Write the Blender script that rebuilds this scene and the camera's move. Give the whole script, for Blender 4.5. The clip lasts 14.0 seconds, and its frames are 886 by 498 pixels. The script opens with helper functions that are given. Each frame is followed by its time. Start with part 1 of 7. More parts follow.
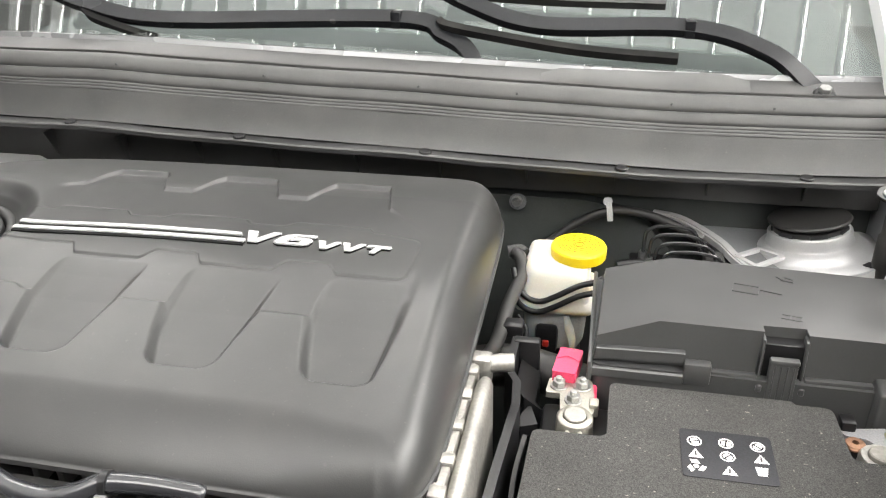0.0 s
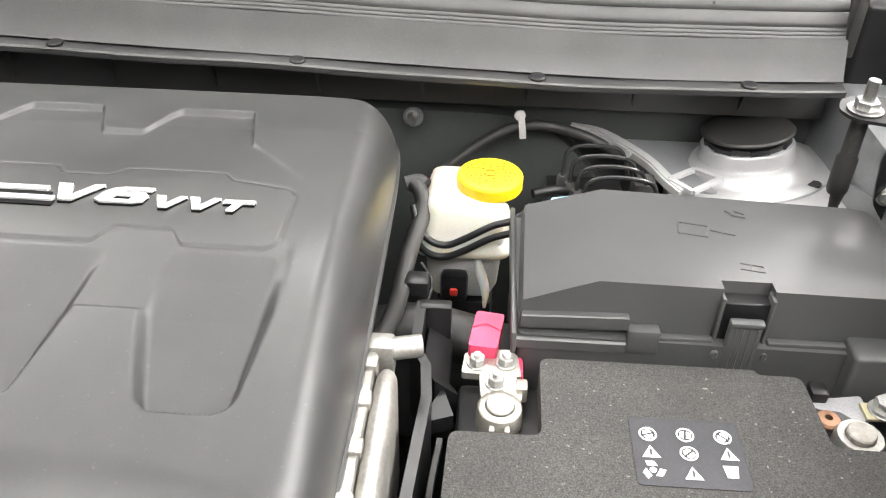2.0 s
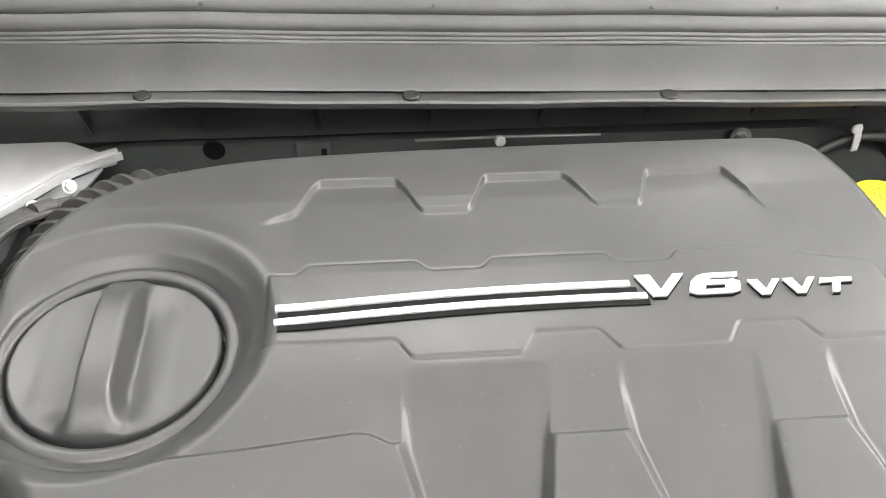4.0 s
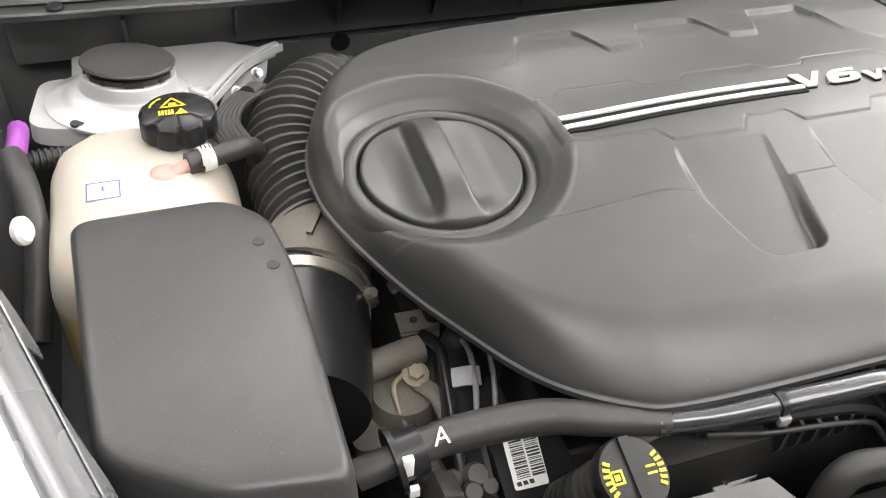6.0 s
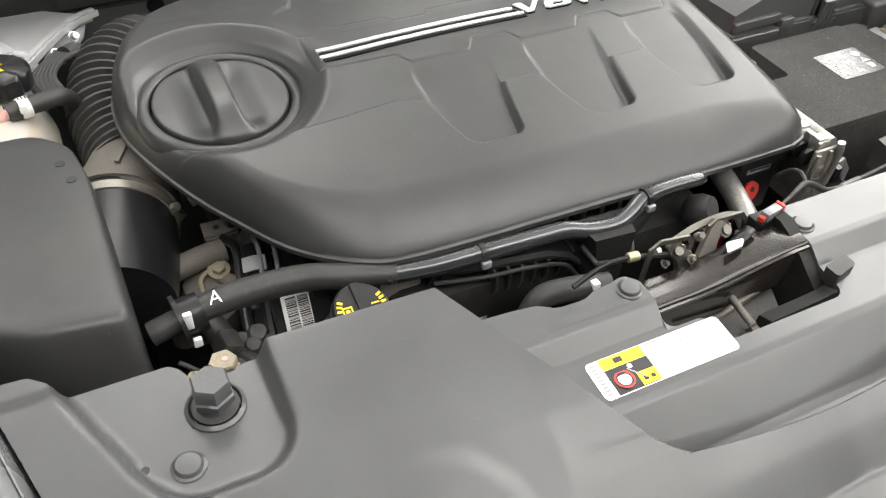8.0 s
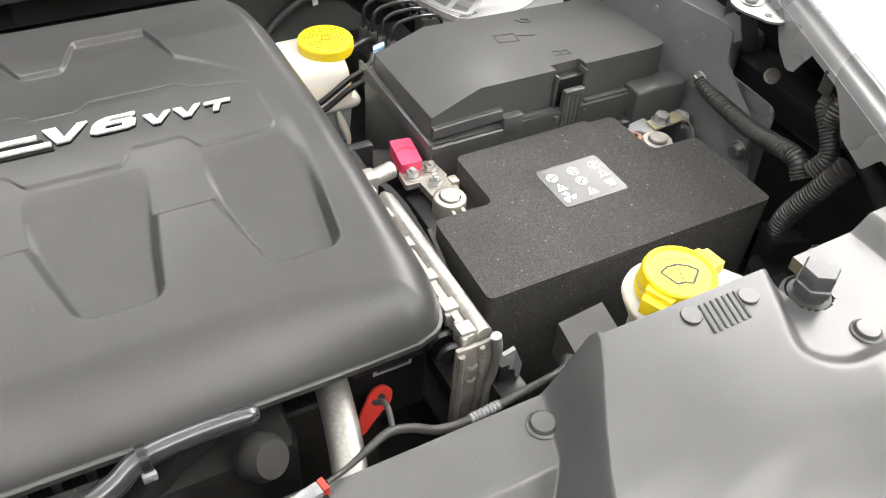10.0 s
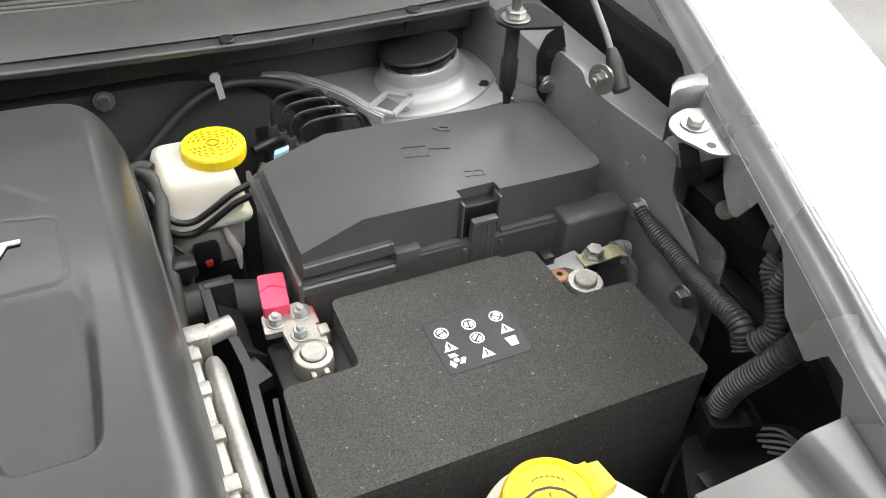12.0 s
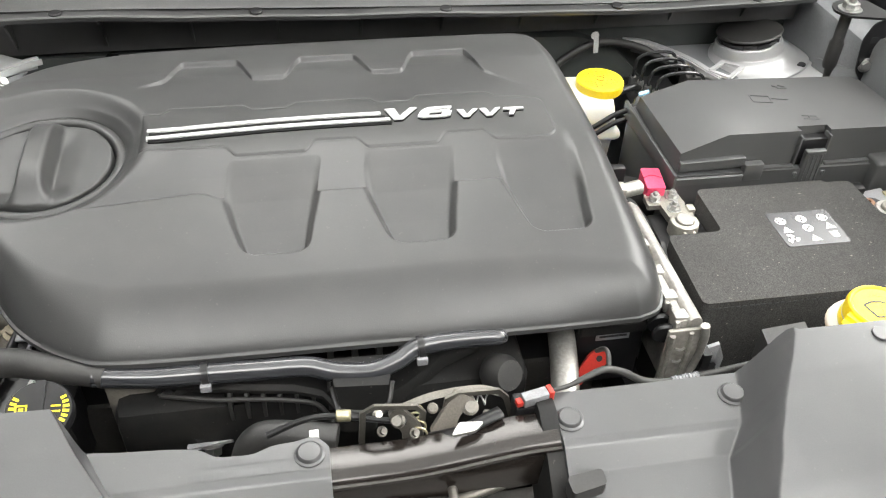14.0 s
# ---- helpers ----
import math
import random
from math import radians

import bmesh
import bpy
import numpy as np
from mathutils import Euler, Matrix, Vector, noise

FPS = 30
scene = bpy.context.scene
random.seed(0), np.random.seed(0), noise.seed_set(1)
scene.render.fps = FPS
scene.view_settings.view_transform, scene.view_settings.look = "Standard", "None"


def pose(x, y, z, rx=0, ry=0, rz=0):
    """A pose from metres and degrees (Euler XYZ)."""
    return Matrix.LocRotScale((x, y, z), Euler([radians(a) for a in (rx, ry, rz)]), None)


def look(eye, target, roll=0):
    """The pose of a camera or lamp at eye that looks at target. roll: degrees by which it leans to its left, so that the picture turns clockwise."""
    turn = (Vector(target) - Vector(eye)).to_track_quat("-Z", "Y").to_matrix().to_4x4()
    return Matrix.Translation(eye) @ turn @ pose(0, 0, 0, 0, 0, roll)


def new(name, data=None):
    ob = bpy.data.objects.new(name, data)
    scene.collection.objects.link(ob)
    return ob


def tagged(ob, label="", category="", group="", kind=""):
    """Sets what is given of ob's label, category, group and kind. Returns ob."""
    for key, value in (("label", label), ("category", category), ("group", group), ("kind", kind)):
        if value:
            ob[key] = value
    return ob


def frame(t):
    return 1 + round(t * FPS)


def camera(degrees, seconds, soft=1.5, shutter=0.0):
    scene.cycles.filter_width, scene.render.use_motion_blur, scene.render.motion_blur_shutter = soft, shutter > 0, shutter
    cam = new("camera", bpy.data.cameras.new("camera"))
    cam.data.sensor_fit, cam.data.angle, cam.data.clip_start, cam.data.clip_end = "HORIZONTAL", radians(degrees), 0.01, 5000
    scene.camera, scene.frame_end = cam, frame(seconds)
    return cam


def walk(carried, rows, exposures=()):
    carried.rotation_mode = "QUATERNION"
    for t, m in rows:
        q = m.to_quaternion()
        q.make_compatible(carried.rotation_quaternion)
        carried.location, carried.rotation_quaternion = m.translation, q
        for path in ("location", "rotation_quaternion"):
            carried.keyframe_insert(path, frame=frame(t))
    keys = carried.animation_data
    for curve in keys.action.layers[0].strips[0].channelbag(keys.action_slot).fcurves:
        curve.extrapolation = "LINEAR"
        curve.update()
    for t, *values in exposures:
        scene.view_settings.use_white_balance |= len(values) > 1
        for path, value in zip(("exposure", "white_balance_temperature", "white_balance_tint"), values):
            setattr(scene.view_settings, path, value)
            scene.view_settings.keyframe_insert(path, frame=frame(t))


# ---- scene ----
cam = camera(56.1, 14.0, soft=1.15)
PATH = [
    (0, (0.341, -0.308, 1.387), (-0.019, 1.423, 0.453), -1.1),
    (0.5, (0.346, -0.236, 1.349), (0.065, 1.497, 0.393), -0.7),
    (1, (0.347, -0.188, 1.344), (0.14, 1.509, 0.306), 0.0),
    (1.5, (0.354, -0.142, 1.331), (0.218, 1.508, 0.208), 0.7),
    (2, (0.31, -0.127, 1.345), (0.232, 1.493, 0.176), 1.4),
    (2.5, (0.197, -0.145, 1.377), (0.161, 1.455, 0.177), 1.2),
    (3, (0.082, -0.141, 1.394), (0.116, 1.449, 0.181), 1.1),
    (3.5, (-0.039, -0.09, 1.394), (0.055, 1.472, 0.149), 1.5),
    (4, (-0.18, -0.037, 1.392), (-0.033, 1.513, 0.137), 0.9),
    (4.2, (-0.236, -0.024, 1.397), (-0.085, 1.521, 0.136), 0.1),
    (6.3, (-0.571, -0.211, 1.398), (0.022, 1.148, 0.056), 4.6),
    (6.5, (-0.573, -0.246, 1.411), (0.042, 1.09, 0.055), 4.7),
    (7, (-0.57, -0.33, 1.455), (0.075, 0.976, 0.084), 3.7),
    (7.5, (-0.539, -0.377, 1.475), (0.126, 0.917, 0.103), 3.4),
    (8, (-0.493, -0.373, 1.47), (0.202, 0.903, 0.096), 3.5),
    (8.5, (-0.381, -0.346, 1.457), (0.354, 0.908, 0.083), 4.3),
    (9, (-0.25, -0.318, 1.452), (0.507, 0.911, 0.069), 4.8),
    (11.3, (0.203, -0.15, 1.401), (0.886, 1.157, 0.049), 2.8),
    (11.5, (0.211, -0.146, 1.41), (0.882, 1.177, 0.068), 2.6),
    (12, (0.217, -0.148, 1.411), (0.902, 1.2, 0.102), 3.8),
    (12.5, (0.187, -0.166, 1.407), (0.884, 1.186, 0.109), 4.4),
    (13, (0.082, -0.231, 1.426), (0.746, 1.134, 0.123), 3.9),
    (13.2, (0.034, -0.27, 1.434), (0.684, 1.1, 0.128), 4.2),
    (13.5, (-0.02, -0.332, 1.45), (0.508, 1.095, 0.153), 3.1),
    (14, (-0.085, -0.395, 1.483), (0.203, 1.106, 0.192), 2.2),
]
walk(cam, [(t, look(eye, target, roll)) for t, eye, target, roll in PATH], exposures=[(0, 0.1, 6500, 10), (1, 0.09, 6500, 10), (1.5, 0.3, 6500, 10.5), (2, 0.42, 6450, 11), (3.5, 0.43, 6420, 11), (4.2, 0.42, 6500, 10.5), (6.3, -0.08, 6500, 12), (7, -0.28, 6500, 11), (7.5, -0.28, 6480, 10), (8, -0.28, 6480, 9.5), (8.5, 0.04, 6500, 10.5), (9, 0.18, 6500, 10.5), (11.3, -0.28, 6400, 9.5), (13, -0.3, 6300, 9), (14, 0.16, 6400, 8.5)])

# ---- light: an unseen glowing ribbed roof, with strips and lamp panels added ----
world = bpy.data.worlds.new("world")
scene.world = world
world.use_nodes = True
world.node_tree.nodes["Background"].inputs[0].default_value = (0.75, 0.8, 0.85, 1)
world.node_tree.nodes["Background"].inputs[1].default_value = 0.3
scene.view_settings.exposure = 0.0
CEILING = 3.4


# ---- tools ----
ORIGIN = {}


def thing(name, at, label, category, group="", kind=""):
    ob = new(name)
    ob.empty_display_size = 0.02
    ob.location = at
    ORIGIN[ob] = Vector(at)
    return tagged(ob, label, category, group, kind)


def part(name, bm, material, parent=None, label="", smooth=True, sharp=40):
    """Links a bmesh in world places as one mesh, under a thing or a part."""
    origin = ORIGIN[parent] if parent else Vector((0, 0, 0))
    for v in bm.verts:
        v.co -= origin
    bmesh.ops.recalc_face_normals(bm, faces=bm.faces)
    me = bpy.data.meshes.new(name)
    bm.to_mesh(me)
    bm.free()
    if smooth:
        me.shade_smooth()
        me.set_sharp_from_angle(angle=radians(sharp))
    me.materials.append(material)
    ob = new(name, me)
    if parent:
        ob.parent = parent
    ORIGIN[ob] = origin
    return tagged(ob, label)


def solo(name, bm, material, label, category, group="", kind="", smooth=True, sharp=40):
    """A thing that is one mesh, with its origin at its middle foot."""
    xs, ys, zs = zip(*[v.co for v in bm.verts])
    at = Vector(((min(xs) + max(xs)) / 2, (min(ys) + max(ys)) / 2, min(zs)))
    for v in bm.verts:
        v.co -= at
    ob = part(name, bm, material, None, "", smooth, sharp)
    ob.location = at
    ORIGIN[ob] = at
    return tagged(ob, label, category, group, kind)


def turned(bm, m):
    bmesh.ops.transform(bm, matrix=m, verts=bm.verts)
    return bm


def join(*bms):
    out = bmesh.new()
    for b in bms:
        tmp = bpy.data.meshes.new("tmp")
        b.to_mesh(tmp)
        b.free()
        out.from_mesh(tmp)
        bpy.data.meshes.remove(tmp)
    return out


def bevelled(bm, width, segments=2, angle=30):
    edges = [e for e in bm.edges if len(e.link_faces) == 2 and e.calc_face_angle() > radians(angle)]
    bmesh.ops.bevel(bm, geom=edges, offset=width, segments=segments, profile=0.5, affect="EDGES", clamp_overlap=True)
    return bm


def box(x0, x1, y0, y1, z0, z1, bevel=0.0, segments=2):
    bm = bmesh.new()
    bmesh.ops.create_cube(bm, size=1)
    bmesh.ops.scale(bm, vec=(x1 - x0, y1 - y0, z1 - z0), verts=bm.verts)
    bmesh.ops.translate(bm, vec=((x0 + x1) / 2, (y0 + y1) / 2, (z0 + z1) / 2), verts=bm.verts)
    return bevelled(bm, bevel, segments) if bevel else bm


def prism(outline, z0, z1, bevel=0.0, segments=2, taper=0.0):
    """An outline of (x, y) raised from z0 to z1; taper: metres by which the top is drawn in."""
    bm = bmesh.new()
    cx = sum(p[0] for p in outline) / len(outline)
    cy = sum(p[1] for p in outline) / len(outline)
    low = [bm.verts.new((x, y, z0)) for x, y in outline]
    high = []
    for x, y in outline:
        d = math.hypot(x - cx, y - cy) or 1
        k = 1 - taper / d
        high.append(bm.verts.new((cx + (x - cx) * k, cy + (y - cy) * k, z1)))
    n = len(outline)
    bm.faces.new(low[::-1])
    bm.faces.new(high)
    for i in range(n):
        bm.faces.new((low[i], low[(i + 1) % n], high[(i + 1) % n], high[i]))
    return bevelled(bm, bevel, segments) if bevel else bm


def rounded(points, r, steps=5):
    """An outline with its corners rounded to r."""
    out, n = [], len(points)
    for i in range(n):
        p, a, b = Vector(points[i]), Vector(points[i - 1]), Vector(points[(i + 1) % n])
        u, w = (a - p), (b - p)
        k = min(r, u.length * 0.45, w.length * 0.45)
        s, e = p + u.normalized() * k, p + w.normalized() * k
        for j in range(steps + 1):
            t = j / steps
            q = (1 - t) ** 2 * s + 2 * t * (1 - t) * p + t * t * e
            out.append((q.x, q.y))
    return out


def lathe(profile, at=(0, 0, 0), axis=(0, 0, 1), seg=32, wave=None):
    """Turns (radius, height) round an axis; wave(angle, radius, height) may scale the radius."""
    bm = bmesh.new()
    rings = []
    for r, h in profile:
        if r < 1e-6:
            rings.append([bm.verts.new((0, 0, h))])
        else:
            ring = []
            for i in range(seg):
                a = 2 * math.pi * i / seg
                q = r * (wave(a, r, h) if wave else 1)
                ring.append(bm.verts.new((q * math.cos(a), q * math.sin(a), h)))
            rings.append(ring)
    for a, b in zip(rings, rings[1:]):
        if len(a) == 1 and len(b) == 1:
            continue
        for i in range(seg):
            j = (i + 1) % seg
            if len(a) == 1:
                bm.faces.new((a[0], b[i], b[j]))
            elif len(b) == 1:
                bm.faces.new((a[i], a[j], b[0]))
            else:
                bm.faces.new((a[i], a[j], b[j], b[i]))
    if profile[0][0] > 1e-6 and abs(profile[0][0] - profile[-1][0]) < 1e-6 and len(rings) > 3:
        for i in range(seg):
            bm.faces.new((rings[-1][i], rings[-1][(i + 1) % seg], rings[0][(i + 1) % seg], rings[0][i]))
    else:
        for ring in (rings[0], rings[-1]):
            if len(ring) > 1:
                bm.faces.new(ring)
    q = Vector((0, 0, 1)).rotation_difference(Vector(axis).normalized())
    return turned(bm, Matrix.Translation(at) @ q.to_matrix().to_4x4())


def disc(at, r, h, axis=(0, 0, 1), seg=24, bevel=0.001):
    return lathe([(0, 0), (r - bevel, 0), (r, bevel), (r, h - bevel), (r - bevel, h), (0, h)], at, axis, seg)


def hexagon(at, r, h, axis=(0, 0, 1), turn=0.0):
    bm = lathe([(0, 0), (r * 0.96, 0), (r, h * 0.1), (r, h * 0.86), (r * 0.9, h), (0, h)], (0, 0, 0), (0, 0, 1), 6)
    q = Vector((0, 0, 1)).rotation_difference(Vector(axis).normalized())
    return turned(bm, Matrix.Translation(at) @ q.to_matrix().to_4x4() @ Matrix.Rotation(turn, 4, "Z"))


def curve_points(points, n=8):
    """A smooth line through the points."""
    P = [Vector(p) for p in points]
    P = [2 * P[0] - P[1]] + P + [2 * P[-1] - P[-2]]
    out = []
    for i in range(1, len(P) - 2):
        a, b, c, d = P[i - 1 : i + 3]
        for j in range(n):
            t = j / n
            out.append(0.5 * (2 * b + (c - a) * t + (2 * a - 5 * b + 4 * c - d) * t * t + (3 * b - a - 3 * c + d) * t ** 3))
    out.append(P[-2])
    return out


def tube(points, r, seg=12, n=8, ring=None, flat=1.0, straight=False):
    """A pipe along a smooth line; r: a radius, or radii at the points; ring: (depth, pitch) of convolutions; flat squashes its height."""
    line = [Vector(p) for p in points] if straight else curve_points(points, n)
    if ring:
        total, fine = 0.0, [line[0]]
        lens = [0.0]
        for a, b in zip(line, line[1:]):
            total += (b - a).length
            lens.append(total)
        step = ring[1] / 4
        fine, i = [], 0
        for k in range(int(total / step) + 1):
            s = k * step
            while i < len(lens) - 2 and lens[i + 1] < s:
                i += 1
            f = (s - lens[i]) / max(lens[i + 1] - lens[i], 1e-9)
            fine.append(line[i].lerp(line[i + 1], f))
        line = fine
    m = len(line)
    bm = bmesh.new()
    rings, side = [], None
    for k, p in enumerate(line):
        d = (line[min(k + 1, m - 1)] - line[max(k - 1, 0)]).normalized()
        if side is None:
            up = Vector((0, 0, 1)) if abs(d.z) < 0.9 else Vector((0, 1, 0))
            side = d.cross(up).normalized()
        side = (side - d * side.dot(d)).normalized()
        up = side.cross(d)
        if isinstance(r, (list, tuple)):
            f = k / (m - 1) * (len(r) - 1)
            i = min(int(f), len(r) - 2)
            q = r[i] + (r[i + 1] - r[i]) * (f - i)
        else:
            q = r
        if ring:
            q += ring[0] * (0, 1, 1, 0)[k % 4] - ring[0] / 2
        rings.append([bm.verts.new(p + q * (math.cos(a) * side + flat * math.sin(a) * up)) for a in [2 * math.pi * j / seg for j in range(seg)]])
    for a, b in zip(rings, rings[1:]):
        for j in range(seg):
            bm.faces.new((a[j], a[(j + 1) % seg], b[(j + 1) % seg], b[j]))
    bm.faces.new(rings[0][::-1])
    bm.faces.new(rings[-1])
    return bm


def strip(points, width, thick, normal=(0, 0, 1), n=6, straight=False):
    """A flat band along a line, lying square to normal."""
    line = [Vector(p) for p in points] if straight else curve_points(points, n)
    bm = bmesh.new()
    rings = []
    for k, p in enumerate(line):
        d = (line[min(k + 1, len(line) - 1)] - line[max(k - 1, 0)]).normalized()
        s = d.cross(Vector(normal)).normalized() * width / 2
        u = s.cross(d).normalized() * thick / 2
        rings.append([bm.verts.new(p + q) for q in (s + u, -s + u, -s - u, s - u)])
    for a, b in zip(rings, rings[1:]):
        for j in range(4):
            bm.faces.new((a[j], a[(j + 1) % 4], b[(j + 1) % 4], b[j]))
    bm.faces.new(rings[0][::-1])
    bm.faces.new(rings[-1])
    return bm


def loft(sections):
    """Bridges outlines of the same count of points, in space, and closes both ends."""
    bm = bmesh.new()
    rings = [[bm.verts.new(p) for p in s] for s in sections]
    n = len(rings[0])
    for a, b in zip(rings, rings[1:]):
        for j in range(n):
            bm.faces.new((a[j], a[(j + 1) % n], b[(j + 1) % n], b[j]))
    bm.faces.new(rings[0][::-1])
    bm.faces.new(rings[-1])
    return bm


def sheet(X, Y, Z, keep=None, depth=0.0, thick=0.0):
    """A surface from grids of x, y and z; keep: which cells stay; depth: how far its border turns down; thick: a plate's thickness."""
    bm = bmesh.new()
    n, m = X.shape
    vs = [[bm.verts.new((X[i, j], Y[i, j], Z[i, j])) for j in range(m)] for i in range(n)]
    for i in range(n - 1):
        for j in range(m - 1):
            if keep is None or keep[i, j]:
                bm.faces.new((vs[i][j], vs[i + 1][j], vs[i + 1][j + 1], vs[i][j + 1]))
    loose = [v for v in bm.verts if not v.link_faces]
    bmesh.ops.delete(bm, geom=loose, context="VERTS")
    if depth:
        rim = [e for e in bm.edges if e.is_boundary]
        made = bmesh.ops.extrude_edge_only(bm, edges=rim)["geom"]
        bmesh.ops.translate(bm, vec=(0, 0, -depth), verts=[v for v in made if isinstance(v, bmesh.types.BMVert)])
    if thick:
        bmesh.ops.recalc_face_normals(bm, faces=bm.faces)
        bmesh.ops.solidify(bm, geom=bm.faces, thickness=thick)
    return bm


def smooth01(a, b, v):
    t = np.clip((v - a) / (b - a), 0, 1)
    return t * t * (3 - 2 * t)


def lettering(text, size, depth=0.0004, shear=0.0, bold=0.0, align="CENTER"):
    """Letters as a bmesh, flat on xy round the origin."""
    data = bpy.data.curves.new("text", "FONT")
    data.body, data.size, data.extrude, data.shear, data.offset = text, size, depth, shear, bold
    data.align_x, data.align_y, data.resolution_u = align, "CENTER", 3
    ob = bpy.data.objects.new("text", data)
    me = bpy.data.meshes.new_from_object(ob)
    bm = bmesh.new()
    bm.from_mesh(me)
    bpy.data.objects.remove(ob)
    bpy.data.curves.remove(data)
    bpy.data.meshes.remove(me)
    return bm


# ---- materials ----
def material(name, colour, rough=0.5, metal=0.0, grain=0.0, grain_size=600.0, blotch=0.15, blotch_size=9.0, dust=0.0, sub=0.0, coat=0.0,
             wear=0.12, dust_colour=(0.35, 0.32, 0.28), glow=None, transmission=0.0, spec=0.5, film=0.35, speck=260.0):
    """A surface with tone changes at two scales, uneven gloss, fine relief and specks of dust."""
    mat = bpy.data.materials.new(name)
    mat.use_nodes = True
    nt = mat.node_tree
    b = nt.nodes["Principled BSDF"]
    pos = nt.nodes.new("ShaderNodeTexCoord").outputs["Object"]

    def noise_at(scale, detail=3.0):
        node = nt.nodes.new("ShaderNodeTexNoise")
        node.inputs["Scale"].default_value, node.inputs["Detail"].default_value = scale, detail
        nt.links.new(pos, node.inputs["Vector"])
        return node.outputs["Fac"]

    def ramp(value, lo, hi, a, c):
        node = nt.nodes.new("ShaderNodeMapRange")
        for key, v in zip(("From Min", "From Max", "To Min", "To Max"), (lo, hi, a, c)):
            node.inputs[key].default_value = v
        nt.links.new(value, node.inputs["Value"])
        return node.outputs["Result"]

    big, fine = noise_at(blotch_size), noise_at(grain_size, 2.0)
    mul = nt.nodes.new("ShaderNodeMix")
    mul.data_type, mul.blend_type = "RGBA", "MULTIPLY"
    mul.inputs["Factor"].default_value = 1.0
    mul.inputs[6].default_value = (*colour, 1)
    add = nt.nodes.new("ShaderNodeMath")
    nt.links.new(ramp(big, 0.3, 0.7, 1 - blotch, 1 + blotch), add.inputs[0])
    nt.links.new(ramp(fine, 0.3, 0.7, 1 - wear, 1 + wear), add.inputs[1])
    add.operation = "MULTIPLY"
    nt.links.new(add.outputs[0], mul.inputs[7])
    colour_out = mul.outputs[2]
    if dust:
        specks = ramp(noise_at(speck, 1.0), 0.72, 0.8, 0.0, 1.0)
        film = ramp(noise_at(22.0, 5.0), 0.45, 0.8, 0.0, film)
        both = nt.nodes.new("ShaderNodeMath")
        both.operation = "MAXIMUM"
        nt.links.new(specks, both.inputs[0])
        nt.links.new(film, both.inputs[1])
        amount = nt.nodes.new("ShaderNodeMath")
        amount.operation = "MULTIPLY"
        amount.inputs[1].default_value = dust
        nt.links.new(both.outputs[0], amount.inputs[0])
        mix = nt.nodes.new("ShaderNodeMix")
        mix.data_type = "RGBA"
        nt.links.new(amount.outputs[0], mix.inputs["Factor"])
        nt.links.new(colour_out, mix.inputs[6])
        mix.inputs[7].default_value = (*dust_colour, 1)
        colour_out = mix.outputs[2]
    nt.links.new(colour_out, b.inputs["Base Color"])
    nt.links.new(ramp(noise_at(blotch_size * 1.4, 2.0), 0.3, 0.7, max(rough - 0.035, 0.02), min(rough + 0.035, 1)), b.inputs["Roughness"])
    b.inputs["Metallic"].default_value = metal
    b.inputs["Specular IOR Level"].default_value = spec
    if grain:
        bump = nt.nodes.new("ShaderNodeBump")
        bump.inputs["Strength"].default_value, bump.inputs["Distance"].default_value = grain, 0.0006
        nt.links.new(fine, bump.inputs["Height"])
        nt.links.new(bump.outputs[0], b.inputs["Normal"])
    if sub:
        b.inputs["Subsurface Weight"].default_value = sub
        b.inputs["Subsurface Radius"].default_value = (0.02, 0.014, 0.008)
        b.inputs["Subsurface Scale"].default_value = 0.6
    if coat:
        b.inputs["Coat Weight"].default_value, b.inputs["Coat Roughness"].default_value = coat, 0.03
    if transmission:
        b.inputs["Transmission Weight"].default_value = transmission
    if glow:
        b.inputs["Emission Color"].default_value, b.inputs["Emission Strength"].default_value = (*glow[0], 1), glow[1]
    return mat


M_COVER = material("moulded_cover_plastic", (0.0395, 0.0397, 0.0399), 0.36, grain=0.1, grain_size=900, dust=0.07, wear=0.05, blotch=0.1)
M_PANEL = material("closeout_plastic", (0.066, 0.066, 0.068), 0.32, grain=0.08, grain_size=1000, dust=0.06, wear=0.04, blotch=0.12, spec=0.65)
M_COWL = material("cowl_plastic", (0.072, 0.072, 0.072), 0.45, grain=0.15, grain_size=900, dust=0.12)
M_AIRBOX = material("airbox_plastic", (0.038, 0.038, 0.0385), 0.36, grain=0.15, grain_size=900, dust=0.08)
M_BLACK = material("black_plastic", (0.012, 0.012, 0.013), 0.32, grain=0.06, grain_size=800, dust=0.05, spec=0.38)
M_FUSE = material("fuse_box_plastic", (0.071, 0.0715, 0.072), 0.33, grain=0.06, grain_size=900, dust=0.03, blotch=0.08, wear=0.05)
M_LINE = material("coated_brake_line", (0.05, 0.05, 0.052), 0.22, 0.5, wear=0.05, spec=0.8)
M_RUBBER = material("black_rubber", (0.027, 0.0265, 0.026), 0.5, grain=0.12, grain_size=500, dust=0.12)
M_DARK = material("grimy_engine_metal", (0.045, 0.043, 0.04), 0.55, 0.3, grain=0.3, grain_size=300, dust=0.25)
M_FELT = material("battery_felt", (0.056, 0.0552, 0.0535), 0.95, grain=0.7, grain_size=900, wear=0.4, blotch=0.14, dust=0.45, spec=0.15, dust_colour=(0.36, 0.33, 0.29), film=0.05, speck=260.0)
M_ALU = material("cast_aluminium", (0.4, 0.39, 0.365), 0.42, 0.75, grain=0.4, grain_size=300, dust=0.45, blotch=0.2, blotch_size=30)
M_ZINC = material("dull_zinc_sheet", (0.36, 0.36, 0.36), 0.38, 0.75, grain=0.1, dust=0.1)
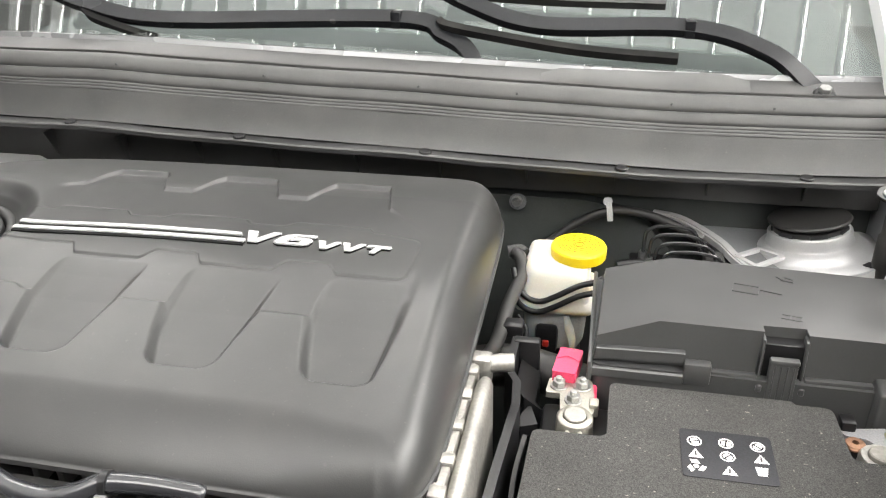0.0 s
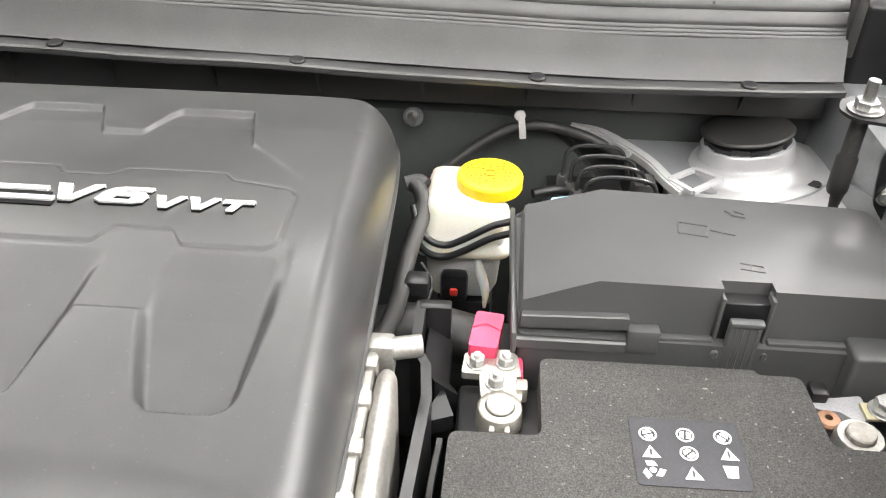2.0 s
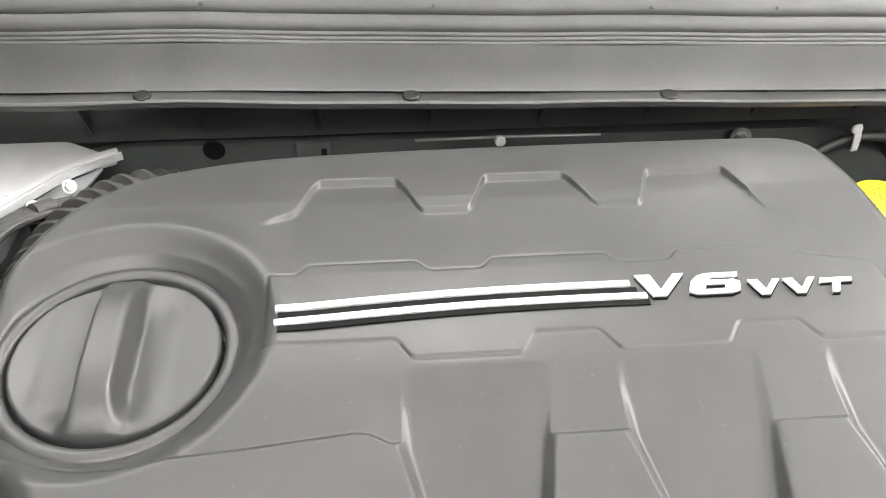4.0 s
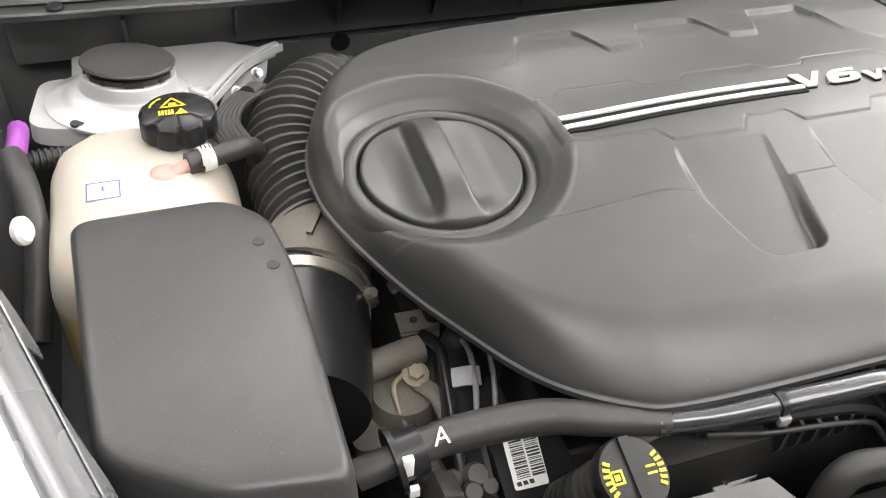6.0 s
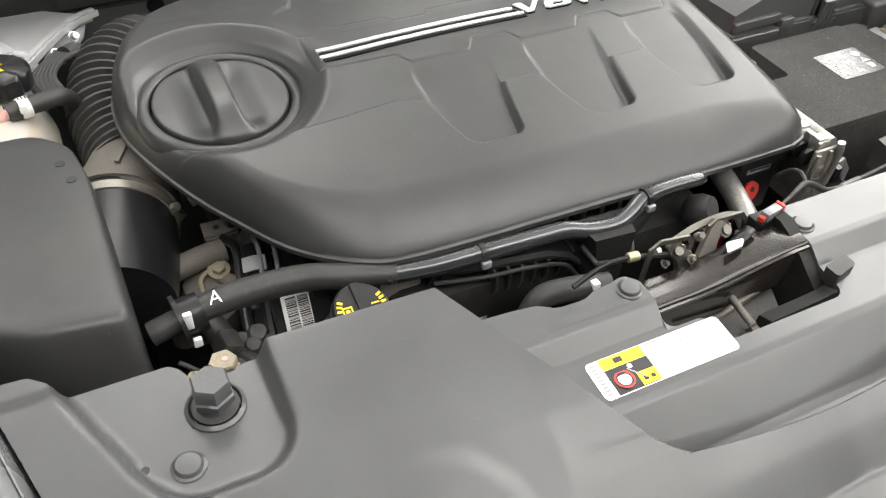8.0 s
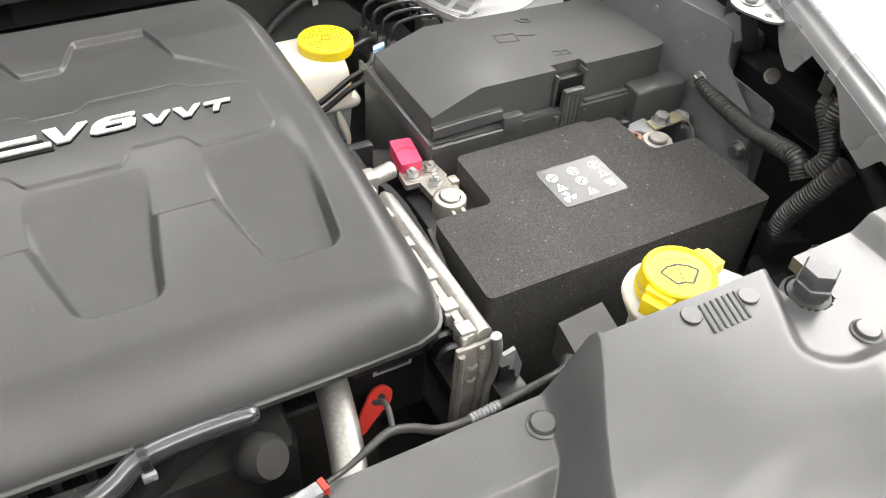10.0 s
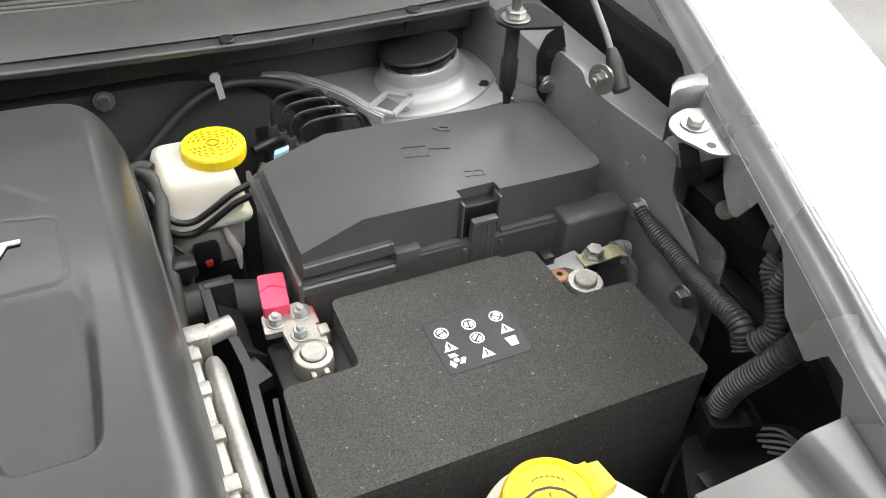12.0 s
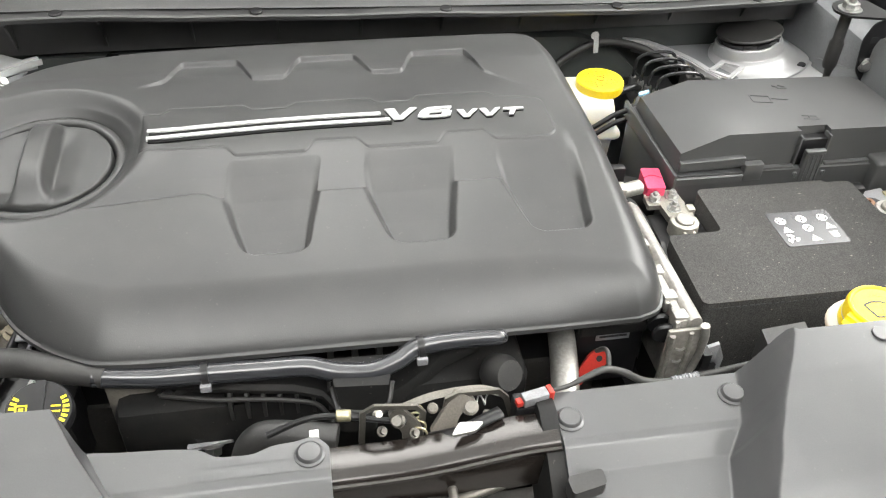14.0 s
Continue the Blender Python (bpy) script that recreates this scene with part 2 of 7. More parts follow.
M_CONDUIT = material("dusty_conduit", (0.034, 0.034, 0.034), 0.42, grain=0.08, dust=0.25)
M_STEEL = material("zinc_steel", (0.4, 0.4, 0.39), 0.32, 0.9, grain=0.1, dust=0.15)
M_TIN = material("tinned_clamp", (0.45, 0.43, 0.38), 0.4, 0.75, grain=0.3, dust=0.3)
M_CHROME = material("bright_trim", (0.88, 0.88, 0.88), 0.25, 0.4, grain=0.0)
M_PRIMER = material("grey_body_primer", (0.19, 0.195, 0.204), 0.34, grain=0.1, dust=0.1, coat=0.2)
M_SILVER = material("silver_grey_undercoat", (0.56, 0.56, 0.565), 0.36, 0.45, grain=0.08, dust=0.08, wear=0.04)
M_WHITE = material("white_body_paint", (0.82, 0.83, 0.84), 0.34, blotch=0.02, wear=0.01)
M_YELLOW = material("yellow_cap_plastic", (0.85, 0.62, 0.01), 0.4, grain=0.1, blotch=0.05, wear=0.04)
M_BOTTLE = material("milky_tank_plastic", (0.59, 0.57, 0.505), 0.38, grain=0.1, blotch=0.08, wear=0.04, sub=0.6)
M_FLUID = material("coolant_through_plastic", (0.46, 0.34, 0.16), 0.38, grain=0.1, blotch=0.15, wear=0.04, sub=0.5)
M_COOLANT = material("coolant_tank_plastic", (0.46, 0.43, 0.37), 0.38, grain=0.1, blotch=0.1, wear=0.04, sub=0.6)
M_PINK = material("pink_terminal_plastic", (0.75, 0.06, 0.14), 0.4, grain=0.1)
M_RED = material("red_plastic", (0.45, 0.03, 0.02), 0.4, grain=0.1)
M_PAPER = material("white_label_paper", (0.7, 0.7, 0.68), 0.5, wear=0.02, blotch=0.03)
M_INK = material("black_label_ink", (0.02, 0.02, 0.022), 0.5)
M_LABEL_YELLOW = material("yellow_label_ink", (0.85, 0.66, 0.02), 0.5, wear=0.02)
M_LABEL_RED = material("red_label_ink", (0.6, 0.05, 0.04), 0.5)
M_GREY_INK = material("grey_label_ink", (0.3, 0.3, 0.31), 0.5)
M_CONCRETE = material("workshop_concrete", (0.2, 0.195, 0.19), 0.6, grain=0.4, grain_size=90, blotch=0.2, blotch_size=1.5)
M_WALL = material("grey_workshop_wall", (0.3, 0.3, 0.3), 0.8, grain=0.2, grain_size=40, blotch=0.06, blotch_size=0.8)
M_CEIL = material("glowing_roof_sheet", (0.6, 0.62, 0.62), 0.6, blotch=0.06, blotch_size=0.8, glow=((1.0, 0.975, 0.93), 1.25))
# glow of the strips and panels that are added out of view
M_TUBE = material("added_strip_glow", (0.9, 0.9, 0.9), 0.4, glow=((1.0, 0.98, 0.94), 16.0))
M_LAMP = material("added_glow", (0.9, 0.9, 0.9), 0.4, glow=((1.0, 0.975, 0.93), 23.0))
M_LAMP_SOFT = material("soft_added_glow", (0.9, 0.9, 0.9), 0.4, glow=((1.0, 0.975, 0.93), 15.0))
M_LAMP_FRONT = material("dim_added_glow", (0.9, 0.9, 0.9), 0.4, glow=((1.0, 0.975, 0.93), 12.0))
M_SMOKE = material("smoky_clear_plastic", (0.2, 0.2, 0.21), 0.25, coat=0.4)
M_BLUE = material("pale_blue_tag", (0.35, 0.6, 0.85), 0.5)
M_EDGE = material("grey_fender_edge", (0.235, 0.237, 0.243), 0.27, 0.4, wear=0.03)
M_BRONZE = material("dark_bronze_steel", (0.021, 0.0172, 0.015), 0.2, 0.25, grain=0.05, dust=0.03, spec=0.65)
M_COPPER = material("copper_washer", (0.34, 0.19, 0.12), 0.45, 0.7, dust=0.2)
M_TAN = material("tan_plastic", (0.3, 0.255, 0.185), 0.5, grain=0.2, dust=0.2)
M_SLATE = material("glossy_slate_conduit", (0.028, 0.029, 0.033), 0.2, 0.0, wear=0.03, spec=0.9)
M_BRASS = material("dull_brass_strap", (0.5, 0.46, 0.3), 0.42, 0.7, dust=0.3)
M_BROWN = material("dusty_brown_duct", (0.14, 0.128, 0.11), 0.6, grain=0.3, dust=0.2)
M_WHITE_PAINT = material("white_paint_mark", (0.8, 0.8, 0.78), 0.6)
M_FILM = material("clear_label_film", (0.03, 0.03, 0.034), 0.2, spec=0.5)
M_PINKISH = material("pink_stained_plastic", (0.62, 0.35, 0.3), 0.4, sub=0.4)
M_BLUE_INK = material("blue_label_ink", (0.08, 0.1, 0.45), 0.5)
M_GRIME = material("grimy_latch_steel", (0.13, 0.122, 0.108), 0.4, 0.6, grain=0.3, dust=0.35)
M_BUMP = material("smoky_grey_rubber", (0.085, 0.086, 0.09), 0.36, grain=0.1, dust=0.1)
M_DIRTY = material("dirty_aluminium", (0.3, 0.285, 0.26), 0.5, 0.6, grain=0.4, grain_size=300, dust=0.4, blotch=0.3, blotch_size=40)
M_OLIVE = material("dark_yellow_relief_and_print", (0.2, 0.13, 0.005), 0.45)
# tank plastic greyed to put shade on the translucent lower half
M_SHADED_BOTTLE = material("shaded_tank_plastic", (0.45, 0.45, 0.43), 0.38, grain=0.1, sub=0.3)
M_BULKHEAD = material("dark_bulkhead_paint", (0.055, 0.061, 0.059), 0.5, grain=0.1, dust=0.12)
# near-black for badge bases and for shade painted into holes and the latch opening
M_GAP = material("black_base_and_shade", (0.004, 0.004, 0.004), 0.7, spec=0.15)
M_WIPER = material("satin_wiper_paint", (0.014, 0.015, 0.017), 0.24, grain=0.05, dust=0.04, spec=0.3)
M_DASH = material("grey_dashboard", (0.1, 0.103, 0.105), 0.6, grain=0.3)
M_MATT = material("matt_black_plastic", (0.011, 0.011, 0.011), 0.62, grain=0.1, dust=0.12, spec=0.25)
M_PURPLE = material("purple_tape", (0.25, 0.05, 0.3), 0.5)

glass = bpy.data.materials.new("windscreen_glass")
glass.use_nodes = True
gb = glass.node_tree.nodes["Principled BSDF"]
gb.inputs["Base Color"].default_value = (0.75, 0.82, 0.8, 1)
gb.inputs["Roughness"].default_value, gb.inputs["Transmission Weight"].default_value, gb.inputs["IOR"].default_value = 0.02, 1.0, 1.5

# ---- the workshop round the car, unseen and added for light and reflections ----
solo("floor", box(-6, 6, -6, 6, -0.1, 0, 0), M_CONCRETE, "grey concrete workshop floor under the car", "floor", kind="structure")
solo("wall_north", box(-6, 6, 6, 6.15, 0, 3.6), M_WALL, "plain grey workshop wall behind the car", "wall", kind="structure")
solo("wall_south", box(-6, 6, -6.15, -6, 0, 3.6), M_WALL, "plain grey workshop wall before the car", "wall", kind="structure")
solo("wall_east", box(6, 6.15, -6, 6, 0, 3.6), M_WALL, "plain grey workshop wall beside the car", "wall", kind="structure")
solo("wall_west", box(-6.15, -6, -6, 6, 0, 3.6), M_WALL, "plain grey workshop wall beside the car", "wall", kind="structure")
solo("ceiling", box(-6, 6, -6, 6, CEILING + 0.12, CEILING + 0.2), M_WALL, "grey workshop ceiling over the car", "ceiling", kind="structure")
# the ribbed sheet glows by itself in place of daylight
xs = np.arange(-3.0, 5.501, 0.05)
fold = np.array([0, 0, 0.05, 0.05] * 61)[: len(xs)]
X, Y = np.meshgrid(xs, np.array([-0.9, 3.0]), indexing="ij")
solo("skylight", sheet(X, Y, CEILING + fold[:, None] + 0 * X), M_CEIL, "unseen ribbed roof panel with its own glow to light the bay", "skylight", kind="structure", smooth=False)
# unseen bright strips, added so that reflections show thin streaks
for k in range(46):
    x = -2.88 + 0.18 * k
    ob = thing("strip_light", (x, 2, CEILING - 0.03), "unseen glowing strip added under the roof for streaked reflections", "strip light", "strip lights")
    part("tube", tube([(x, -0.8, CEILING - 0.05), (x, 2.9, CEILING - 0.05)], 0.0045, 6, 1), M_TUBE, ob)
    part("rail", box(x - 0.012, x + 0.012, -0.85, 2.95, CEILING - 0.044, CEILING + 0.12), M_WALL, ob, smooth=False)
# unseen lamp panels, added where the bay needs fill and highlights
for x, y, w, d in ((-0.9, -1.5, 0.75, 0.55), (0.9, -1.5, 0.75, 0.55), (-2.0, 2.2, 0.65, 0.35), (0.0, 2.2, 0.65, 0.35), (2.85, 1.1, 0.6, 1.9), (4.3, 0.9, 0.7, 2.5), (2.4, 5.2, 0.55, 0.4), (2.7, -2.7, 1.0, 0.9)):
    ob = thing("ceiling_lamp", (x, y, CEILING), "unseen lamp panel added overhead to brighten the engine bay", "ceiling lamp", "ceiling lamps")
    part("housing", box(x - w, x + w, y - d, y + d, CEILING - 0.08, CEILING + 0.12, 0.005), M_WALL, ob)
    part("diffuser", box(x - w + 0.03, x + w - 0.03, y - d + 0.03, y + d - 0.03, CEILING - 0.095, CEILING - 0.082, 0.003), M_LAMP_FRONT if y < 0 else M_LAMP if y > 4 else M_LAMP_SOFT, ob)

# ---- body shell round the engine bay ----
EDGE = [(0.87, 1.25, 1.115), (0.84, 0.95, 1.1), (0.80, 0.62, 1.085), (0.765, 0.486, 1.07), (0.69, 0.275, 1.058), (0.636, 0.123, 1.048), (0.606, 0.037, 1.04), (0.575, -0.082, 1.024), (0.53, -0.25, 0.985)]


def fender(side):
    name = "driver" if side > 0 else "passenger"
    ob = thing("fender", (side * 0.75, 0.3, 0.3), "glossy white front fender with a grey inner edge", "fender", "front fenders")
    line = curve_points([(side * x, y, z) for x, y, z in EDGE], 26)
    prof = [(0.0, 0.0), (0.006, 0.0011), (0.018, 0.0021), (0.045, 0.0034), (0.09, 0.0042), (0.15, 0.0), (0.2, -0.03), (0.235, -0.09), (0.25, -0.2), (0.255, -0.45)]
    n, m = len(line), len(prof)
    X, Y, Z = (np.zeros((n, m)) for _ in range(3))
    for i, p in enumerate(line):
        for j, (dx, dz) in enumerate(prof):
            X[i, j], Y[i, j], Z[i, j] = p.x + side * (0.026 + dx), p.y, p.z + dz
    part("outer_panel", sheet(X, Y, Z, thick=0.0015), M_WHITE, ob)
    # rolled inner edge, a bead and the flange under it
    prof = [(0.027, -0.002), (0.0255, 0.001), (0.023, 0.0035), (0.0195, 0.0045), (0.016, 0.0035), (0.0135, 0.0005), (0.012, -0.003), (0.008, -0.0055), (0.003, -0.011), (0.0, -0.018)]
    X, Y, Z = (np.zeros((n, len(prof))) for _ in range(3))
    for i, p in enumerate(line):
        for j, (dx, dz) in enumerate(prof):
            X[i, j], Y[i, j], Z[i, j] = p.x + side * dx, p.y, p.z + dz
    part("inner_edge", sheet(X, Y, Z, thick=0.0012), M_EDGE, ob, "grey rolled inner edge")
    # scalloped tabs below the edge
    X, Y, Z = (np.zeros((n, 2)) for _ in range(3))
    for i, p in enumerate(line):
        deep = float(np.interp(p.y, [-0.1, 0.03, 0.05, 0.07, 0.082, 0.12, 0.142, 0.155, 0.205, 0.213, 0.225, 0.25, 0.266, 0.278, 0.29, 0.31, 0.36, 0.385], [0.03, 0.03, 0.008, 0.01, 0.03, 0.028, 0.012, 0.004, 0.004, 0.028, 0.034, 0.026, 0.014, 0.0, 0.014, 0.03, 0.026, 0.006]))
        X[i], Y[i], Z[i] = (p.x + side * 0.0005, p.x - side * 0.25 * deep), p.y, (p.z - 0.014, p.z - 0.016 - deep)
    part("lower_flange", sheet(X, Y, Z, thick=0.0012), M_EDGE, ob, smooth=False)
    return ob


fender(1)
fender(-1)


def apron(side):
    ob = thing("inner_apron", (side * 0.68, 0.4, 0.5), "dark grey painted sheet metal apron beside the engine bay", "apron", "inner aprons")
    x = 0.688 if side > 0 else -0.735
    pts = [(0.66, 0.6), (0.66, 0.90), (0.56, 0.93), (0.535, 0.994), (0.484, 0.9945), (0.474, 0.984), (0.425, 0.987), (0.337, 0.996), (0.322, 0.993), (0.316, 0.955), (0.262, 0.916), (0.24, 0.86), (0.235, 0.6)]
    if side > 0:
        a = bevelled(prism(rounded([(0.33, 0.934), (0.318, 0.936), (0.256, 0.934), (0.247, 0.928), (0.243, 0.889), (0.238, 0.824), (0.236, 0.76), (0.3, 0.76)], 0.004, 3), -0.001, 0.001), 0.0004, 1)
        part("flap", turned(a, Matrix(((0, 0, 1, 0.704), (1, 0, 0, 0), (0, 1, 0, 0), (0, 0, 0, 1)))), M_EDGE, ob)
    a = prism(rounded(pts, 0.008, 3), -0.0015, 0.0015)
    # the outline's first axis becomes y, the second z
    turned(a, Matrix(((0, 0, 1, x), (1, 0, 0, 0), (0, 1, 0, 0), (0, 0, 0, 1))))
    part("plate", a, M_PRIMER, ob)
    low, high = (0.694, 0.768) if side > 0 else (-0.80, -0.745)
    part("upper_rail", box(low, high, 0.335 if side > 0 else -0.12, 0.9, 0.78, 0.968 if side > 0 else 0.9, 0.012), M_PRIMER, ob)
    part("front_rail", box(low + 0.01 * side, high + 0.03 * side, -0.12, 0.334, 0.78, 0.9, 0.012), M_BLACK, ob)
    part("lower_rail", box(min(side * 0.6, side * 0.8), max(side * 0.6, side * 0.8), -0.2, 0.9, 0.5, 0.66, 0.02), M_PRIMER, ob)
    part("wheel_liner", box(min(side * 0.79, side * 0.81), max(side * 0.79, side * 0.81), -0.25, 0.9, 0.45, 1.0, 0.005), M_BLACK, ob)
    return ob


apron(1)
apron(-1)
solo("undertray", box(-0.8, 0.8, -0.3, 0.9, 0.3, 0.32, 0.004), M_BLACK, "dark plastic undertray below the engine", "undertray", kind="structure")

wall = thing("firewall", (0, 0.76, 0.5), "dark grey bulkhead behind the engine", "firewall", kind="structure")
part("bulkhead", box(-0.8, 0.8, 0.775, 0.79, 0.32, 1.02, 0.003), M_BULKHEAD, wall)
part("insulation", turned(prism(rounded([(-0.66, 0.4), (0.5, 0.4), (0.48, 0.8), (0.40, 0.885), (0.33, 0.908), (-0.45, 0.912), (-0.56, 0.88)], 0.02), 0.0, 0.02, 0.004), Matrix(((1, 0, 0, 0), (0, 0, -1, 0.773), (0, 1, 0, 0), (0, 0, 0, 1)))), M_BULKHEAD, wall, "dark felt insulation")
part("cowl_box", box(-0.72, 0.72, 0.752, 0.772, 0.918, 0.976, 0.004), M_COWL, wall)
part("shelf", turned(prism(rounded([(0.43, 0.772), (0.72, 0.772), (0.72, 0.66), (0.56, 0.655), (0.5, 0.7), (0.46, 0.75)], 0.01), 0.868, 0.873, 0.001), Matrix()), M_PRIMER, wall, "grey painted shelf")
part("hole", disc((-0.357, 0.7535, 0.905), 0.012, 0.002, (0, -1, 0), 20, 0.0005), M_GAP, wall)
part("tab", box(-0.268, -0.232, 0.748, 0.753, 0.884, 0.912, 0.001), M_COWL, wall)
part("tab_hole", box(-0.241, -0.235, 0.7472, 0.7482, 0.888, 0.905, 0.0003), M_GAP, wall)
for k in range(11):
    x = -0.6 + 0.12 * k
    part("rib", turned(prism([(0.7525, 0.925), (0.7525, 0.972), (0.728, 0.972)], -0.0015, 0.0015), Matrix(((0, 0, 1, x), (1, 0, 0, 0), (0, 1, 0, 0), (0, 0, 0, 1)))), M_COWL, wall)

# ---- cowl panel, screen and wipers ----
cowl = thing("cowl_panel", (0, 0.72, 0.97), "grey plastic cowl panel with a ribbed hood seal", "cowl panel")


def cowl_y(x):
    """How far the cowl bows back towards its ends."""
    return 0.10 * max(abs(x) - 0.42, 0) ** 1.5 + 0.012 * (x / 0.7) ** 2 - 0.004


def cowl_z(x):
    """How the cowl rises towards the passenger's side."""
    near = [np.interp(x + d, [-0.72, -0.53, -0.36, -0.12, 0.15, 0.32, 0.5, 0.69], [0.013, 0.017, 0.0185, 0.0105, 0.003, -0.003, -0.008, -0.009]) for d in (-0.06, -0.03, 0.0, 0.03, 0.06)]
    return float(np.mean(near))


def cowl_sheet(profile, x0=-0.72, x1=0.69, n=80, wob=0.0):
    xs = np.linspace(x0, x1, n)
    X, Y, Z = (np.zeros((n, len(profile))) for _ in range(3))
    for i, x in enumerate(xs):
        for j, (y, z) in enumerate(profile):
            X[i, j], Y[i, j], Z[i, j] = x, y + cowl_y(x), z + cowl_z(x) + wob * math.sin(x * 21) * math.sin(x * 7.3 + 1)
    return X, Y, Z


part("lower_flange", sheet(*cowl_sheet([(0.681, 0.979), (0.68, 0.984), (0.681, 0.9865), (0.697, 0.988)], wob=0.0012), thick=0.002), M_AIRBOX, cowl, "dark lower flange")
part("flange_bead", sheet(*cowl_sheet([(0.6805, 0.9835), (0.6795, 0.9855), (0.6808, 0.9872), (0.6828, 0.9872), (0.6835, 0.986)], wob=0.0012), thick=0.0008), M_COWL, cowl, "pale front edge")
part("face", sheet(*cowl_sheet([(0.697, 0.989), (0.6995, 0.992), (0.709, 1.012), (0.7165, 1.029)]), thick=0.002), M_COWL, cowl)
seal, s = [], 0.0
for long, bulge in ((0.0042, 0.0004), (0.0042, 0.0004), (0.0046, 0.0005), (0.0165, 0.0014), (0.0175, 0.0016)):
    for part_of, off in ((0.0, -0.0018), (0.07, 0.0), (0.25, bulge * 0.8), (0.5, bulge), (0.75, bulge * 0.8), (0.95, 0.0)):
        u = s + long * part_of
        seal.append((0.7165 + 0.567 * u - 0.824 * off, 1.029 + 0.824 * u + 0.567 * off))
    s += long
y, z = 0.7165 + 0.567 * s, 1.029 + 0.824 * s
seal += [(y + 0.003, z + 0.0025), (y + 0.009, z + 0.0035), (y + 0.016, z + 0.001), (y + 0.019, z - 0.012)]
part("hood_seal", sheet(*cowl_sheet(seal, n=60, wob=0.0008), thick=0.0015), M_COWL, cowl, "ribbed rubber hood seal")
# thin black strip draws the seal's shadow on the gap behind it
part("seal_lip", sheet(*cowl_sheet([(y + 0.0085, z + 0.0028), (y + 0.0095, z + 0.0062), (y + 0.0125, z + 0.0066), (y + 0.0145, z + 0.0012)], n=60, wob=0.0008), thick=0.0008), M_RUBBER, cowl, "black strip standing for the shadow line behind the seal")
part("grille", sheet(*cowl_sheet([(0.762, 1.06), (0.775, 1.058), (0.80, 1.064), (0.823, 1.073)]), thick=0.002), M_COWL, cowl)
part("raised_cover", loft([[(x, 0.768 + cowl_y(0.35), 1.058), (x, 0.776 + cowl_y(0.35), 1.07 + dz), (x, 0.805 + cowl_y(0.35), 1.077 + dz), (x, 0.812 + cowl_y(0.35), 1.06)] for x, dz in ((0.25, -0.008), (0.275, 0.0), (0.485, 0.0), (0.52, -0.008))]), M_COWL, cowl)
for x in (-0.66, -0.40, -0.145, 0.113, 0.365, 0.588):
    part("clip", disc((x, 0.689 + cowl_y(x), 0.9868 + cowl_z(x)), 0.0085, 0.004, (0, -0.06, 1), 16), M_BLACK, cowl)
for x in (-0.55, -0.34, -0.12, 0.096, 0.226, 0.421, 0.545):
    part("hole", disc((x, 0.7355 + cowl_y(x), 1.0605 + cowl_z(x)), 0.0018, 0.0012, (0, -0.8, 0.6), 8, 0.0003), M_INK, cowl)
# perforated strip in the grille
for k in range(60):
    x = -0.42 + 0.0062 * k
    part("slot", box(x, x + 0.0035, 0.779 + cowl_y(x), 0.783 + cowl_y(x), 1.057 + cowl_z(x), 1.0612 + cowl_z(x)), M_INK, cowl)

screen = thing("windscreen", (0, 0.85, 1.07), "sloping glass windscreen with a pale lower trim", "windscreen")
X, Y, Z = cowl_sheet([(0.828, 1.076), (1.25, 1.36)], -0.78, 0.78, 30)
part("glass", sheet(X, Y, Z, thick=0.005), glass, screen)
screen.children[-1].visible_shadow = False
part("lower_trim", sheet(*cowl_sheet([(0.82, 1.072), (0.824, 1.078), (0.829, 1.078), (0.831, 1.074)], -0.76, 0.72), thick=0.002), M_EDGE, screen, "pale lower trim")
for side in (1, -1):
    part("pillar", strip([(side * 0.735, 0.8, 1.06), (side * 0.73, 0.9, 1.13), (side * 0.70, 1.3, 1.4)], 0.09, 0.03, (0, -0.5, 0.85)), M_WHITE, screen)
hinge_box = thing("hinge_cover", (0.74, 0.77, 0.93), "black plastic cover over the hood hinge at the cowl's end", "hinge cover")
part("cover", bevelled(box(0.7, 0.79, 0.745, 0.82, 0.9, 1.058), 0.01, 3), M_BLACK, hinge_box)
part("seal_end", bevelled(box(0.688, 0.7, 0.735, 0.752, 1.0, 1.066), 0.003, 2), M_RUBBER, hinge_box)
solo("dashboard", prism(rounded([(-0.75, 0.92), (0.75, 0.92), (0.78, 1.7), (-0.78, 1.7)], 0.05), 0.95, 1.02, 0.02), M_DASH, "grey dashboard top behind the windscreen", "dashboard")
solo("cabin_back", box(-0.8, 0.8, 1.7, 1.75, 0.4, 1.5, 0.02), M_BLACK, "dark cabin behind the dashboard", "cabin", kind="structure")


def wiper(name_label, arm, hook, blade):
    ob = thing("wiper", arm[-1], name_label, "wiper", "windscreen wipers")
    part("arm", bevelled(strip(arm, 0.023, 0.013, (0, -0.55, 0.83), 8), 0.0025, 2, 40), M_WIPER, ob, sharp=40)
    k = arm[3]
    part("hinge", box(k[0] - 0.007, k[0] + 0.007, k[1] - 0.012, k[1] + 0.012, k[2] - 0.012, k[2] + 0.012, 0.002), M_WIPER, ob)
    part("pivot", disc(hook, 0.014, 0.014, (0, -0.3, 1), 20, 0.003), M_BLACK, ob)
    part("pivot_nut", hexagon((hook[0], hook[1] - 0.004, hook[2] + 0.013), 0.008, 0.007, (0, -0.3, 1)), M_STEEL, ob)
    part("blade", strip(blade, 0.01, 0.013, (0, -0.55, 0.83), 6), M_MATT, ob)
    return ob


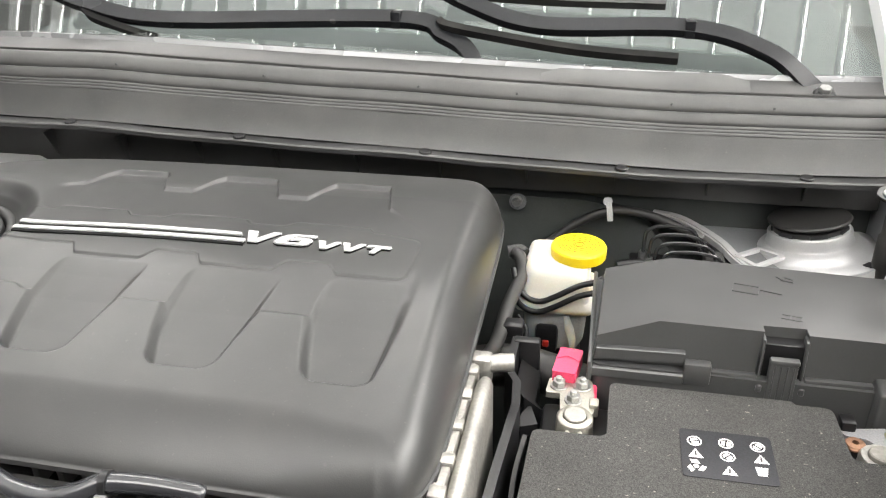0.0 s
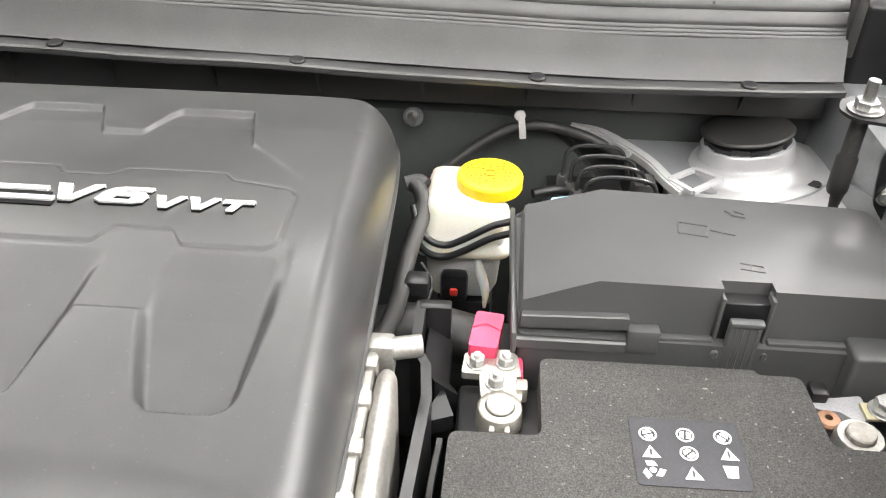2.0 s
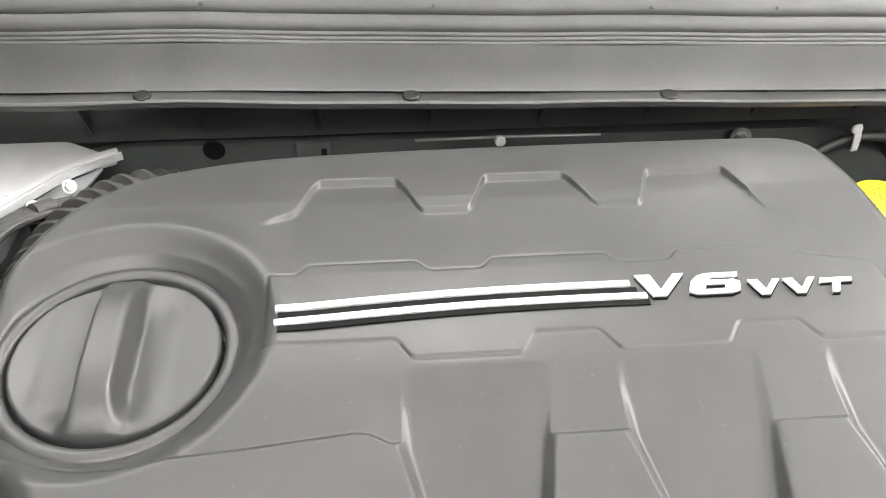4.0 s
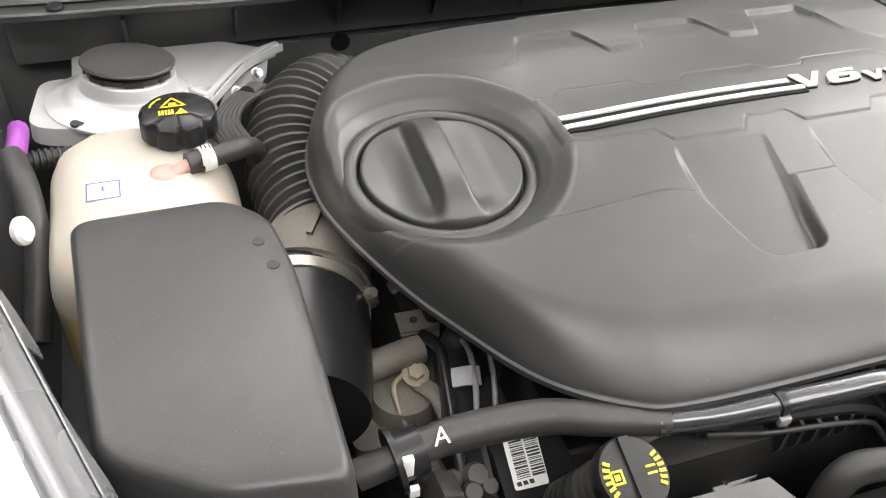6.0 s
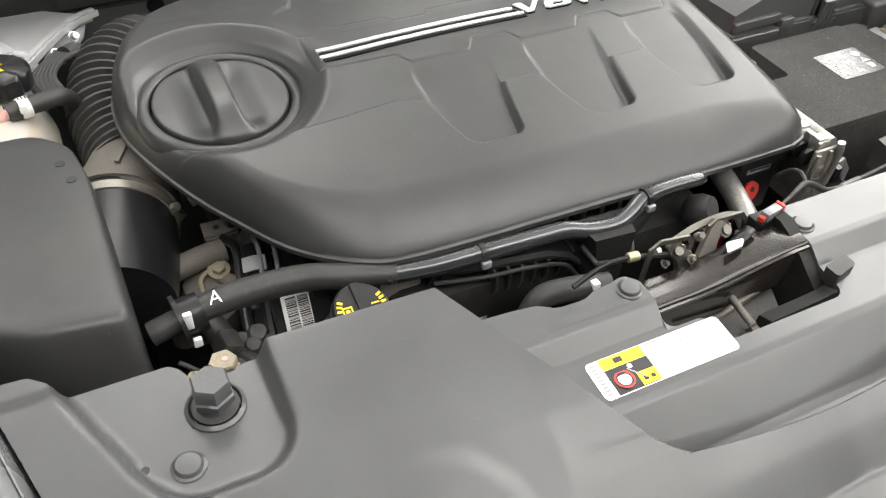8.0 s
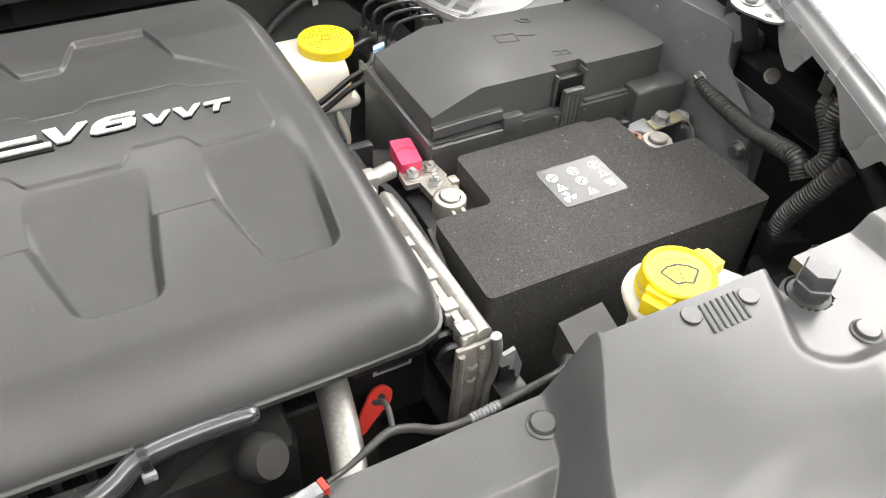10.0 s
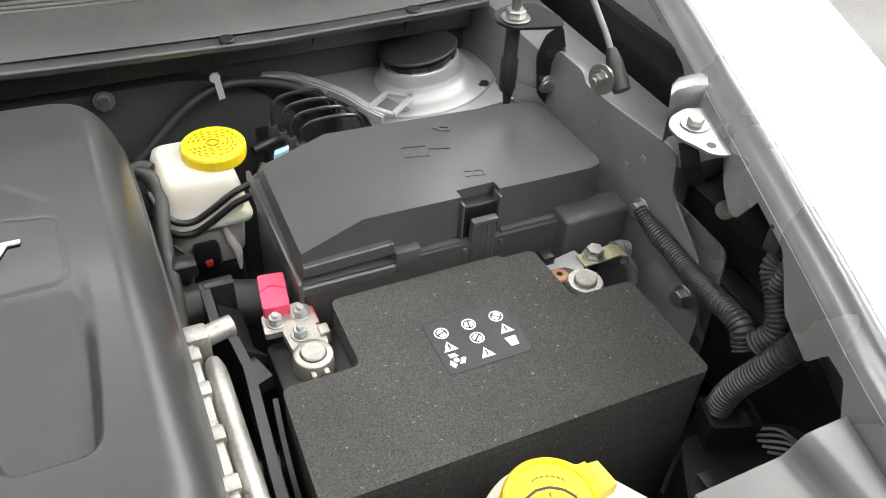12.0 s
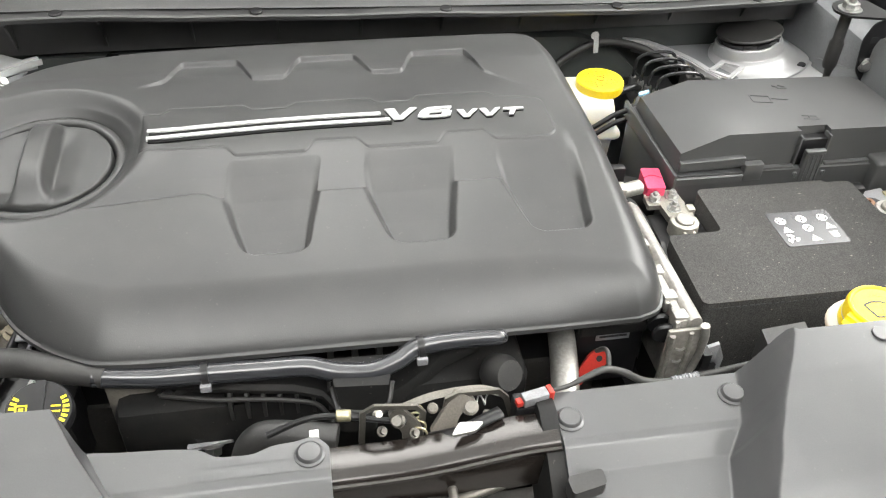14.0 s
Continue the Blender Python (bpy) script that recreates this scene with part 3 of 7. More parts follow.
wiper("black steel wiper arm resting low on the windscreen", [(-0.5, 0.862, 1.15), (-0.445, 0.855, 1.134), (-0.32, 0.85, 1.116), (0.04, 0.85, 1.126), (0.108, 0.845, 1.106), (0.143, 0.835, 1.088), (0.164, 0.82, 1.055)], (0.166, 0.815, 1.03), [(-0.45, 0.85, 1.128), (-0.431, 0.845, 1.116), (-0.357, 0.84, 1.094), (-0.33, 0.84, 1.087)])
far_wiper = wiper("black steel wiper arm with its pivot at the cowl", [(0.06, 0.9, 1.18), (0.142, 0.865, 1.147), (0.245, 0.855, 1.121), (0.442, 0.855, 1.123), (0.547, 0.85, 1.095), (0.6, 0.832, 1.058), (0.615, 0.82, 1.043)], (0.613, 0.803, 1.047), [(0.1, 0.85, 1.125), (0.121, 0.845, 1.117), (0.248, 0.842, 1.098), (0.33, 0.84, 1.09), (0.43, 0.84, 1.085)])
part("upper_blade", strip([(0.1, 0.9, 1.158), (0.25, 0.9, 1.15), (0.41, 0.9, 1.148)], 0.02, 0.012, (0, -0.55, 0.83)), M_RUBBER, far_wiper)

# ---- engine cover ----
OUT = [(0.2, 0.113), (0.222, 0.123), (0.233, 0.15), (0.236, 0.2), (0.236, 0.4), (0.234, 0.53), (0.226, 0.583), (0.2, 0.608), (0.15, 0.613), (-0.1, 0.612), (-0.25, 0.604), (-0.33, 0.588), (-0.395, 0.556),
       (-0.437, 0.505), (-0.457, 0.45), (-0.459, 0.4), (-0.45, 0.355), (-0.42, 0.28), (-0.39, 0.225), (-0.35, 0.165), (-0.3, 0.127), (-0.25, 0.115), (-0.1, 0.112), (0.1, 0.111)]
KNOB = (-0.359, 0.366)


def fold_line(x, tops, high, low, slant=0.02):
    """A line that steps up over each stretch of tops and down between them."""
    y = np.full_like(x, low)
    for a, b in tops:
        y = np.maximum(y, low + (high - low) * smooth01(0, 1, np.minimum((x - a + slant) / slant, (b + slant - x) / slant)))
    return y


def cover_top(x, y):
    z = 1.012 - 0.08 * (0.335 - y + np.sqrt((0.335 - y) ** 2 + 0.0016)) - 0.06 * np.maximum(y - 0.5, 0) - 0.9 * np.maximum(y - 0.5, 0) ** 2
    # lower pads: three hollows with soft walls between four ribs, deepest at the front
    depth = np.interp(y, [0.19, 0.23, 0.268, 0.3, 0.325, 0.345, 0.36], [0.0122, 0.0106, 0.008, 0.0044, 0.0009, 0.0002, 0.0])
    hollow = np.zeros_like(x)
    last = np.interp(y, [0.195, 0.23, 0.268, 0.3, 0.34], [0.176, 0.181, 0.1855, 0.188, 0.1885])
    for k in range(3):
        x0 = 0.1365 * k
        left = np.interp(y, [0.195, 0.23, 0.268, 0.3, 0.34], [-0.157, -0.168, -0.178, -0.181, -0.182]) + x0
        right = last if k == 2 else np.interp(y, [0.195, 0.23, 0.268, 0.3, 0.34], [-0.095, -0.0885, -0.08, -0.072, -0.058]) + x0
        side, foot, r = np.minimum(x - left, right - x), y - 0.193, 0.014
        inside = np.where((side < r) & (foot < r), r - np.hypot(np.maximum(r - side, 0), np.maximum(r - foot, 0)), np.minimum(side, foot))
        wide = np.interp(y, [0.2, 0.27, 0.34], [0.0085, 0.012, 0.02])
        wide = wide + (0.0062 - wide) * smooth01(-0.012, 0.012, side - foot)
        hollow = np.maximum(hollow, smooth01(0.0, 1.0, inside / wide))
    # the middle level behind the pads; its edge runs on round the dish
    back = np.interp(x, [-0.46, -0.403, -0.368, -0.336, -0.264, -0.2, -0.19, -0.18, -0.17], [0.31, 0.28, 0.268, 0.265, 0.27, 0.276, 0.274, 0.268, 0.268])
    step = smooth01(0.0, 0.0045, np.minimum(y - back, (last - x) * 0.4)) * smooth01(-0.46, -0.42, x) * np.interp(y, [0.27, 0.3, 0.345], [0.0034, 0.0025, 0.0])
    sunk = np.maximum(hollow * depth, step)
    # badge panel with its notched border: a fine raised edge
    low = fold_line(x, [(-0.26, -0.176), (-0.08, -0.042), (0.057, 0.093)], 0.345, 0.328, 0.015)
    high = fold_line(x, [(-0.23, -0.158), (-0.099, -0.022), (0.037, 0.111)], 0.422, 0.411, 0.013)
    high = high - 0.008 * smooth01(0.118, 0.172, x)
    right, r = 0.174 - x, 0.012
    inside = np.minimum(np.minimum(y - low, high - y), x + 0.26)
    inside = np.where((inside < r) & (right < r), r - np.hypot(np.maximum(r - inside, 0), np.maximum(r - right, 0)), np.minimum(inside, right))
    rise = smooth01(0.0, 0.0024, inside)
    z += 0.0006 * rise - sunk * (1 - rise) - 0.0004 * np.exp(-((inside / 0.0013) ** 2))
    # upper tabs
    top = fold_line(x, [(-0.226, -0.168), (-0.09, -0.03), (0.046, 0.108)], 0.534, 0.487, 0.023)
    top = np.where(x > 0.108, np.interp(x, [0.108, 0.122, 0.177, 0.235], [0.534, 0.474, 0.42, 0.375]), top)
    top = np.where(x < -0.249, 0.487 - 0.5 * (-0.249 - x), top)
    drop = smooth01(0.0, 0.0085, top - y) * np.interp(y, [0.41, 0.48, 0.54], [0.0, 0.003, 0.0058]) * smooth01(-0.278, -0.235, x) * (1 - 0.6 * smooth01(0.11, 0.14, x))
    z -= drop
    # dish round the knob: raised rim and sloping wall, sunk under the bezel
    r = np.hypot(x - KNOB[0], y - KNOB[1])
    z += 0.0016 * np.exp(-(((r - 0.108) / 0.014) ** 2)) * smooth01(-0.45, -0.36, x) * smooth01(0.26, 0.32, y)
    z -= 0.012 * smooth01(0.112, 0.086, r) + 0.0085 * smooth01(0.092, 0.078, r) + 0.02 * smooth01(0.083, 0.074, r)
    return z


def inside_of(x, y, loop):
    a = np.array(loop)
    b = np.roll(a, -1, axis=0)
    best = np.full(x.shape, 9.0)
    for (ax, ay), (bx, by) in zip(a, b):
        dx, dy = bx - ax, by - ay
        t = np.clip(((x - ax) * dx + (y - ay) * dy) / (dx * dx + dy * dy), 0, 1)
        best = np.minimum(best, np.hypot(x - ax - t * dx, y - ay - t * dy))
    return best


def engine_cover():
    ob = thing("engine_cover", (-0.1, 0.36, 0.93), "matt dark grey moulded engine cover with silver badge stripes", "engine cover")
    loop = [(p.x, p.y) for p in curve_points([(x, y, 0) for x, y in OUT + OUT[:1]], 12)][:-1]
    cx, cy = -0.09, 0.37
    ang = np.unwrap(np.array([math.atan2(y - cy, x - cx) for x, y in loop]))
    rad = np.array([math.hypot(x - cx, y - cy) for x, y in loop])
    n_a, n_r = 1500, 270
    A = ang[0] + np.linspace(0, 2 * math.pi, n_a)
    R = np.interp(A, np.append(ang, ang[0] + 2 * math.pi), np.append(rad, rad[0]))
    S = np.linspace(0.004, 1, n_r) ** 0.85
    X, Y = cx + np.outer(np.cos(A) * R, S), cy + np.outer(np.sin(A) * R, S)
    d = inside_of(X, Y, loop)
    front = smooth01(0.24, 0.12, Y) * smooth01(0.24, 0.1, X)
    w = 0.028 + 0.045 * front + 0.008 * smooth01(0.15, 0.23, X)
    t = np.clip(d / w, 0, 1)
    rim = 0.948 + 0.010 * smooth01(0.15, 0.5, Y) - 0.004 * smooth01(-0.1, 0.22, X)
    lift = (1 - (1 - t) ** 2.2) ** (0.62 + 0.16 * front)
    Z = rim + (cover_top(X, Y) - rim) * lift
    Z[:, -1] = rim[:, -1]
    bm = sheet(X, Y, Z)
    bmesh.ops.remove_doubles(bm, verts=bm.verts, dist=0.00004)
    bmesh.ops.holes_fill(bm, edges=[e for e in bm.edges if e.is_boundary and e.verts[0].co.xy.to_3d().length < 9 and (e.verts[0].co.xy - Vector((cx, cy))).length < 0.02], sides=0)
    border = [e for e in bm.edges if e.is_boundary]
    made = bmesh.ops.extrude_edge_only(bm, edges=border)["geom"]
    lip = [v for v in made if isinstance(v, bmesh.types.BMVert)]
    for v in lip:
        out = Vector((v.co.x - cx, v.co.y - cy, 0)).normalized() * 0.0025
        v.co += out + Vector((0, 0, -0.0008))
    border = [e for e in made if isinstance(e, bmesh.types.BMEdge)]
    made = bmesh.ops.extrude_edge_only(bm, edges=border)["geom"]
    bmesh.ops.translate(bm, vec=(0, 0, -0.005), verts=[v for v in made if isinstance(v, bmesh.types.BMVert)])
    part("shell", bm, M_COVER, ob, sharp=50)
    return ob


cover = engine_cover()


def on_cover(x, y):
    return float(cover_top(np.array([x]), np.array([y]))[0])


def sweep(t):
    """The stripes fall a little towards their outer end."""
    return 0.003 * math.sin(math.pi * t) - 0.0095 * (1 - t) ** 1.2


# twin stripes of the badge on their dark base
for y0, x0, x1 in ((0.3775, -0.25, -0.006), (0.3668, -0.25, 0.0)):
    pts = [(x, y0 + sweep((x - x0) / (x1 - x0)), on_cover(x, y0) + 0.0003) for x in np.linspace(x0, x1, 14)]
    part("stripe_base", strip(pts, 0.0066, 0.0016, straight=True), M_GAP, cover, "black recess below the stripe")
for y0, x0, x1 in ((0.3838, -0.252, -0.010), (0.3712, -0.252, -0.001)):
    pts = [(x, y0 + sweep((x - x0) / (x1 - x0)), on_cover(x, y0) + 0.0008) for x in np.linspace(x0, x1, 14)]
    part("badge_stripe", bevelled(strip(pts, 0.0054, 0.0036, straight=True), 0.0012, 2), M_CHROME, cover, "bright silver stripe")
GLYPHS = {
    "V": [(0.0, 1.0), (0.22, 0.0), (0.5, 0.0), (1.0, 1.0), (0.78, 1.0), (0.42, 0.28), (0.31, 1.0)],
    "6": [(0.301, 0.0), (0.74, 0.0), (0.9, 0.12), (0.96, 0.5), (0.88, 0.65), (0.41, 0.65), (0.48, 0.8), (0.96, 0.8), (1.0, 1.0), (0.42, 1.0), (0.24, 0.88), (0.1, 0.62), (0.0, 0.14), (0.12, 0.0), (0.299, 0.0), (0.299, 0.19), (0.35, 0.46), (0.7, 0.46), (0.64, 0.19), (0.301, 0.19)],
    "T": [(0.0, 0.74), (0.38, 0.74), (0.2, 0.0), (0.42, 0.0), (0.62, 0.74), (0.97, 0.74), (1.0, 1.0), (0.05, 1.0)],
}
for text, x0, x1, y0, y1 in (("V", -0.005, 0.0305, 0.3695, 0.3912), ("6", 0.029, 0.069, 0.3695, 0.39), ("V", 0.073, 0.0962, 0.3665, 0.381), ("V", 0.0982, 0.1215, 0.3662, 0.3808), ("T", 0.1235, 0.1475, 0.3658, 0.3795)):
    z = on_cover((x0 + x1) / 2, 0.377)
    bm = prism([(x0 + (x1 - x0) * u, y0 + (y1 - y0) * w) for u, w in GLYPHS[text]], z - 0.001, z + 0.0028)
    low = prism([(x0 + (x1 - x0) * u, y0 - 0.0013 + (y1 - y0) * w) for u, w in GLYPHS[text]], z - 0.001, z + 0.0012)
    part("letter_base", low, M_GAP, cover, "black base of the letter", smooth=False)
    part("badge_letter", bm, M_CHROME, cover, "raised silver letter", smooth=False)
# the turning knob: a domed face with a grip across it and a scoop beside the grip
kx, ky = KNOB
tip = Matrix.Translation((kx, ky, 0.9845)) @ Matrix.Rotation(radians(4.5), 4, "X")


def knob_face():
    a = np.linspace(0, 2 * math.pi, 145)
    r = np.concatenate([np.linspace(0.0004, 0.0665, 60), [0.0676, 0.0683, 0.0686, 0.0686]])
    X, Y = np.outer(np.cos(a), r), np.outer(np.sin(a), r)
    R = np.broadcast_to(r, X.shape)
    tall = 0.0185 * (1 - np.clip(np.abs(Y + 0.001) / 0.0675, 0, 1) ** 3.6)
    flare = 0.007 * smooth01(-0.03, -0.066, Y)
    left = smooth01(-0.0205 - flare, -0.0135, X)
    right = 1 - smooth01(0.0075, 0.014 + flare, X)
    side = np.where(X < -0.003, -X - 0.0165, X - 0.010)
    scoop = 0.0058 * smooth01(-0.006, 0.004, side) * (1 - smooth01(0.004, 0.034, side)) * smooth01(-0.062, -0.035, Y) * (1 - 0.5 * smooth01(0.03, 0.066, Y))
    Z = 0.0062 - 0.0012 * (R / 0.066) ** 2 + tall * left * right - scoop
    edge = np.concatenate([np.zeros(60), [0.0007, 0.0018, 0.0036, 0.024]])
    return sheet(X, Y, Z - edge)


bm = knob_face()
bmesh.ops.remove_doubles(bm, verts=bm.verts, dist=0.00005)
knob = part("knob", turned(bm, tip), M_COVER, cover, "round moulded knob with a grip across it", sharp=60)
part("bezel", turned(lathe([(0.0712, -0.02), (0.0712, 0.001), (0.0725, 0.003), (0.0755, 0.0042), (0.079, 0.0038), (0.083, 0.0012), (0.0857, -0.0035), (0.087, -0.009), (0.087, -0.02)], seg=128), tip), M_COVER, cover)

# ---- engine below the cover ----
engine = thing("engine", (-0.1, 0.35, 0.4), "grimy dark engine block under its cover", "engine")
part("block", box(-0.4, 0.2, 0.16, 0.58, 0.34, 0.84, 0.02), M_DARK, engine)
part("rear_head", box(-0.36, 0.2, 0.42, 0.6, 0.8, 0.925, 0.02), M_BLACK, engine)
part("front_head", box(-0.34, 0.17, 0.17, 0.36, 0.8, 0.9, 0.015), M_BLACK, engine)

# ---- closeout panel over the radiator ----
def ridge(y, side):
    """How far from the middle the raised side of the panel begins."""
    if side > 0:
        return np.interp(y, [-0.36, -0.148, -0.0985, -0.078, -0.061, -0.048, -0.0255, 0.018, 0.05], [0.19, 0.206, 0.2255, 0.236, 0.243, 0.249, 0.2613, 0.286, 0.292])
    return np.interp(y, [-0.36, -0.149, -0.139, -0.108, -0.081, -0.049, -0.0155, 0.02, 0.05], [0.15, 0.166, 0.174, 0.1985, 0.2185, 0.241, 0.264, 0.284, 0.289])


def ridge_foot(y):
    """Where the inner wall of the right-hand ridge meets the stepped middle."""
    return np.interp(y, [-0.36, -0.16, -0.12, -0.085, -0.047, -0.026, 0.02, 0.05], [0.16, 0.178, 0.192, 0.205, 0.217, 0.233, 0.25, 0.255])


def rim_front(x):
    """The front side of the tray, bowed forwards in the middle."""
    return -0.1625 + 0.42 * x * x


def panel_z(x, y):
    a = np.abs(x)
    # the stepped tray in the middle
    chan = np.interp(y, [-0.36, -0.18, -0.146, -0.139, -0.099, -0.092, -0.047, -0.042, -0.026, -0.02, 0.03, 0.04], [0.88, 0.89, 0.8955, 0.8985, 0.932, 0.935, 0.939, 0.94, 0.953, 0.955, 0.9555, 0.952])
    # the raised part round it, which falls towards the grille
    drop = np.interp(y, [-0.36, -0.28, -0.22, -0.18, -0.148, -0.123, -0.098, -0.073, -0.047, -0.015, 0.02], [0.24, 0.16, 0.11, 0.082, 0.062, 0.048, 0.036, 0.026, 0.018, 0.007, 0.0])
    high = 1.008 - np.interp(a, [0.0, 0.1, 0.25, 0.35, 0.45], [1.15, 1.1, 1.0, 0.6, 0.3]) * drop - 0.005 * smooth01(0.03, 0.045, y)
    # shallow scallops over the headlamps
    lap = np.interp(a, [0.26, 0.294, 0.305, 0.317, 0.332, 0.35, 0.37, 0.4, 0.46, 0.5], [-0.2, -0.12, -0.108, -0.097, -0.09, -0.085, -0.083, -0.085, -0.097, -0.115])
    high = high - 0.0022 * smooth01(0.0, 0.024, lap - y) * smooth01(0.26, 0.29, a)
    wide = 0.01
    side = np.where(x > 0, (ridge(y, 1) - x) * wide / (ridge(y, 1) - ridge_foot(y)), ridge(y, -1) - a)
    front = y - rim_front(x)
    r = np.where(x > 0, 0.0035, 0.02)
    deep = np.where((side < r) & (front < r), r - np.hypot(np.maximum(r - side, 0), np.maximum(r - front, 0)), np.minimum(side, front))
    up = 1 - (0.7 * np.clip(deep / wide, 0, 1) + 0.3 * smooth01(0.0, wide, deep))
    z = chan + (np.maximum(high, chan) - chan) * up
    # pockets for the bump stop and the pin
    west, east = np.interp(y, [-0.055, 0.045], [-0.485, -0.526]), np.interp(y, [-0.045, 0.014, 0.045], [0.449, 0.476, 0.49])
    dx = np.where(x < 0, np.maximum(np.maximum(west - x, x + 0.455), 0), np.maximum(np.maximum(east - x, x - 0.521), 0))
    dy = np.where(x < 0, np.maximum(-0.041 - y, 0), np.maximum(-0.031 - y, 0))
    tub = smooth01(np.where(x < 0, 0.0385, 0.044), 0.027, np.hypot(dx, dy))
    floor = np.where(x < 0, 0.9885, 0.9925)
    return z + (floor - z) * tub


def closeout():
    ob = thing("closeout_panel", (0, -0.1, 0.9), "dark grey moulded closeout panel above the radiator", "closeout panel")
    xs = np.sort(np.append(np.arange(-0.6125, 0.6126, 0.0035), [-0.092, -0.05, 0.088, 0.447, 0.483]))
    ys = np.sort(np.append(np.arange(-0.36, 0.0661, 0.0035), [-0.036, -0.077, 0.001] + list(np.arange(-0.178, -0.1455, 0.0015)) + [b + d for b in (-0.146, -0.139, -0.099, -0.092, -0.047, -0.042, -0.026, -0.02) for d in (-0.0014, 0.0, 0.0014)]))
    ys = ys[np.append(True, np.diff(ys) > 0.0004)]
    fine = np.arange(0.184, 0.2161, 0.0014)
    xs = np.unique(np.concatenate([xs, fine, -fine]).round(5))
    X, Y = np.meshgrid(xs, ys, indexing="ij")
    # bend the columns so that they run along the ridges
    for j, y in enumerate(ys):
        l = max(float(ridge(y, -1)), 0.11)
        X[:, j] = np.interp(xs, [-0.7, -0.4, -0.2, -0.095, 0.095, 0.184, 0.216, 0.4, 0.7], [-0.7, -0.4, -l, -0.095, 0.095, float(ridge_foot(y)) - 0.003, float(ridge(y, 1)) + 0.003, 0.4, 0.7])
    # rows near the tray's front side follow its bow
    Y = Y + (rim_front(X) + 0.1625) * smooth01(0.032, 0.016, np.abs(Y + 0.1625)) * smooth01(0.26, 0.22, np.abs(X))
    # the outer ends follow the fenders, the rear edge steps
    lim = np.interp(ys, [-0.25, -0.082, 0.037, 0.06], [0.525, 0.566, 0.598, 0.606])
    rear = np.where(xs > 0, np.interp(xs, [0.284, 0.29, 0.443, 0.46, 0.6], [0.026, 0.021, 0.021, 0.03, 0.033]), np.interp(xs, [-0.62, -0.575, -0.556, -0.486, -0.478, -0.472, -0.445, -0.436, -0.284, -0.27], [0.062, 0.059, 0.043, 0.043, 0.036, 0.02, 0.02, 0.024, 0.02, 0.026]))
    rear = np.where((xs > -0.284) & (xs < -0.09), np.interp(xs, [-0.284, -0.25, -0.213, -0.19, -0.176, -0.15, -0.142, -0.134, -0.117, -0.106, -0.1, -0.096, -0.0925], [0.02, 0.016, 0.0135, 0.0105, 0.001, 0.0, 0.003, 0.0065, 0.0075, 0.0105, 0.0095, 0.006, -0.001]), rear)
    rear = np.interp(X.ravel(), xs, rear).reshape(X.shape)
    Yc = np.minimum(Y, rear)
    Xc = np.clip(X, -lim[None, :], lim[None, :])
    XM = (X[:-1, :-1] + X[1:, :-1] + X[:-1, 1:] + X[1:, 1:]) / 4
    YM = (Y[:-1, :-1] + Y[1:, 1:]) / 2
    keep = np.ones(XM.shape, bool)
    keep &= Y[:-1, :-1] < np.maximum(rear[:-1, :-1], rear[1:, :-1]) - 1e-5
    inner = np.minimum(np.abs(xs[:-1]), np.abs(xs[1:]))
    keep &= inner[:, None] < np.minimum(lim[:-1], lim[1:])[None, :] - 1e-5
    keep &= ~((XM > -0.092) & (XM < 0.088) & (YM > np.where(XM < -0.05, -0.047, -0.077)))
    for px, py in ((-0.466, -0.008), (0.465, -0.004)):
        keep &= np.hypot(XM - px, YM - py) > 0.0175
    keep &= ~((XM > 0.447) & (XM < 0.483) & (YM > 0.001))
    # the tongue under the label has a rounded corner
    r = 0.011
    drop = r - np.sqrt(np.maximum(r * r - np.clip(Xc + 0.05 + r, 0, r) ** 2, 0))
    Yc = np.where((Xc < -0.0499) & (Xc > -0.062) & (Yc < -0.0469), Yc - drop * np.clip((Yc + 0.066) / 0.019, 0, 1), Yc)
    bm = sheet(Xc, Yc, panel_z(Xc, Yc), keep, depth=0.012)
    # rounded inner corners of the opening for the latch
    fillets = []
    for cx, cy, sx, sy in ((-0.092, -0.047, 1, 1), (-0.05, -0.077, 1, 1), (0.088, -0.077, -1, 1)):
        r = 0.012
        fan = [(cx - 0.0005 * sx, cy - 0.0005 * sy)] + [(cx + sx * r * (1 - math.sin(a)), cy + sy * r * (1 - math.cos(a))) for a in np.linspace(0, math.pi / 2, 8)]
        fan = [(x, y, float(panel_z(np.array([x]), np.array([y]))[0])) for x, y in fan]
        fillets.append(loft([[(x, y, z - 0.012) for x, y, z in fan], fan]))
    bm = join(bm, *fillets)
    part("moulding", bm, M_PANEL, ob, sharp=60)
    for x, y in ((-0.107, -0.006), (0.098, -0.002), (0.239, 0.004), (-0.492, -0.045), (0.474, -0.05)):
        z = float(panel_z(np.array([x]), np.array([y]))[0])
        pin = part("push_pin", lathe([(0.0, z - 0.002), (0.0118, z - 0.002), (0.0118, z + 0.001), (0.0098, z + 0.002), (0.0095, z + 0.0034), (0.0082, z + 0.0047), (0.0, z + 0.0054)], (x, y, 0), seg=24), M_PANEL, ob)
    for x, y in ((-0.518, -0.036),):
        z = float(panel_z(np.array([x]), np.array([y]))[0])
        part("hole", disc((x, y, z - 0.001), 0.003, 0.0016, seg=12, bevel=0.0003), M_INK, ob)
    return ob


closeout()

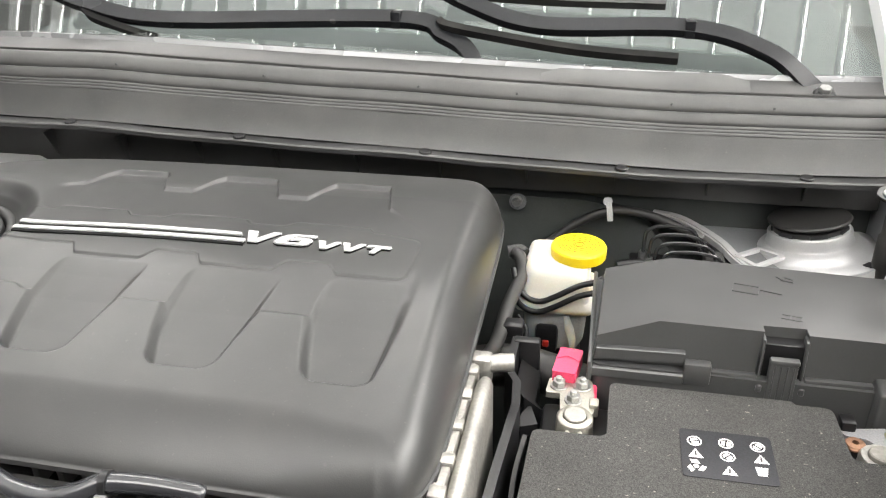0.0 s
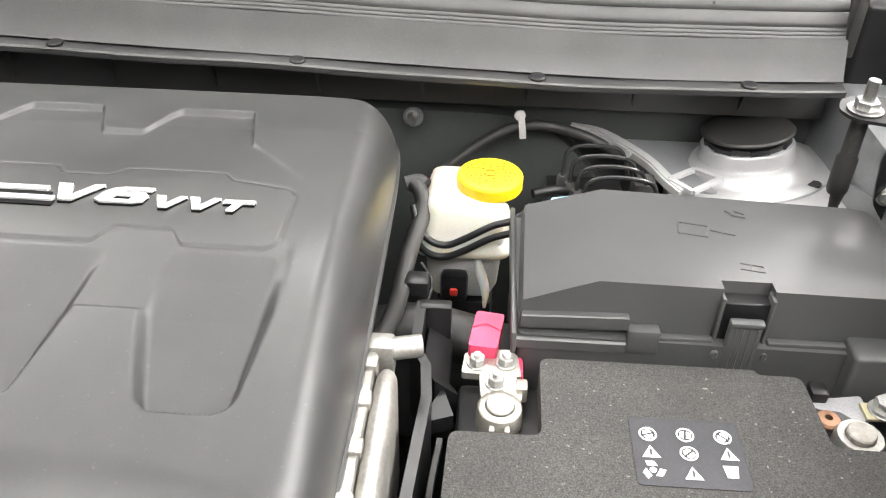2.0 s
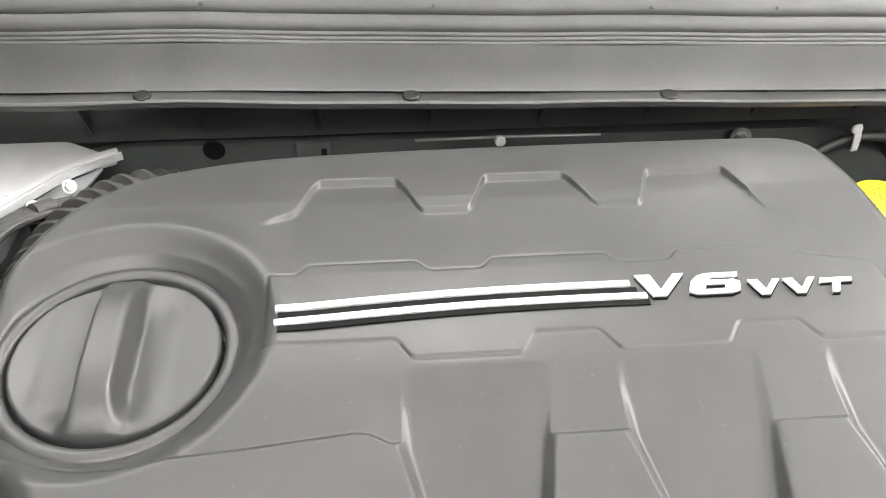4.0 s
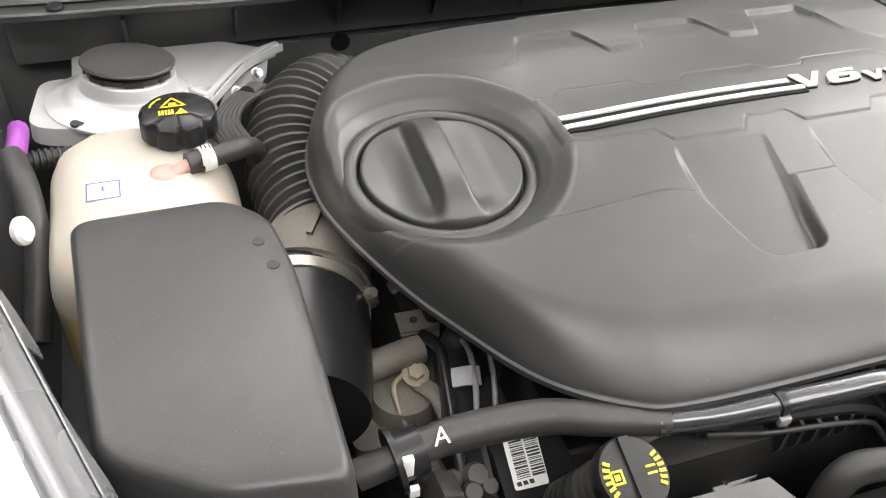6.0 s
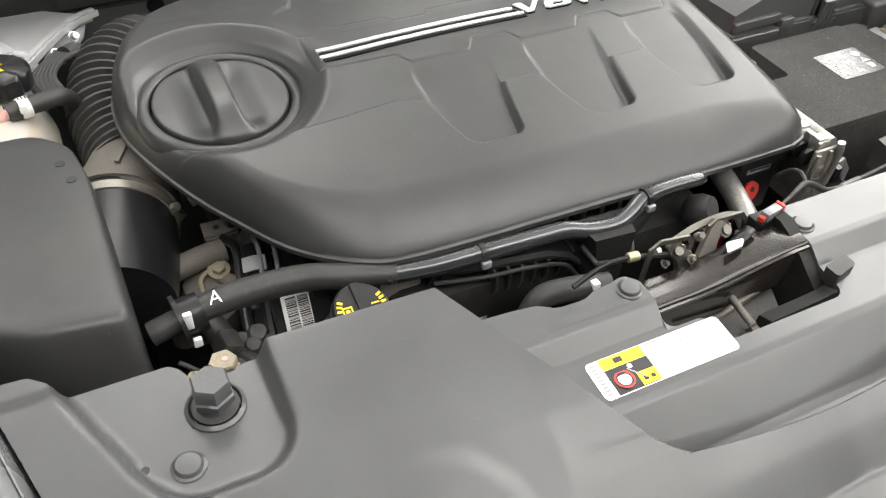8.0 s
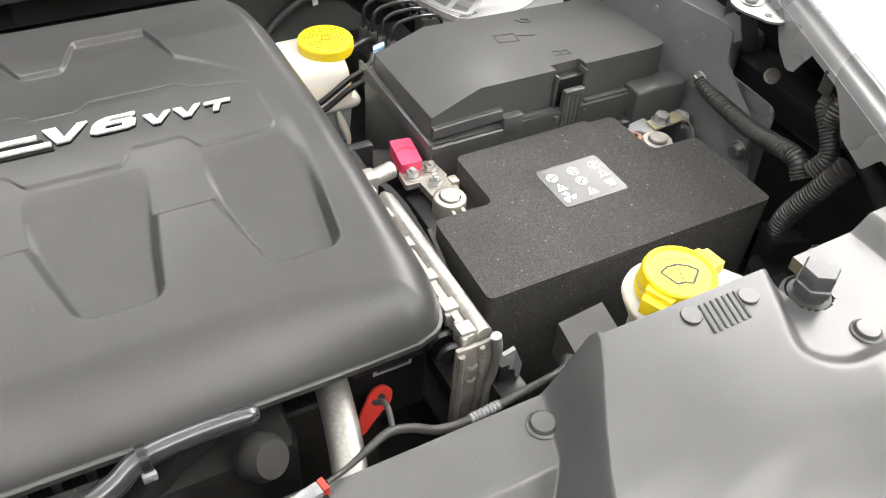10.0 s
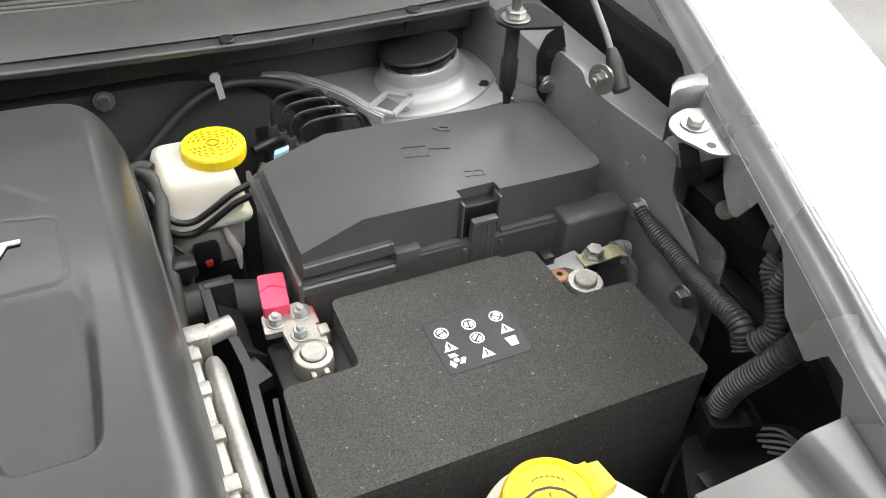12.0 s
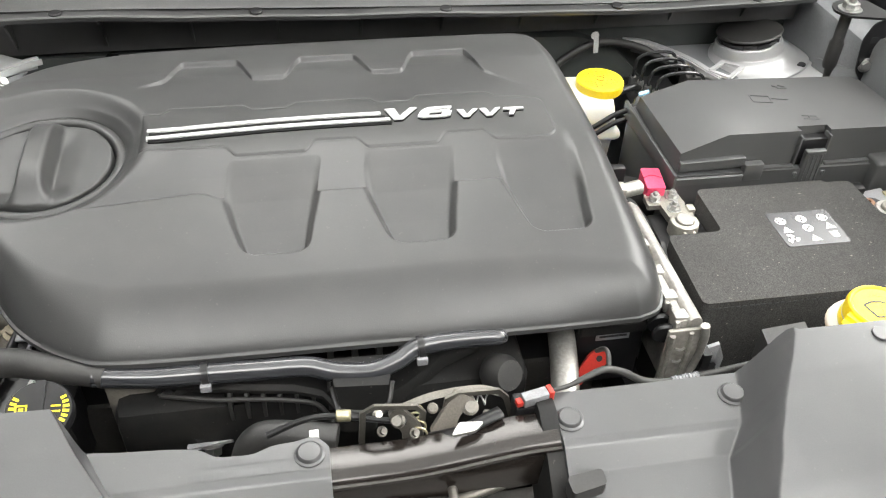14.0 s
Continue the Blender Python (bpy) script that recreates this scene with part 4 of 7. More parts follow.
# ---- battery ----
def battery():
    ob = thing("battery", (0.46, 0.255, 0.7), "car battery in a black felt thermal wrap", "battery")
    pts = [(0.294, 0.16), (0.627, 0.16), (0.625, 0.275), (0.565, 0.276), (0.562, 0.345), (0.53, 0.345), (0.528, 0.35), (0.364, 0.35), (0.363, 0.271), (0.298, 0.271)]
    bm = prism(rounded(pts, 0.008, 4), 0.69, 0.9018, 0.0095, 5)
    part("felt_wrap", bm, M_FELT, ob, "black felt wrap", sharp=35)
    part("case", box(0.302, 0.62, 0.168, 0.345, 0.69, 0.876, 0.006), M_BLACK, ob)
    # stitched seam along the front edges
    for k in range(46):
        x = 0.303 + 0.007 * k
        part("stitch", box(x, x + 0.0045, 0.1592, 0.1612, 0.893, 0.8948, 0.0003, 1), M_INK, ob)
    return ob


battery()
solo("battery_tray", prism(rounded([(0.275, 0.14), (0.645, 0.14), (0.645, 0.365), (0.275, 0.365)], 0.02), 0.62, 0.69, 0.005), M_BLACK, "black plastic battery tray", "battery tray")

# ---- fuse box ----
def fuse_box():
    ob = thing("fuse_box", (0.51, 0.45, 0.78), "black plastic fuse box with a latched lid", "fuse box")
    part("body", prism(rounded([(0.346, 0.37), (0.668, 0.366), (0.668, 0.545), (0.346, 0.545)], 0.008, 3), 0.78, 0.908, 0.003), M_FUSE, ob)
    # the lid slopes down to its inner end and is notched for the latch
    plan = [(0.349, 0.378, 0.936), (0.406, 0.38, 0.957), (0.5005, 0.38, 0.9555), (0.5005, 0.392, 0.9545), (0.5395, 0.392, 0.9545), (0.5395, 0.38, 0.955), (0.638, 0.38, 0.9535), (0.651, 0.384, 0.953),
            (0.657, 0.395, 0.952), (0.668, 0.52, 0.9365), (0.664, 0.533, 0.9355), (0.652, 0.538, 0.935), (0.425, 0.546, 0.938), (0.354, 0.529, 0.927)]
    cx, cy = 0.51, 0.455
    bm = bmesh.new()
    base = [bm.verts.new((x + 0.0025 * (1 if x > cx else -1), y + 0.002 * (1 if y > cy else -1), 0.909)) for x, y, z in plan]
    top = [bm.verts.new(p) for p in plan]
    n = len(plan)
    for i in range(n):
        bm.faces.new((base[i], base[(i + 1) % n], top[(i + 1) % n], top[i]))
    bm.faces.new(top[1:13])
    bm.faces.new((top[0], top[1], top[12], top[13]))
    bm.faces.new(base[::-1])
    lid = part("lid", bevelled(bm, 0.0035, 3, 12), M_FUSE, ob, sharp=30)
    # pale moulded lips along the foot of the lid
    part("lid_rail", loft([[(x, 0.378, z - 0.013), (x, 0.3715, z - 0.012), (x, 0.3715, z - 0.001), (x, 0.3725, z), (x, 0.378, z)] for x, z in ((0.349, 0.926), (0.43, 0.9285), (0.432, 0.9275))]), M_FUSE, lid, sharp=30)
    part("lid_rail", bevelled(box(0.432, 0.457, 0.3665, 0.378, 0.896, 0.9195), 0.002, 2), M_FUSE, lid)
    part("lid_rail", bevelled(box(0.457, 0.4995, 0.371, 0.378, 0.903, 0.911), 0.0015, 2), M_FUSE, lid)
    part("lid_rail", bevelled(box(0.5415, 0.602, 0.371, 0.378, 0.904, 0.9115), 0.0015, 2), M_FUSE, lid)
    part("body_rim", loft([[(x, 0.374, 0.895), (x, 0.367, 0.896), (x, 0.367, 0.9045), (x, 0.3685, 0.906), (x, 0.374, 0.906)] for x in (0.3455, 0.432)]), M_FUSE, ob, sharp=30)
    part("side_rim", bevelled(box(0.3415, 0.346, 0.366, 0.548, 0.89, 0.912), 0.0015, 2), M_FUSE, ob)
    part("side_pocket", bevelled(box(0.602, 0.675, 0.352, 0.384, 0.85, 0.9165), 0.0045, 3), M_FUSE, ob)
    latch = part("latch", bevelled(box(0.5075, 0.533, 0.3665, 0.374, 0.85, 0.933), 0.002, 2), M_FUSE, ob)
    part("latch_lip", bevelled(box(0.507, 0.5335, 0.3645, 0.373, 0.929, 0.9345), 0.002, 2), M_FUSE, latch)
    for k in range(4):
        x = 0.5115 + 0.0056 * k
        part("latch_ridge", box(x, x + 0.0016, 0.3655, 0.3668, 0.852, 0.928, 0.0004, 1), M_FUSE, latch)
    part("latch_well", box(0.501, 0.539, 0.3775, 0.3915, 0.85, 0.944, 0.001, 1), M_BLACK, ob)
    for x in (0.4995, 0.5375):
        part("latch_guide", bevelled(box(x, x + 0.0028, 0.374, 0.388, 0.87, 0.95), 0.001, 2), M_FUSE, ob)
        part("guide_bump", bevelled(box(x - 0.001, x + 0.0045, 0.366, 0.376, 0.896, 0.904), 0.0012, 1), M_FUSE, ob)
    return ob


fuse_box()

# ---- brake fluid reservoir ----
def reservoir():
    ob = thing("brake_fluid_reservoir", (0.295, 0.59, 0.78), "milky brake fluid reservoir with a yellow cap", "brake fluid reservoir")

    def sec(x0, x1, y0, y1, z, r=0.014):
        return [(x, y, z) for x, y in rounded([(x0, y0), (x1, y0), (x1, y1), (x0, y1)], r, 4)]

    part("tank_base", loft([sec(0.266, 0.328, 0.552, 0.625, 0.797), sec(0.262, 0.334, 0.55, 0.63, 0.81), sec(0.259, 0.337, 0.548, 0.634, 0.8525)]), M_SHADED_BOTTLE, ob, "translucent lower tank half with shade painted into its grey")
    bm = loft([sec(0.25, 0.344, 0.541, 0.64, 0.853), sec(0.249, 0.345, 0.54, 0.641, 0.856), sec(0.25, 0.344, 0.541, 0.64, 0.86), sec(0.256, 0.338, 0.547, 0.636, 0.864), sec(0.256, 0.337, 0.55, 0.637, 0.878),
               sec(0.258, 0.336, 0.556, 0.638, 0.893), sec(0.261, 0.334, 0.56, 0.637, 0.902), sec(0.268, 0.328, 0.568, 0.63, 0.906)])
    tank = part("tank", bm, M_BOTTLE, ob, sharp=50)
    part("neck", disc((0.32, 0.6, 0.9), 0.027, 0.01, seg=32), M_BOTTLE, ob)
    part("drip_spout", tube([(0.312, 0.546, 0.85), (0.317, 0.544, 0.832), (0.322, 0.539, 0.815), (0.322, 0.536, 0.795)], [0.003, 0.0055, 0.0045, 0.0015], 10), M_BOTTLE, tank)
    part("collar", box(0.27, 0.33, 0.55, 0.625, 0.74, 0.79, 0.008), M_BLACK, ob)
    cap = part("cap", lathe([(0.0, 0.0), (0.0325, 0.0), (0.0332, 0.002), (0.0332, 0.0125), (0.032, 0.0145), (0.027, 0.0152), (0.0, 0.0152)], (0.321, 0.598, 0.9035), seg=96,
                            wave=lambda a, r, h: 1 + (0.012 * (math.sin(a * 24) > 0.2) if r > 0.0328 else 0)), M_YELLOW, ob, "ribbed yellow screw cap", sharp=30)
    z = 0.919
    for r0 in (0.0065, 0.0045):
        part("cap_ring", lathe([(r0, 0), (r0 + 0.0009, 0), (r0 + 0.0009, 0.0003), (r0, 0.0003)], (0.321, 0.598, z), seg=8 if r0 > 0.005 else 20), M_OLIVE, cap)
    # dark yellow bars stand for the shading of the embossed text
    for k, (r, n) in enumerate(((0.011, 9), (0.0155, 13), (0.02, 17), (0.0245, 21))):
        for i in range(n):
            if (i * 7 + k * 3) % 5 == 4:
                continue
            a = 2 * math.pi * i / n
            bm = box(-0.0021, 0.0021, -0.0008, 0.0008, 0, 0.0003)
            part("cap_print", turned(bm, Matrix.Translation((0.321, 0.598, z)) @ Matrix.Rotation(a, 4, "Z") @ Matrix.Translation((0, r, 0))), M_OLIVE, cap, smooth=False)
    part("level_sensor", box(0.276, 0.304, 0.536, 0.552, 0.798, 0.834, 0.006), M_BLACK, ob)
    part("sensor_plug", box(0.286, 0.294, 0.533, 0.538, 0.809, 0.818, 0.002), M_RED, ob, "red connector lock")
    return ob


reservoir()

# ---- strut towers ----
def strut_tower(side):
    x, y, top, size = (0.613, 0.724, 0.8805, 0.97) if side > 0 else (-0.602, 0.632, 0.942, 0.87)
    ob = thing("strut_tower", (x, y, 0.8), "silver grey painted strut tower with a black rubber cap", "strut tower", "strut towers")
    tilt = Matrix.Translation((x, y, top)) @ Matrix.Rotation(radians(-9 if side > 0 else 6), 4, "Y") @ Matrix.Rotation(radians(-6), 4, "X") @ Matrix.Scale(size, 4)

    def place(bm):
        return turned(bm, tilt)

    out = rounded([(-0.1 * side, -0.09), (0.11 * side, -0.06), (0.1 * side, 0.07), (-0.09 * side, 0.07)], 0.03)
    if side > 0:
        out = rounded([(-0.1, -0.098), (-0.02, -0.104), (0.092, -0.116), (0.094, -0.05), (0.09, 0.07), (-0.09, 0.07)], 0.012)
    part("top_plate", place(prism(out, -0.035, -0.014, 0.006)), M_SILVER, ob)
    part("dome", place(lathe([(0.0, -0.03), (0.094, -0.014), (0.094, -0.011), (0.091, -0.0085), (0.078, -0.007), (0.072, -0.003), (0.066, 0.003), (0.0605, 0.0045), (0.0555, 0.006), (0.0535, 0.0095), (0.0528, 0.02), (0.051, 0.0225), (0.0, 0.0225)], seg=64)), M_SILVER, ob)
    cap = part("rubber_cap", place(lathe([(0.0, 0.02), (0.0455, 0.02), (0.0465, 0.029), (0.0435, 0.0305), (0.0435, 0.0335), (0.0515, 0.0345), (0.0522, 0.0365), (0.0505, 0.0385), (0.02, 0.041), (0.0, 0.0415)], seg=64)), M_RUBBER, ob)
    for k in range(7):
        a = k * 2 * math.pi / 7 + 0.3
        part("cap_notch", place(turned(box(0.0435, 0.0478, -0.011, 0.011, 0.0225, 0.0285, 0.001), Matrix.Rotation(a, 4, "Z"))), M_INK, cap)
    part("skirt", lathe([(0.075, 0.55), (0.085 * size, 0.8), (0.088 * size, top - 0.032), (0.0, top - 0.03)], (x, y, 0), seg=32), M_PRIMER, ob)
    for dx, dy in ((0.058, -0.064), (-0.07, 0.04)):
        part("stud_hole", place(disc((dx * side, dy, -0.0105), 0.008, 0.003, seg=16, bevel=0.0005)), M_INK, ob)
    if side < 0:
        part("gusset", prism(rounded([(-0.57, 0.652), (-0.522, 0.637), (-0.50, 0.663), (-0.471, 0.683), (-0.441, 0.699), (-0.50, 0.735), (-0.66, 0.735), (-0.66, 0.66)], 0.006, 3), 0.926, 0.932, 0.002), M_SILVER, ob)
    return ob


strut_tower(1)
strut_tower(-1)

# ---- air filter box ----
def airbox():
    ob = thing("air_filter_box", (-0.57, 0.22, 0.75), "black plastic air filter box with rounded edges", "air filter box")

    def sec(k, z):
        pts = [(-0.65, 0.36), (-0.537, 0.36), (-0.508, 0.33), (-0.5, 0.27), (-0.5, 0.089), (-0.57, 0.099), (-0.638, 0.142)]
        cx, cy = -0.57, 0.23
        ring = [(cx + (x - cx) * k, cy + (y - cy) * k) for x, y in rounded(pts, 0.016, 5)]
        return [(x, y, z) for x, y in ring]

    bm = loft([sec(1.05, 0.72), sec(1.035, 0.9), sec(1.02, 0.975), sec(1.01, 0.987), sec(0.99, 0.995), sec(0.965, 0.9985), sec(0.93, 1.0), sec(0.86, 1.0006), sec(0.7, 1.001), sec(0.5, 1.0012), sec(0.3, 1.0013), sec(0.1, 1.0013)])
    part("lid", bm, M_AIRBOX, ob, sharp=40)
    part("base", box(-0.655, -0.49, 0.09, 0.37, 0.6, 0.74, 0.015), M_BLACK, ob)
    for x, y in ((-0.521, 0.298), (-0.515, 0.271)):
        part("hole", disc((x, y, 1.0006), 0.0048, 0.0009, (0, 0, 1), seg=7, bevel=0.0002), M_INK, ob)
    return ob


airbox()

# ---- coolant tank ----
def coolant_tank():
    ob = thing("coolant_tank", (-0.6, 0.48, 0.7), "milky coolant expansion tank with a black cap", "coolant tank")

    near = Matrix.Translation((-0.0363, -0.0134, 0.0888)) @ Matrix.Scale(0.9365, 4)

    def sec(x0, x1, y0, y1, z, r=0.04):
        return [(x, y, z) for x, y in rounded([(x0, y0), (x1, y0), (x1, y1), (x0, y1)], r, 5)]

    part("lower_tank", turned(loft([sec(-0.655, -0.545, 0.41, 0.575, 0.66), sec(-0.665, -0.535, 0.40, 0.585, 0.76), sec(-0.676, -0.529, 0.396, 0.588, 0.785), sec(-0.69, -0.52, 0.39, 0.592, 0.793), sec(-0.69, -0.517, 0.39, 0.592, 0.82), sec(-0.69, -0.515, 0.39, 0.592, 0.868)]), near), M_FLUID, ob, "amber coolant in the lower tank", sharp=60)
    part("tank", turned(loft([sec(-0.69, -0.515, 0.39, 0.592, 0.868), sec(-0.69, -0.517, 0.39, 0.592, 0.878), sec(-0.686, -0.527, 0.392, 0.592, 0.9), sec(-0.676, -0.545, 0.4, 0.59, 0.918), sec(-0.655, -0.562, 0.43, 0.588, 0.927, 0.03), sec(-0.64, -0.58, 0.45, 0.575, 0.9285, 0.02)]), near), M_COOLANT, ob, sharp=60)
    part("neck", turned(disc((-0.563, 0.567, 0.915), 0.027, 0.02, seg=32), near), M_COOLANT, ob)
    cap = part("cap", turned(lathe([(0.0, 0.0), (0.0345, 0.0), (0.037, 0.003), (0.037, 0.018), (0.0355, 0.022), (0.031, 0.025), (0.0, 0.0262)], (-0.56, 0.567, 0.93), seg=96,
                            wave=lambda a, r, h: 1 - (0.09 * max(0, math.cos(a * 8)) ** 2 if r > 0.034 else 0)), near), M_BLACK, ob, "black lobed screw cap", sharp=35)
    z = 0.9568

    def mark(outline, x, y, m):
        return turned(prism(outline, 0, 0.0003), near @ Matrix.Translation((-0.563 + x, 0.567 + y, z)))

    part("cap_mark", join(mark([(-0.013, 0.002), (-0.0112, 0.002), (0.0, 0.0165), (-0.0005, 0.019)], 0, 0, 0), mark([(0.013, 0.002), (0.0112, 0.002), (0.0, 0.0165), (0.0005, 0.019)], 0, 0, 0), mark([(-0.013, 0.002), (0.013, 0.002), (0.012, 0.0037), (-0.012, 0.0037)], 0, 0, 0), mark([(-0.004, 0.005), (0.004, 0.005), (0.003, 0.009), (-0.003, 0.009)], 0, 0, 0)), M_LABEL_YELLOW, cap, "yellow warning triangle", smooth=False)
    part("cap_mark", mark([(0.001, -0.012), (0.013, -0.012), (0.007, -0.002)], 0, 0, 0), M_LABEL_YELLOW, cap, smooth=False)
    part("cap_mark", join(*[mark([(-0.014 + 0.003 * k, -0.011), (-0.012 + 0.003 * k, -0.011), (-0.012 + 0.003 * k, -0.003), (-0.014 + 0.003 * k, -0.003)], 0, 0, 0) for k in range(5)]), M_LABEL_YELLOW, cap, smooth=False)
    part("cap_mark", join(*[turned(box(-0.003, 0.003, -0.0008, 0.0008, 0, 0.0003), near @ Matrix.Translation((-0.563, 0.567, z)) @ Matrix.Rotation(a, 4, "Z") @ Matrix.Translation((0, 0.022, 0))) for a in (0.6, 0.9, 1.2)]), M_LABEL_YELLOW, cap, smooth=False)
    return ob


coolant_tank()

# ---- washer filler ----
def washer():
    ob = thing("washer_fluid_filler", (0.412, 0.0735, 0.8), "white washer fluid filler neck with a yellow flip cap", "washer filler")
    at = (0.417, 0.0755, 0.003)
    part("neck", lathe([(0.0, 0.7), (0.028, 0.7), (0.029, 0.925), (0.0315, 0.935), (0.0315, 0.946), (0.0, 0.946)], at, seg=40), M_BOTTLE, ob)
    # the white funnel plate runs out to the fender side
    plan = rounded([(0.374, 0.072), (0.384, 0.104), (0.41, 0.119), (0.442, 0.117), (0.466, 0.103), (0.5, 0.05), (0.49, 0.02), (0.42, 0.02), (0.385, 0.036)], 0.012, 4)
    part("funnel", loft([[(0.43 + (x - 0.43) * k, 0.07 + (y - 0.07) * k, z) for x, y in plan] for k, z in ((0.75, 0.9), (0.96, 0.925), (1.0, 0.931), (1.0, 0.9335), (0.97, 0.935))]), M_BOTTLE, ob, "white funnel plate", sharp=50)
    cap = part("cap", lathe([(0.0, 0.944), (0.03, 0.944), (0.0313, 0.946), (0.0313, 0.957), (0.0303, 0.9598), (0.0288, 0.961), (0.0268, 0.9605), (0.0258, 0.9592), (0.0, 0.9592)], at, seg=64), M_YELLOW, ob, "yellow flip cap", sharp=30)
    part("cap_skirt", lathe([(0.028, 0.936), (0.0322, 0.936), (0.0327, 0.9375), (0.0327, 0.9425), (0.0313, 0.9445), (0.028, 0.9445)], at, seg=64), M_YELLOW, ob)
    for turn, long in ((radians(-82), 0.02), (radians(112), 0.016)):
        bm = loft([[(-w, y, z0), (w, y, z0), (w, y, z1), (-w, y, z1)] for y, w, z0, z1 in ((0.0, 0.0125, 0.945, 0.9575), (long * 0.4, 0.0115, 0.945, 0.958), (long * 0.5, 0.011, 0.944, 0.9545), (long * 0.9, 0.0095, 0.942, 0.954), (long, 0.009, 0.941, 0.949))])
        part("thumb_tab", turned(bevelled(bm, 0.0015, 2, 40), Matrix.Translation(at) @ Matrix.Rotation(turn, 4, "Z") @ Matrix.Translation((0, 0.0285, 0))), M_YELLOW, cap)
    return ob


washer()

# ---- small hardware ----
def bolt(at, axis=(0, 0, 1), r=0.007, h=0.006, washer=0.011, name="bolt", parent=None, mat=None, stud=0.0):
    """A hexagon head on a washer, as a part of parent."""
    n = Vector(axis).normalized()
    b = [disc(at, washer, 0.0016, n, 20, 0.0004), hexagon(Vector(at) + n * 0.0015, r, h, n, 0.4)]
    if stud:
        b.append(disc(Vector(at) + n * h, r * 0.5, stud, n, 12, 0.0005))
    return part(name, join(*b), mat or M_STEEL, parent, sharp=25)


# ---- battery terminals and label ----
pos = thing("positive_terminal", (0.334, 0.305, 0.876), "tinned battery clamp with nuts and a pink terminal cap", "battery terminal")
part("post", disc((0.334, 0.305, 0.872), 0.0105, 0.0245, seg=28, bevel=0.001), M_ALU, pos)
part("clamp_ring", lathe([(0.0112, 0.874), (0.0172, 0.874), (0.0175, 0.876), (0.0168, 0.892), (0.0155, 0.8935), (0.0112, 0.8935)], (0.334, 0.305, 0), seg=32), M_TIN, pos, sharp=50)
part("clamp_ear", box(0.3265, 0.3305, 0.284, 0.292, 0.876, 0.889, 0.001), M_TIN, pos)
part("clamp_ear", box(0.3375, 0.3415, 0.284, 0.292, 0.876, 0.889, 0.001), M_TIN, pos)
part("clamp_arm", prism(rounded([(0.32, 0.315), (0.35, 0.313), (0.352, 0.33), (0.345, 0.341), (0.318, 0.341)], 0.003), 0.882, 0.8905, 0.0012), M_TIN, pos)
part("side_lug", box(0.346, 0.355, 0.322, 0.334, 0.88, 0.8945, 0.0015), M_TIN, pos)
part("link_plate", prism(rounded([(0.304, 0.343), (0.351, 0.341), (0.348, 0.366), (0.341, 0.372), (0.33, 0.371), (0.329, 0.366), (0.306, 0.366)], 0.003), 0.882, 0.8885, 0.0012), M_TIN, pos)
bolt((0.331, 0.331, 0.8905), parent=pos, name="nut", r=0.0065, washer=0.0085, stud=0.006)
bolt((0.3385, 0.356, 0.8885), parent=pos, name="nut", r=0.0065, washer=0.0085, stud=0.005)
bolt((0.316, 0.354, 0.8885), parent=pos, name="nut", r=0.0065, washer=0.0085, stud=0.005)
cap = bevelled(prism(rounded([(0.308, 0.362), (0.331, 0.36), (0.337, 0.402), (0.314, 0.405)], 0.003), 0.884, 0.9), 0.0025, 2)
part("terminal_cap", cap, M_PINK, pos, "pink plastic terminal cap", sharp=30)
part("cap_ridge", tube([(0.311, 0.384, 0.9003), (0.322, 0.388, 0.9008), (0.334, 0.381, 0.9003)], 0.0009, 6, 5), M_PINK, pos)
part("lower_cap", bevelled(box(0.342, 0.353, 0.345, 0.37, 0.868, 0.884), 0.003, 2), M_PINK, pos)

neg = thing("negative_terminal", (0.595, 0.3, 0.876), "silver battery clamp with a brass strap to the body", "battery terminal")
part("post", disc((0.595, 0.3, 0.872), 0.0105, 0.0225, seg=28), M_DIRTY, neg)
part("clamp_ring", lathe([(0.0112, 0.872), (0.018, 0.872), (0.018, 0.886), (0.0162, 0.89), (0.0112, 0.89)], (0.595, 0.3, 0), seg=18), M_ALU, neg, sharp=25)
part("copper_washer", lathe([(0.003, 0.0), (0.009, 0.0), (0.0095, 0.002), (0.008, 0.004), (0.003, 0.0045)], (0.579, 0.319, 0.883), seg=24), M_COPPER, neg)
part("sensor", prism(rounded([(0.568, 0.335), (0.583, 0.34), (0.611, 0.345), (0.612, 0.322), (0.6, 0.316), (0.59, 0.327), (0.574, 0.328)], 0.003), 0.876, 0.886, 0.0015), M_GREY_INK, neg, "grey plastic sensor")
part("sensor_plug", box(0.57, 0.583, 0.335, 0.35, 0.882, 0.895, 0.002), M_BLACK, neg)
part("strap", loft([[(x, y - 0.0085, z), (x, y + 0.0085, z), (x, y + 0.0085, z + 0.0025), (x, y - 0.0085, z + 0.0025)] for x, y, z in ((0.606, 0.326, 0.887), (0.636, 0.327, 0.887), (0.645, 0.326, 0.889), (0.654, 0.324, 0.886), (0.658, 0.322, 0.876))]), M_BRASS, neg, "dull brass strap")
bolt((0.621, 0.327, 0.8895), parent=neg, r=0.0088, h=0.009, washer=0.0115)
part("cable", tube([(0.657, 0.322, 0.878), (0.664, 0.318, 0.868), (0.668, 0.316, 0.85)], 0.006, 10, 5), M_SMOKE, neg)

tag = thing("battery_label", (0.463, 0.263, 0.902), "clear warning label with white symbols on the battery", "label")
part("film", prism(rounded([(0.425, 0.2335), (0.501, 0.2335), (0.501, 0.2935), (0.425, 0.2935)], 0.004), 0.9021, 0.9025), M_FILM, tag)


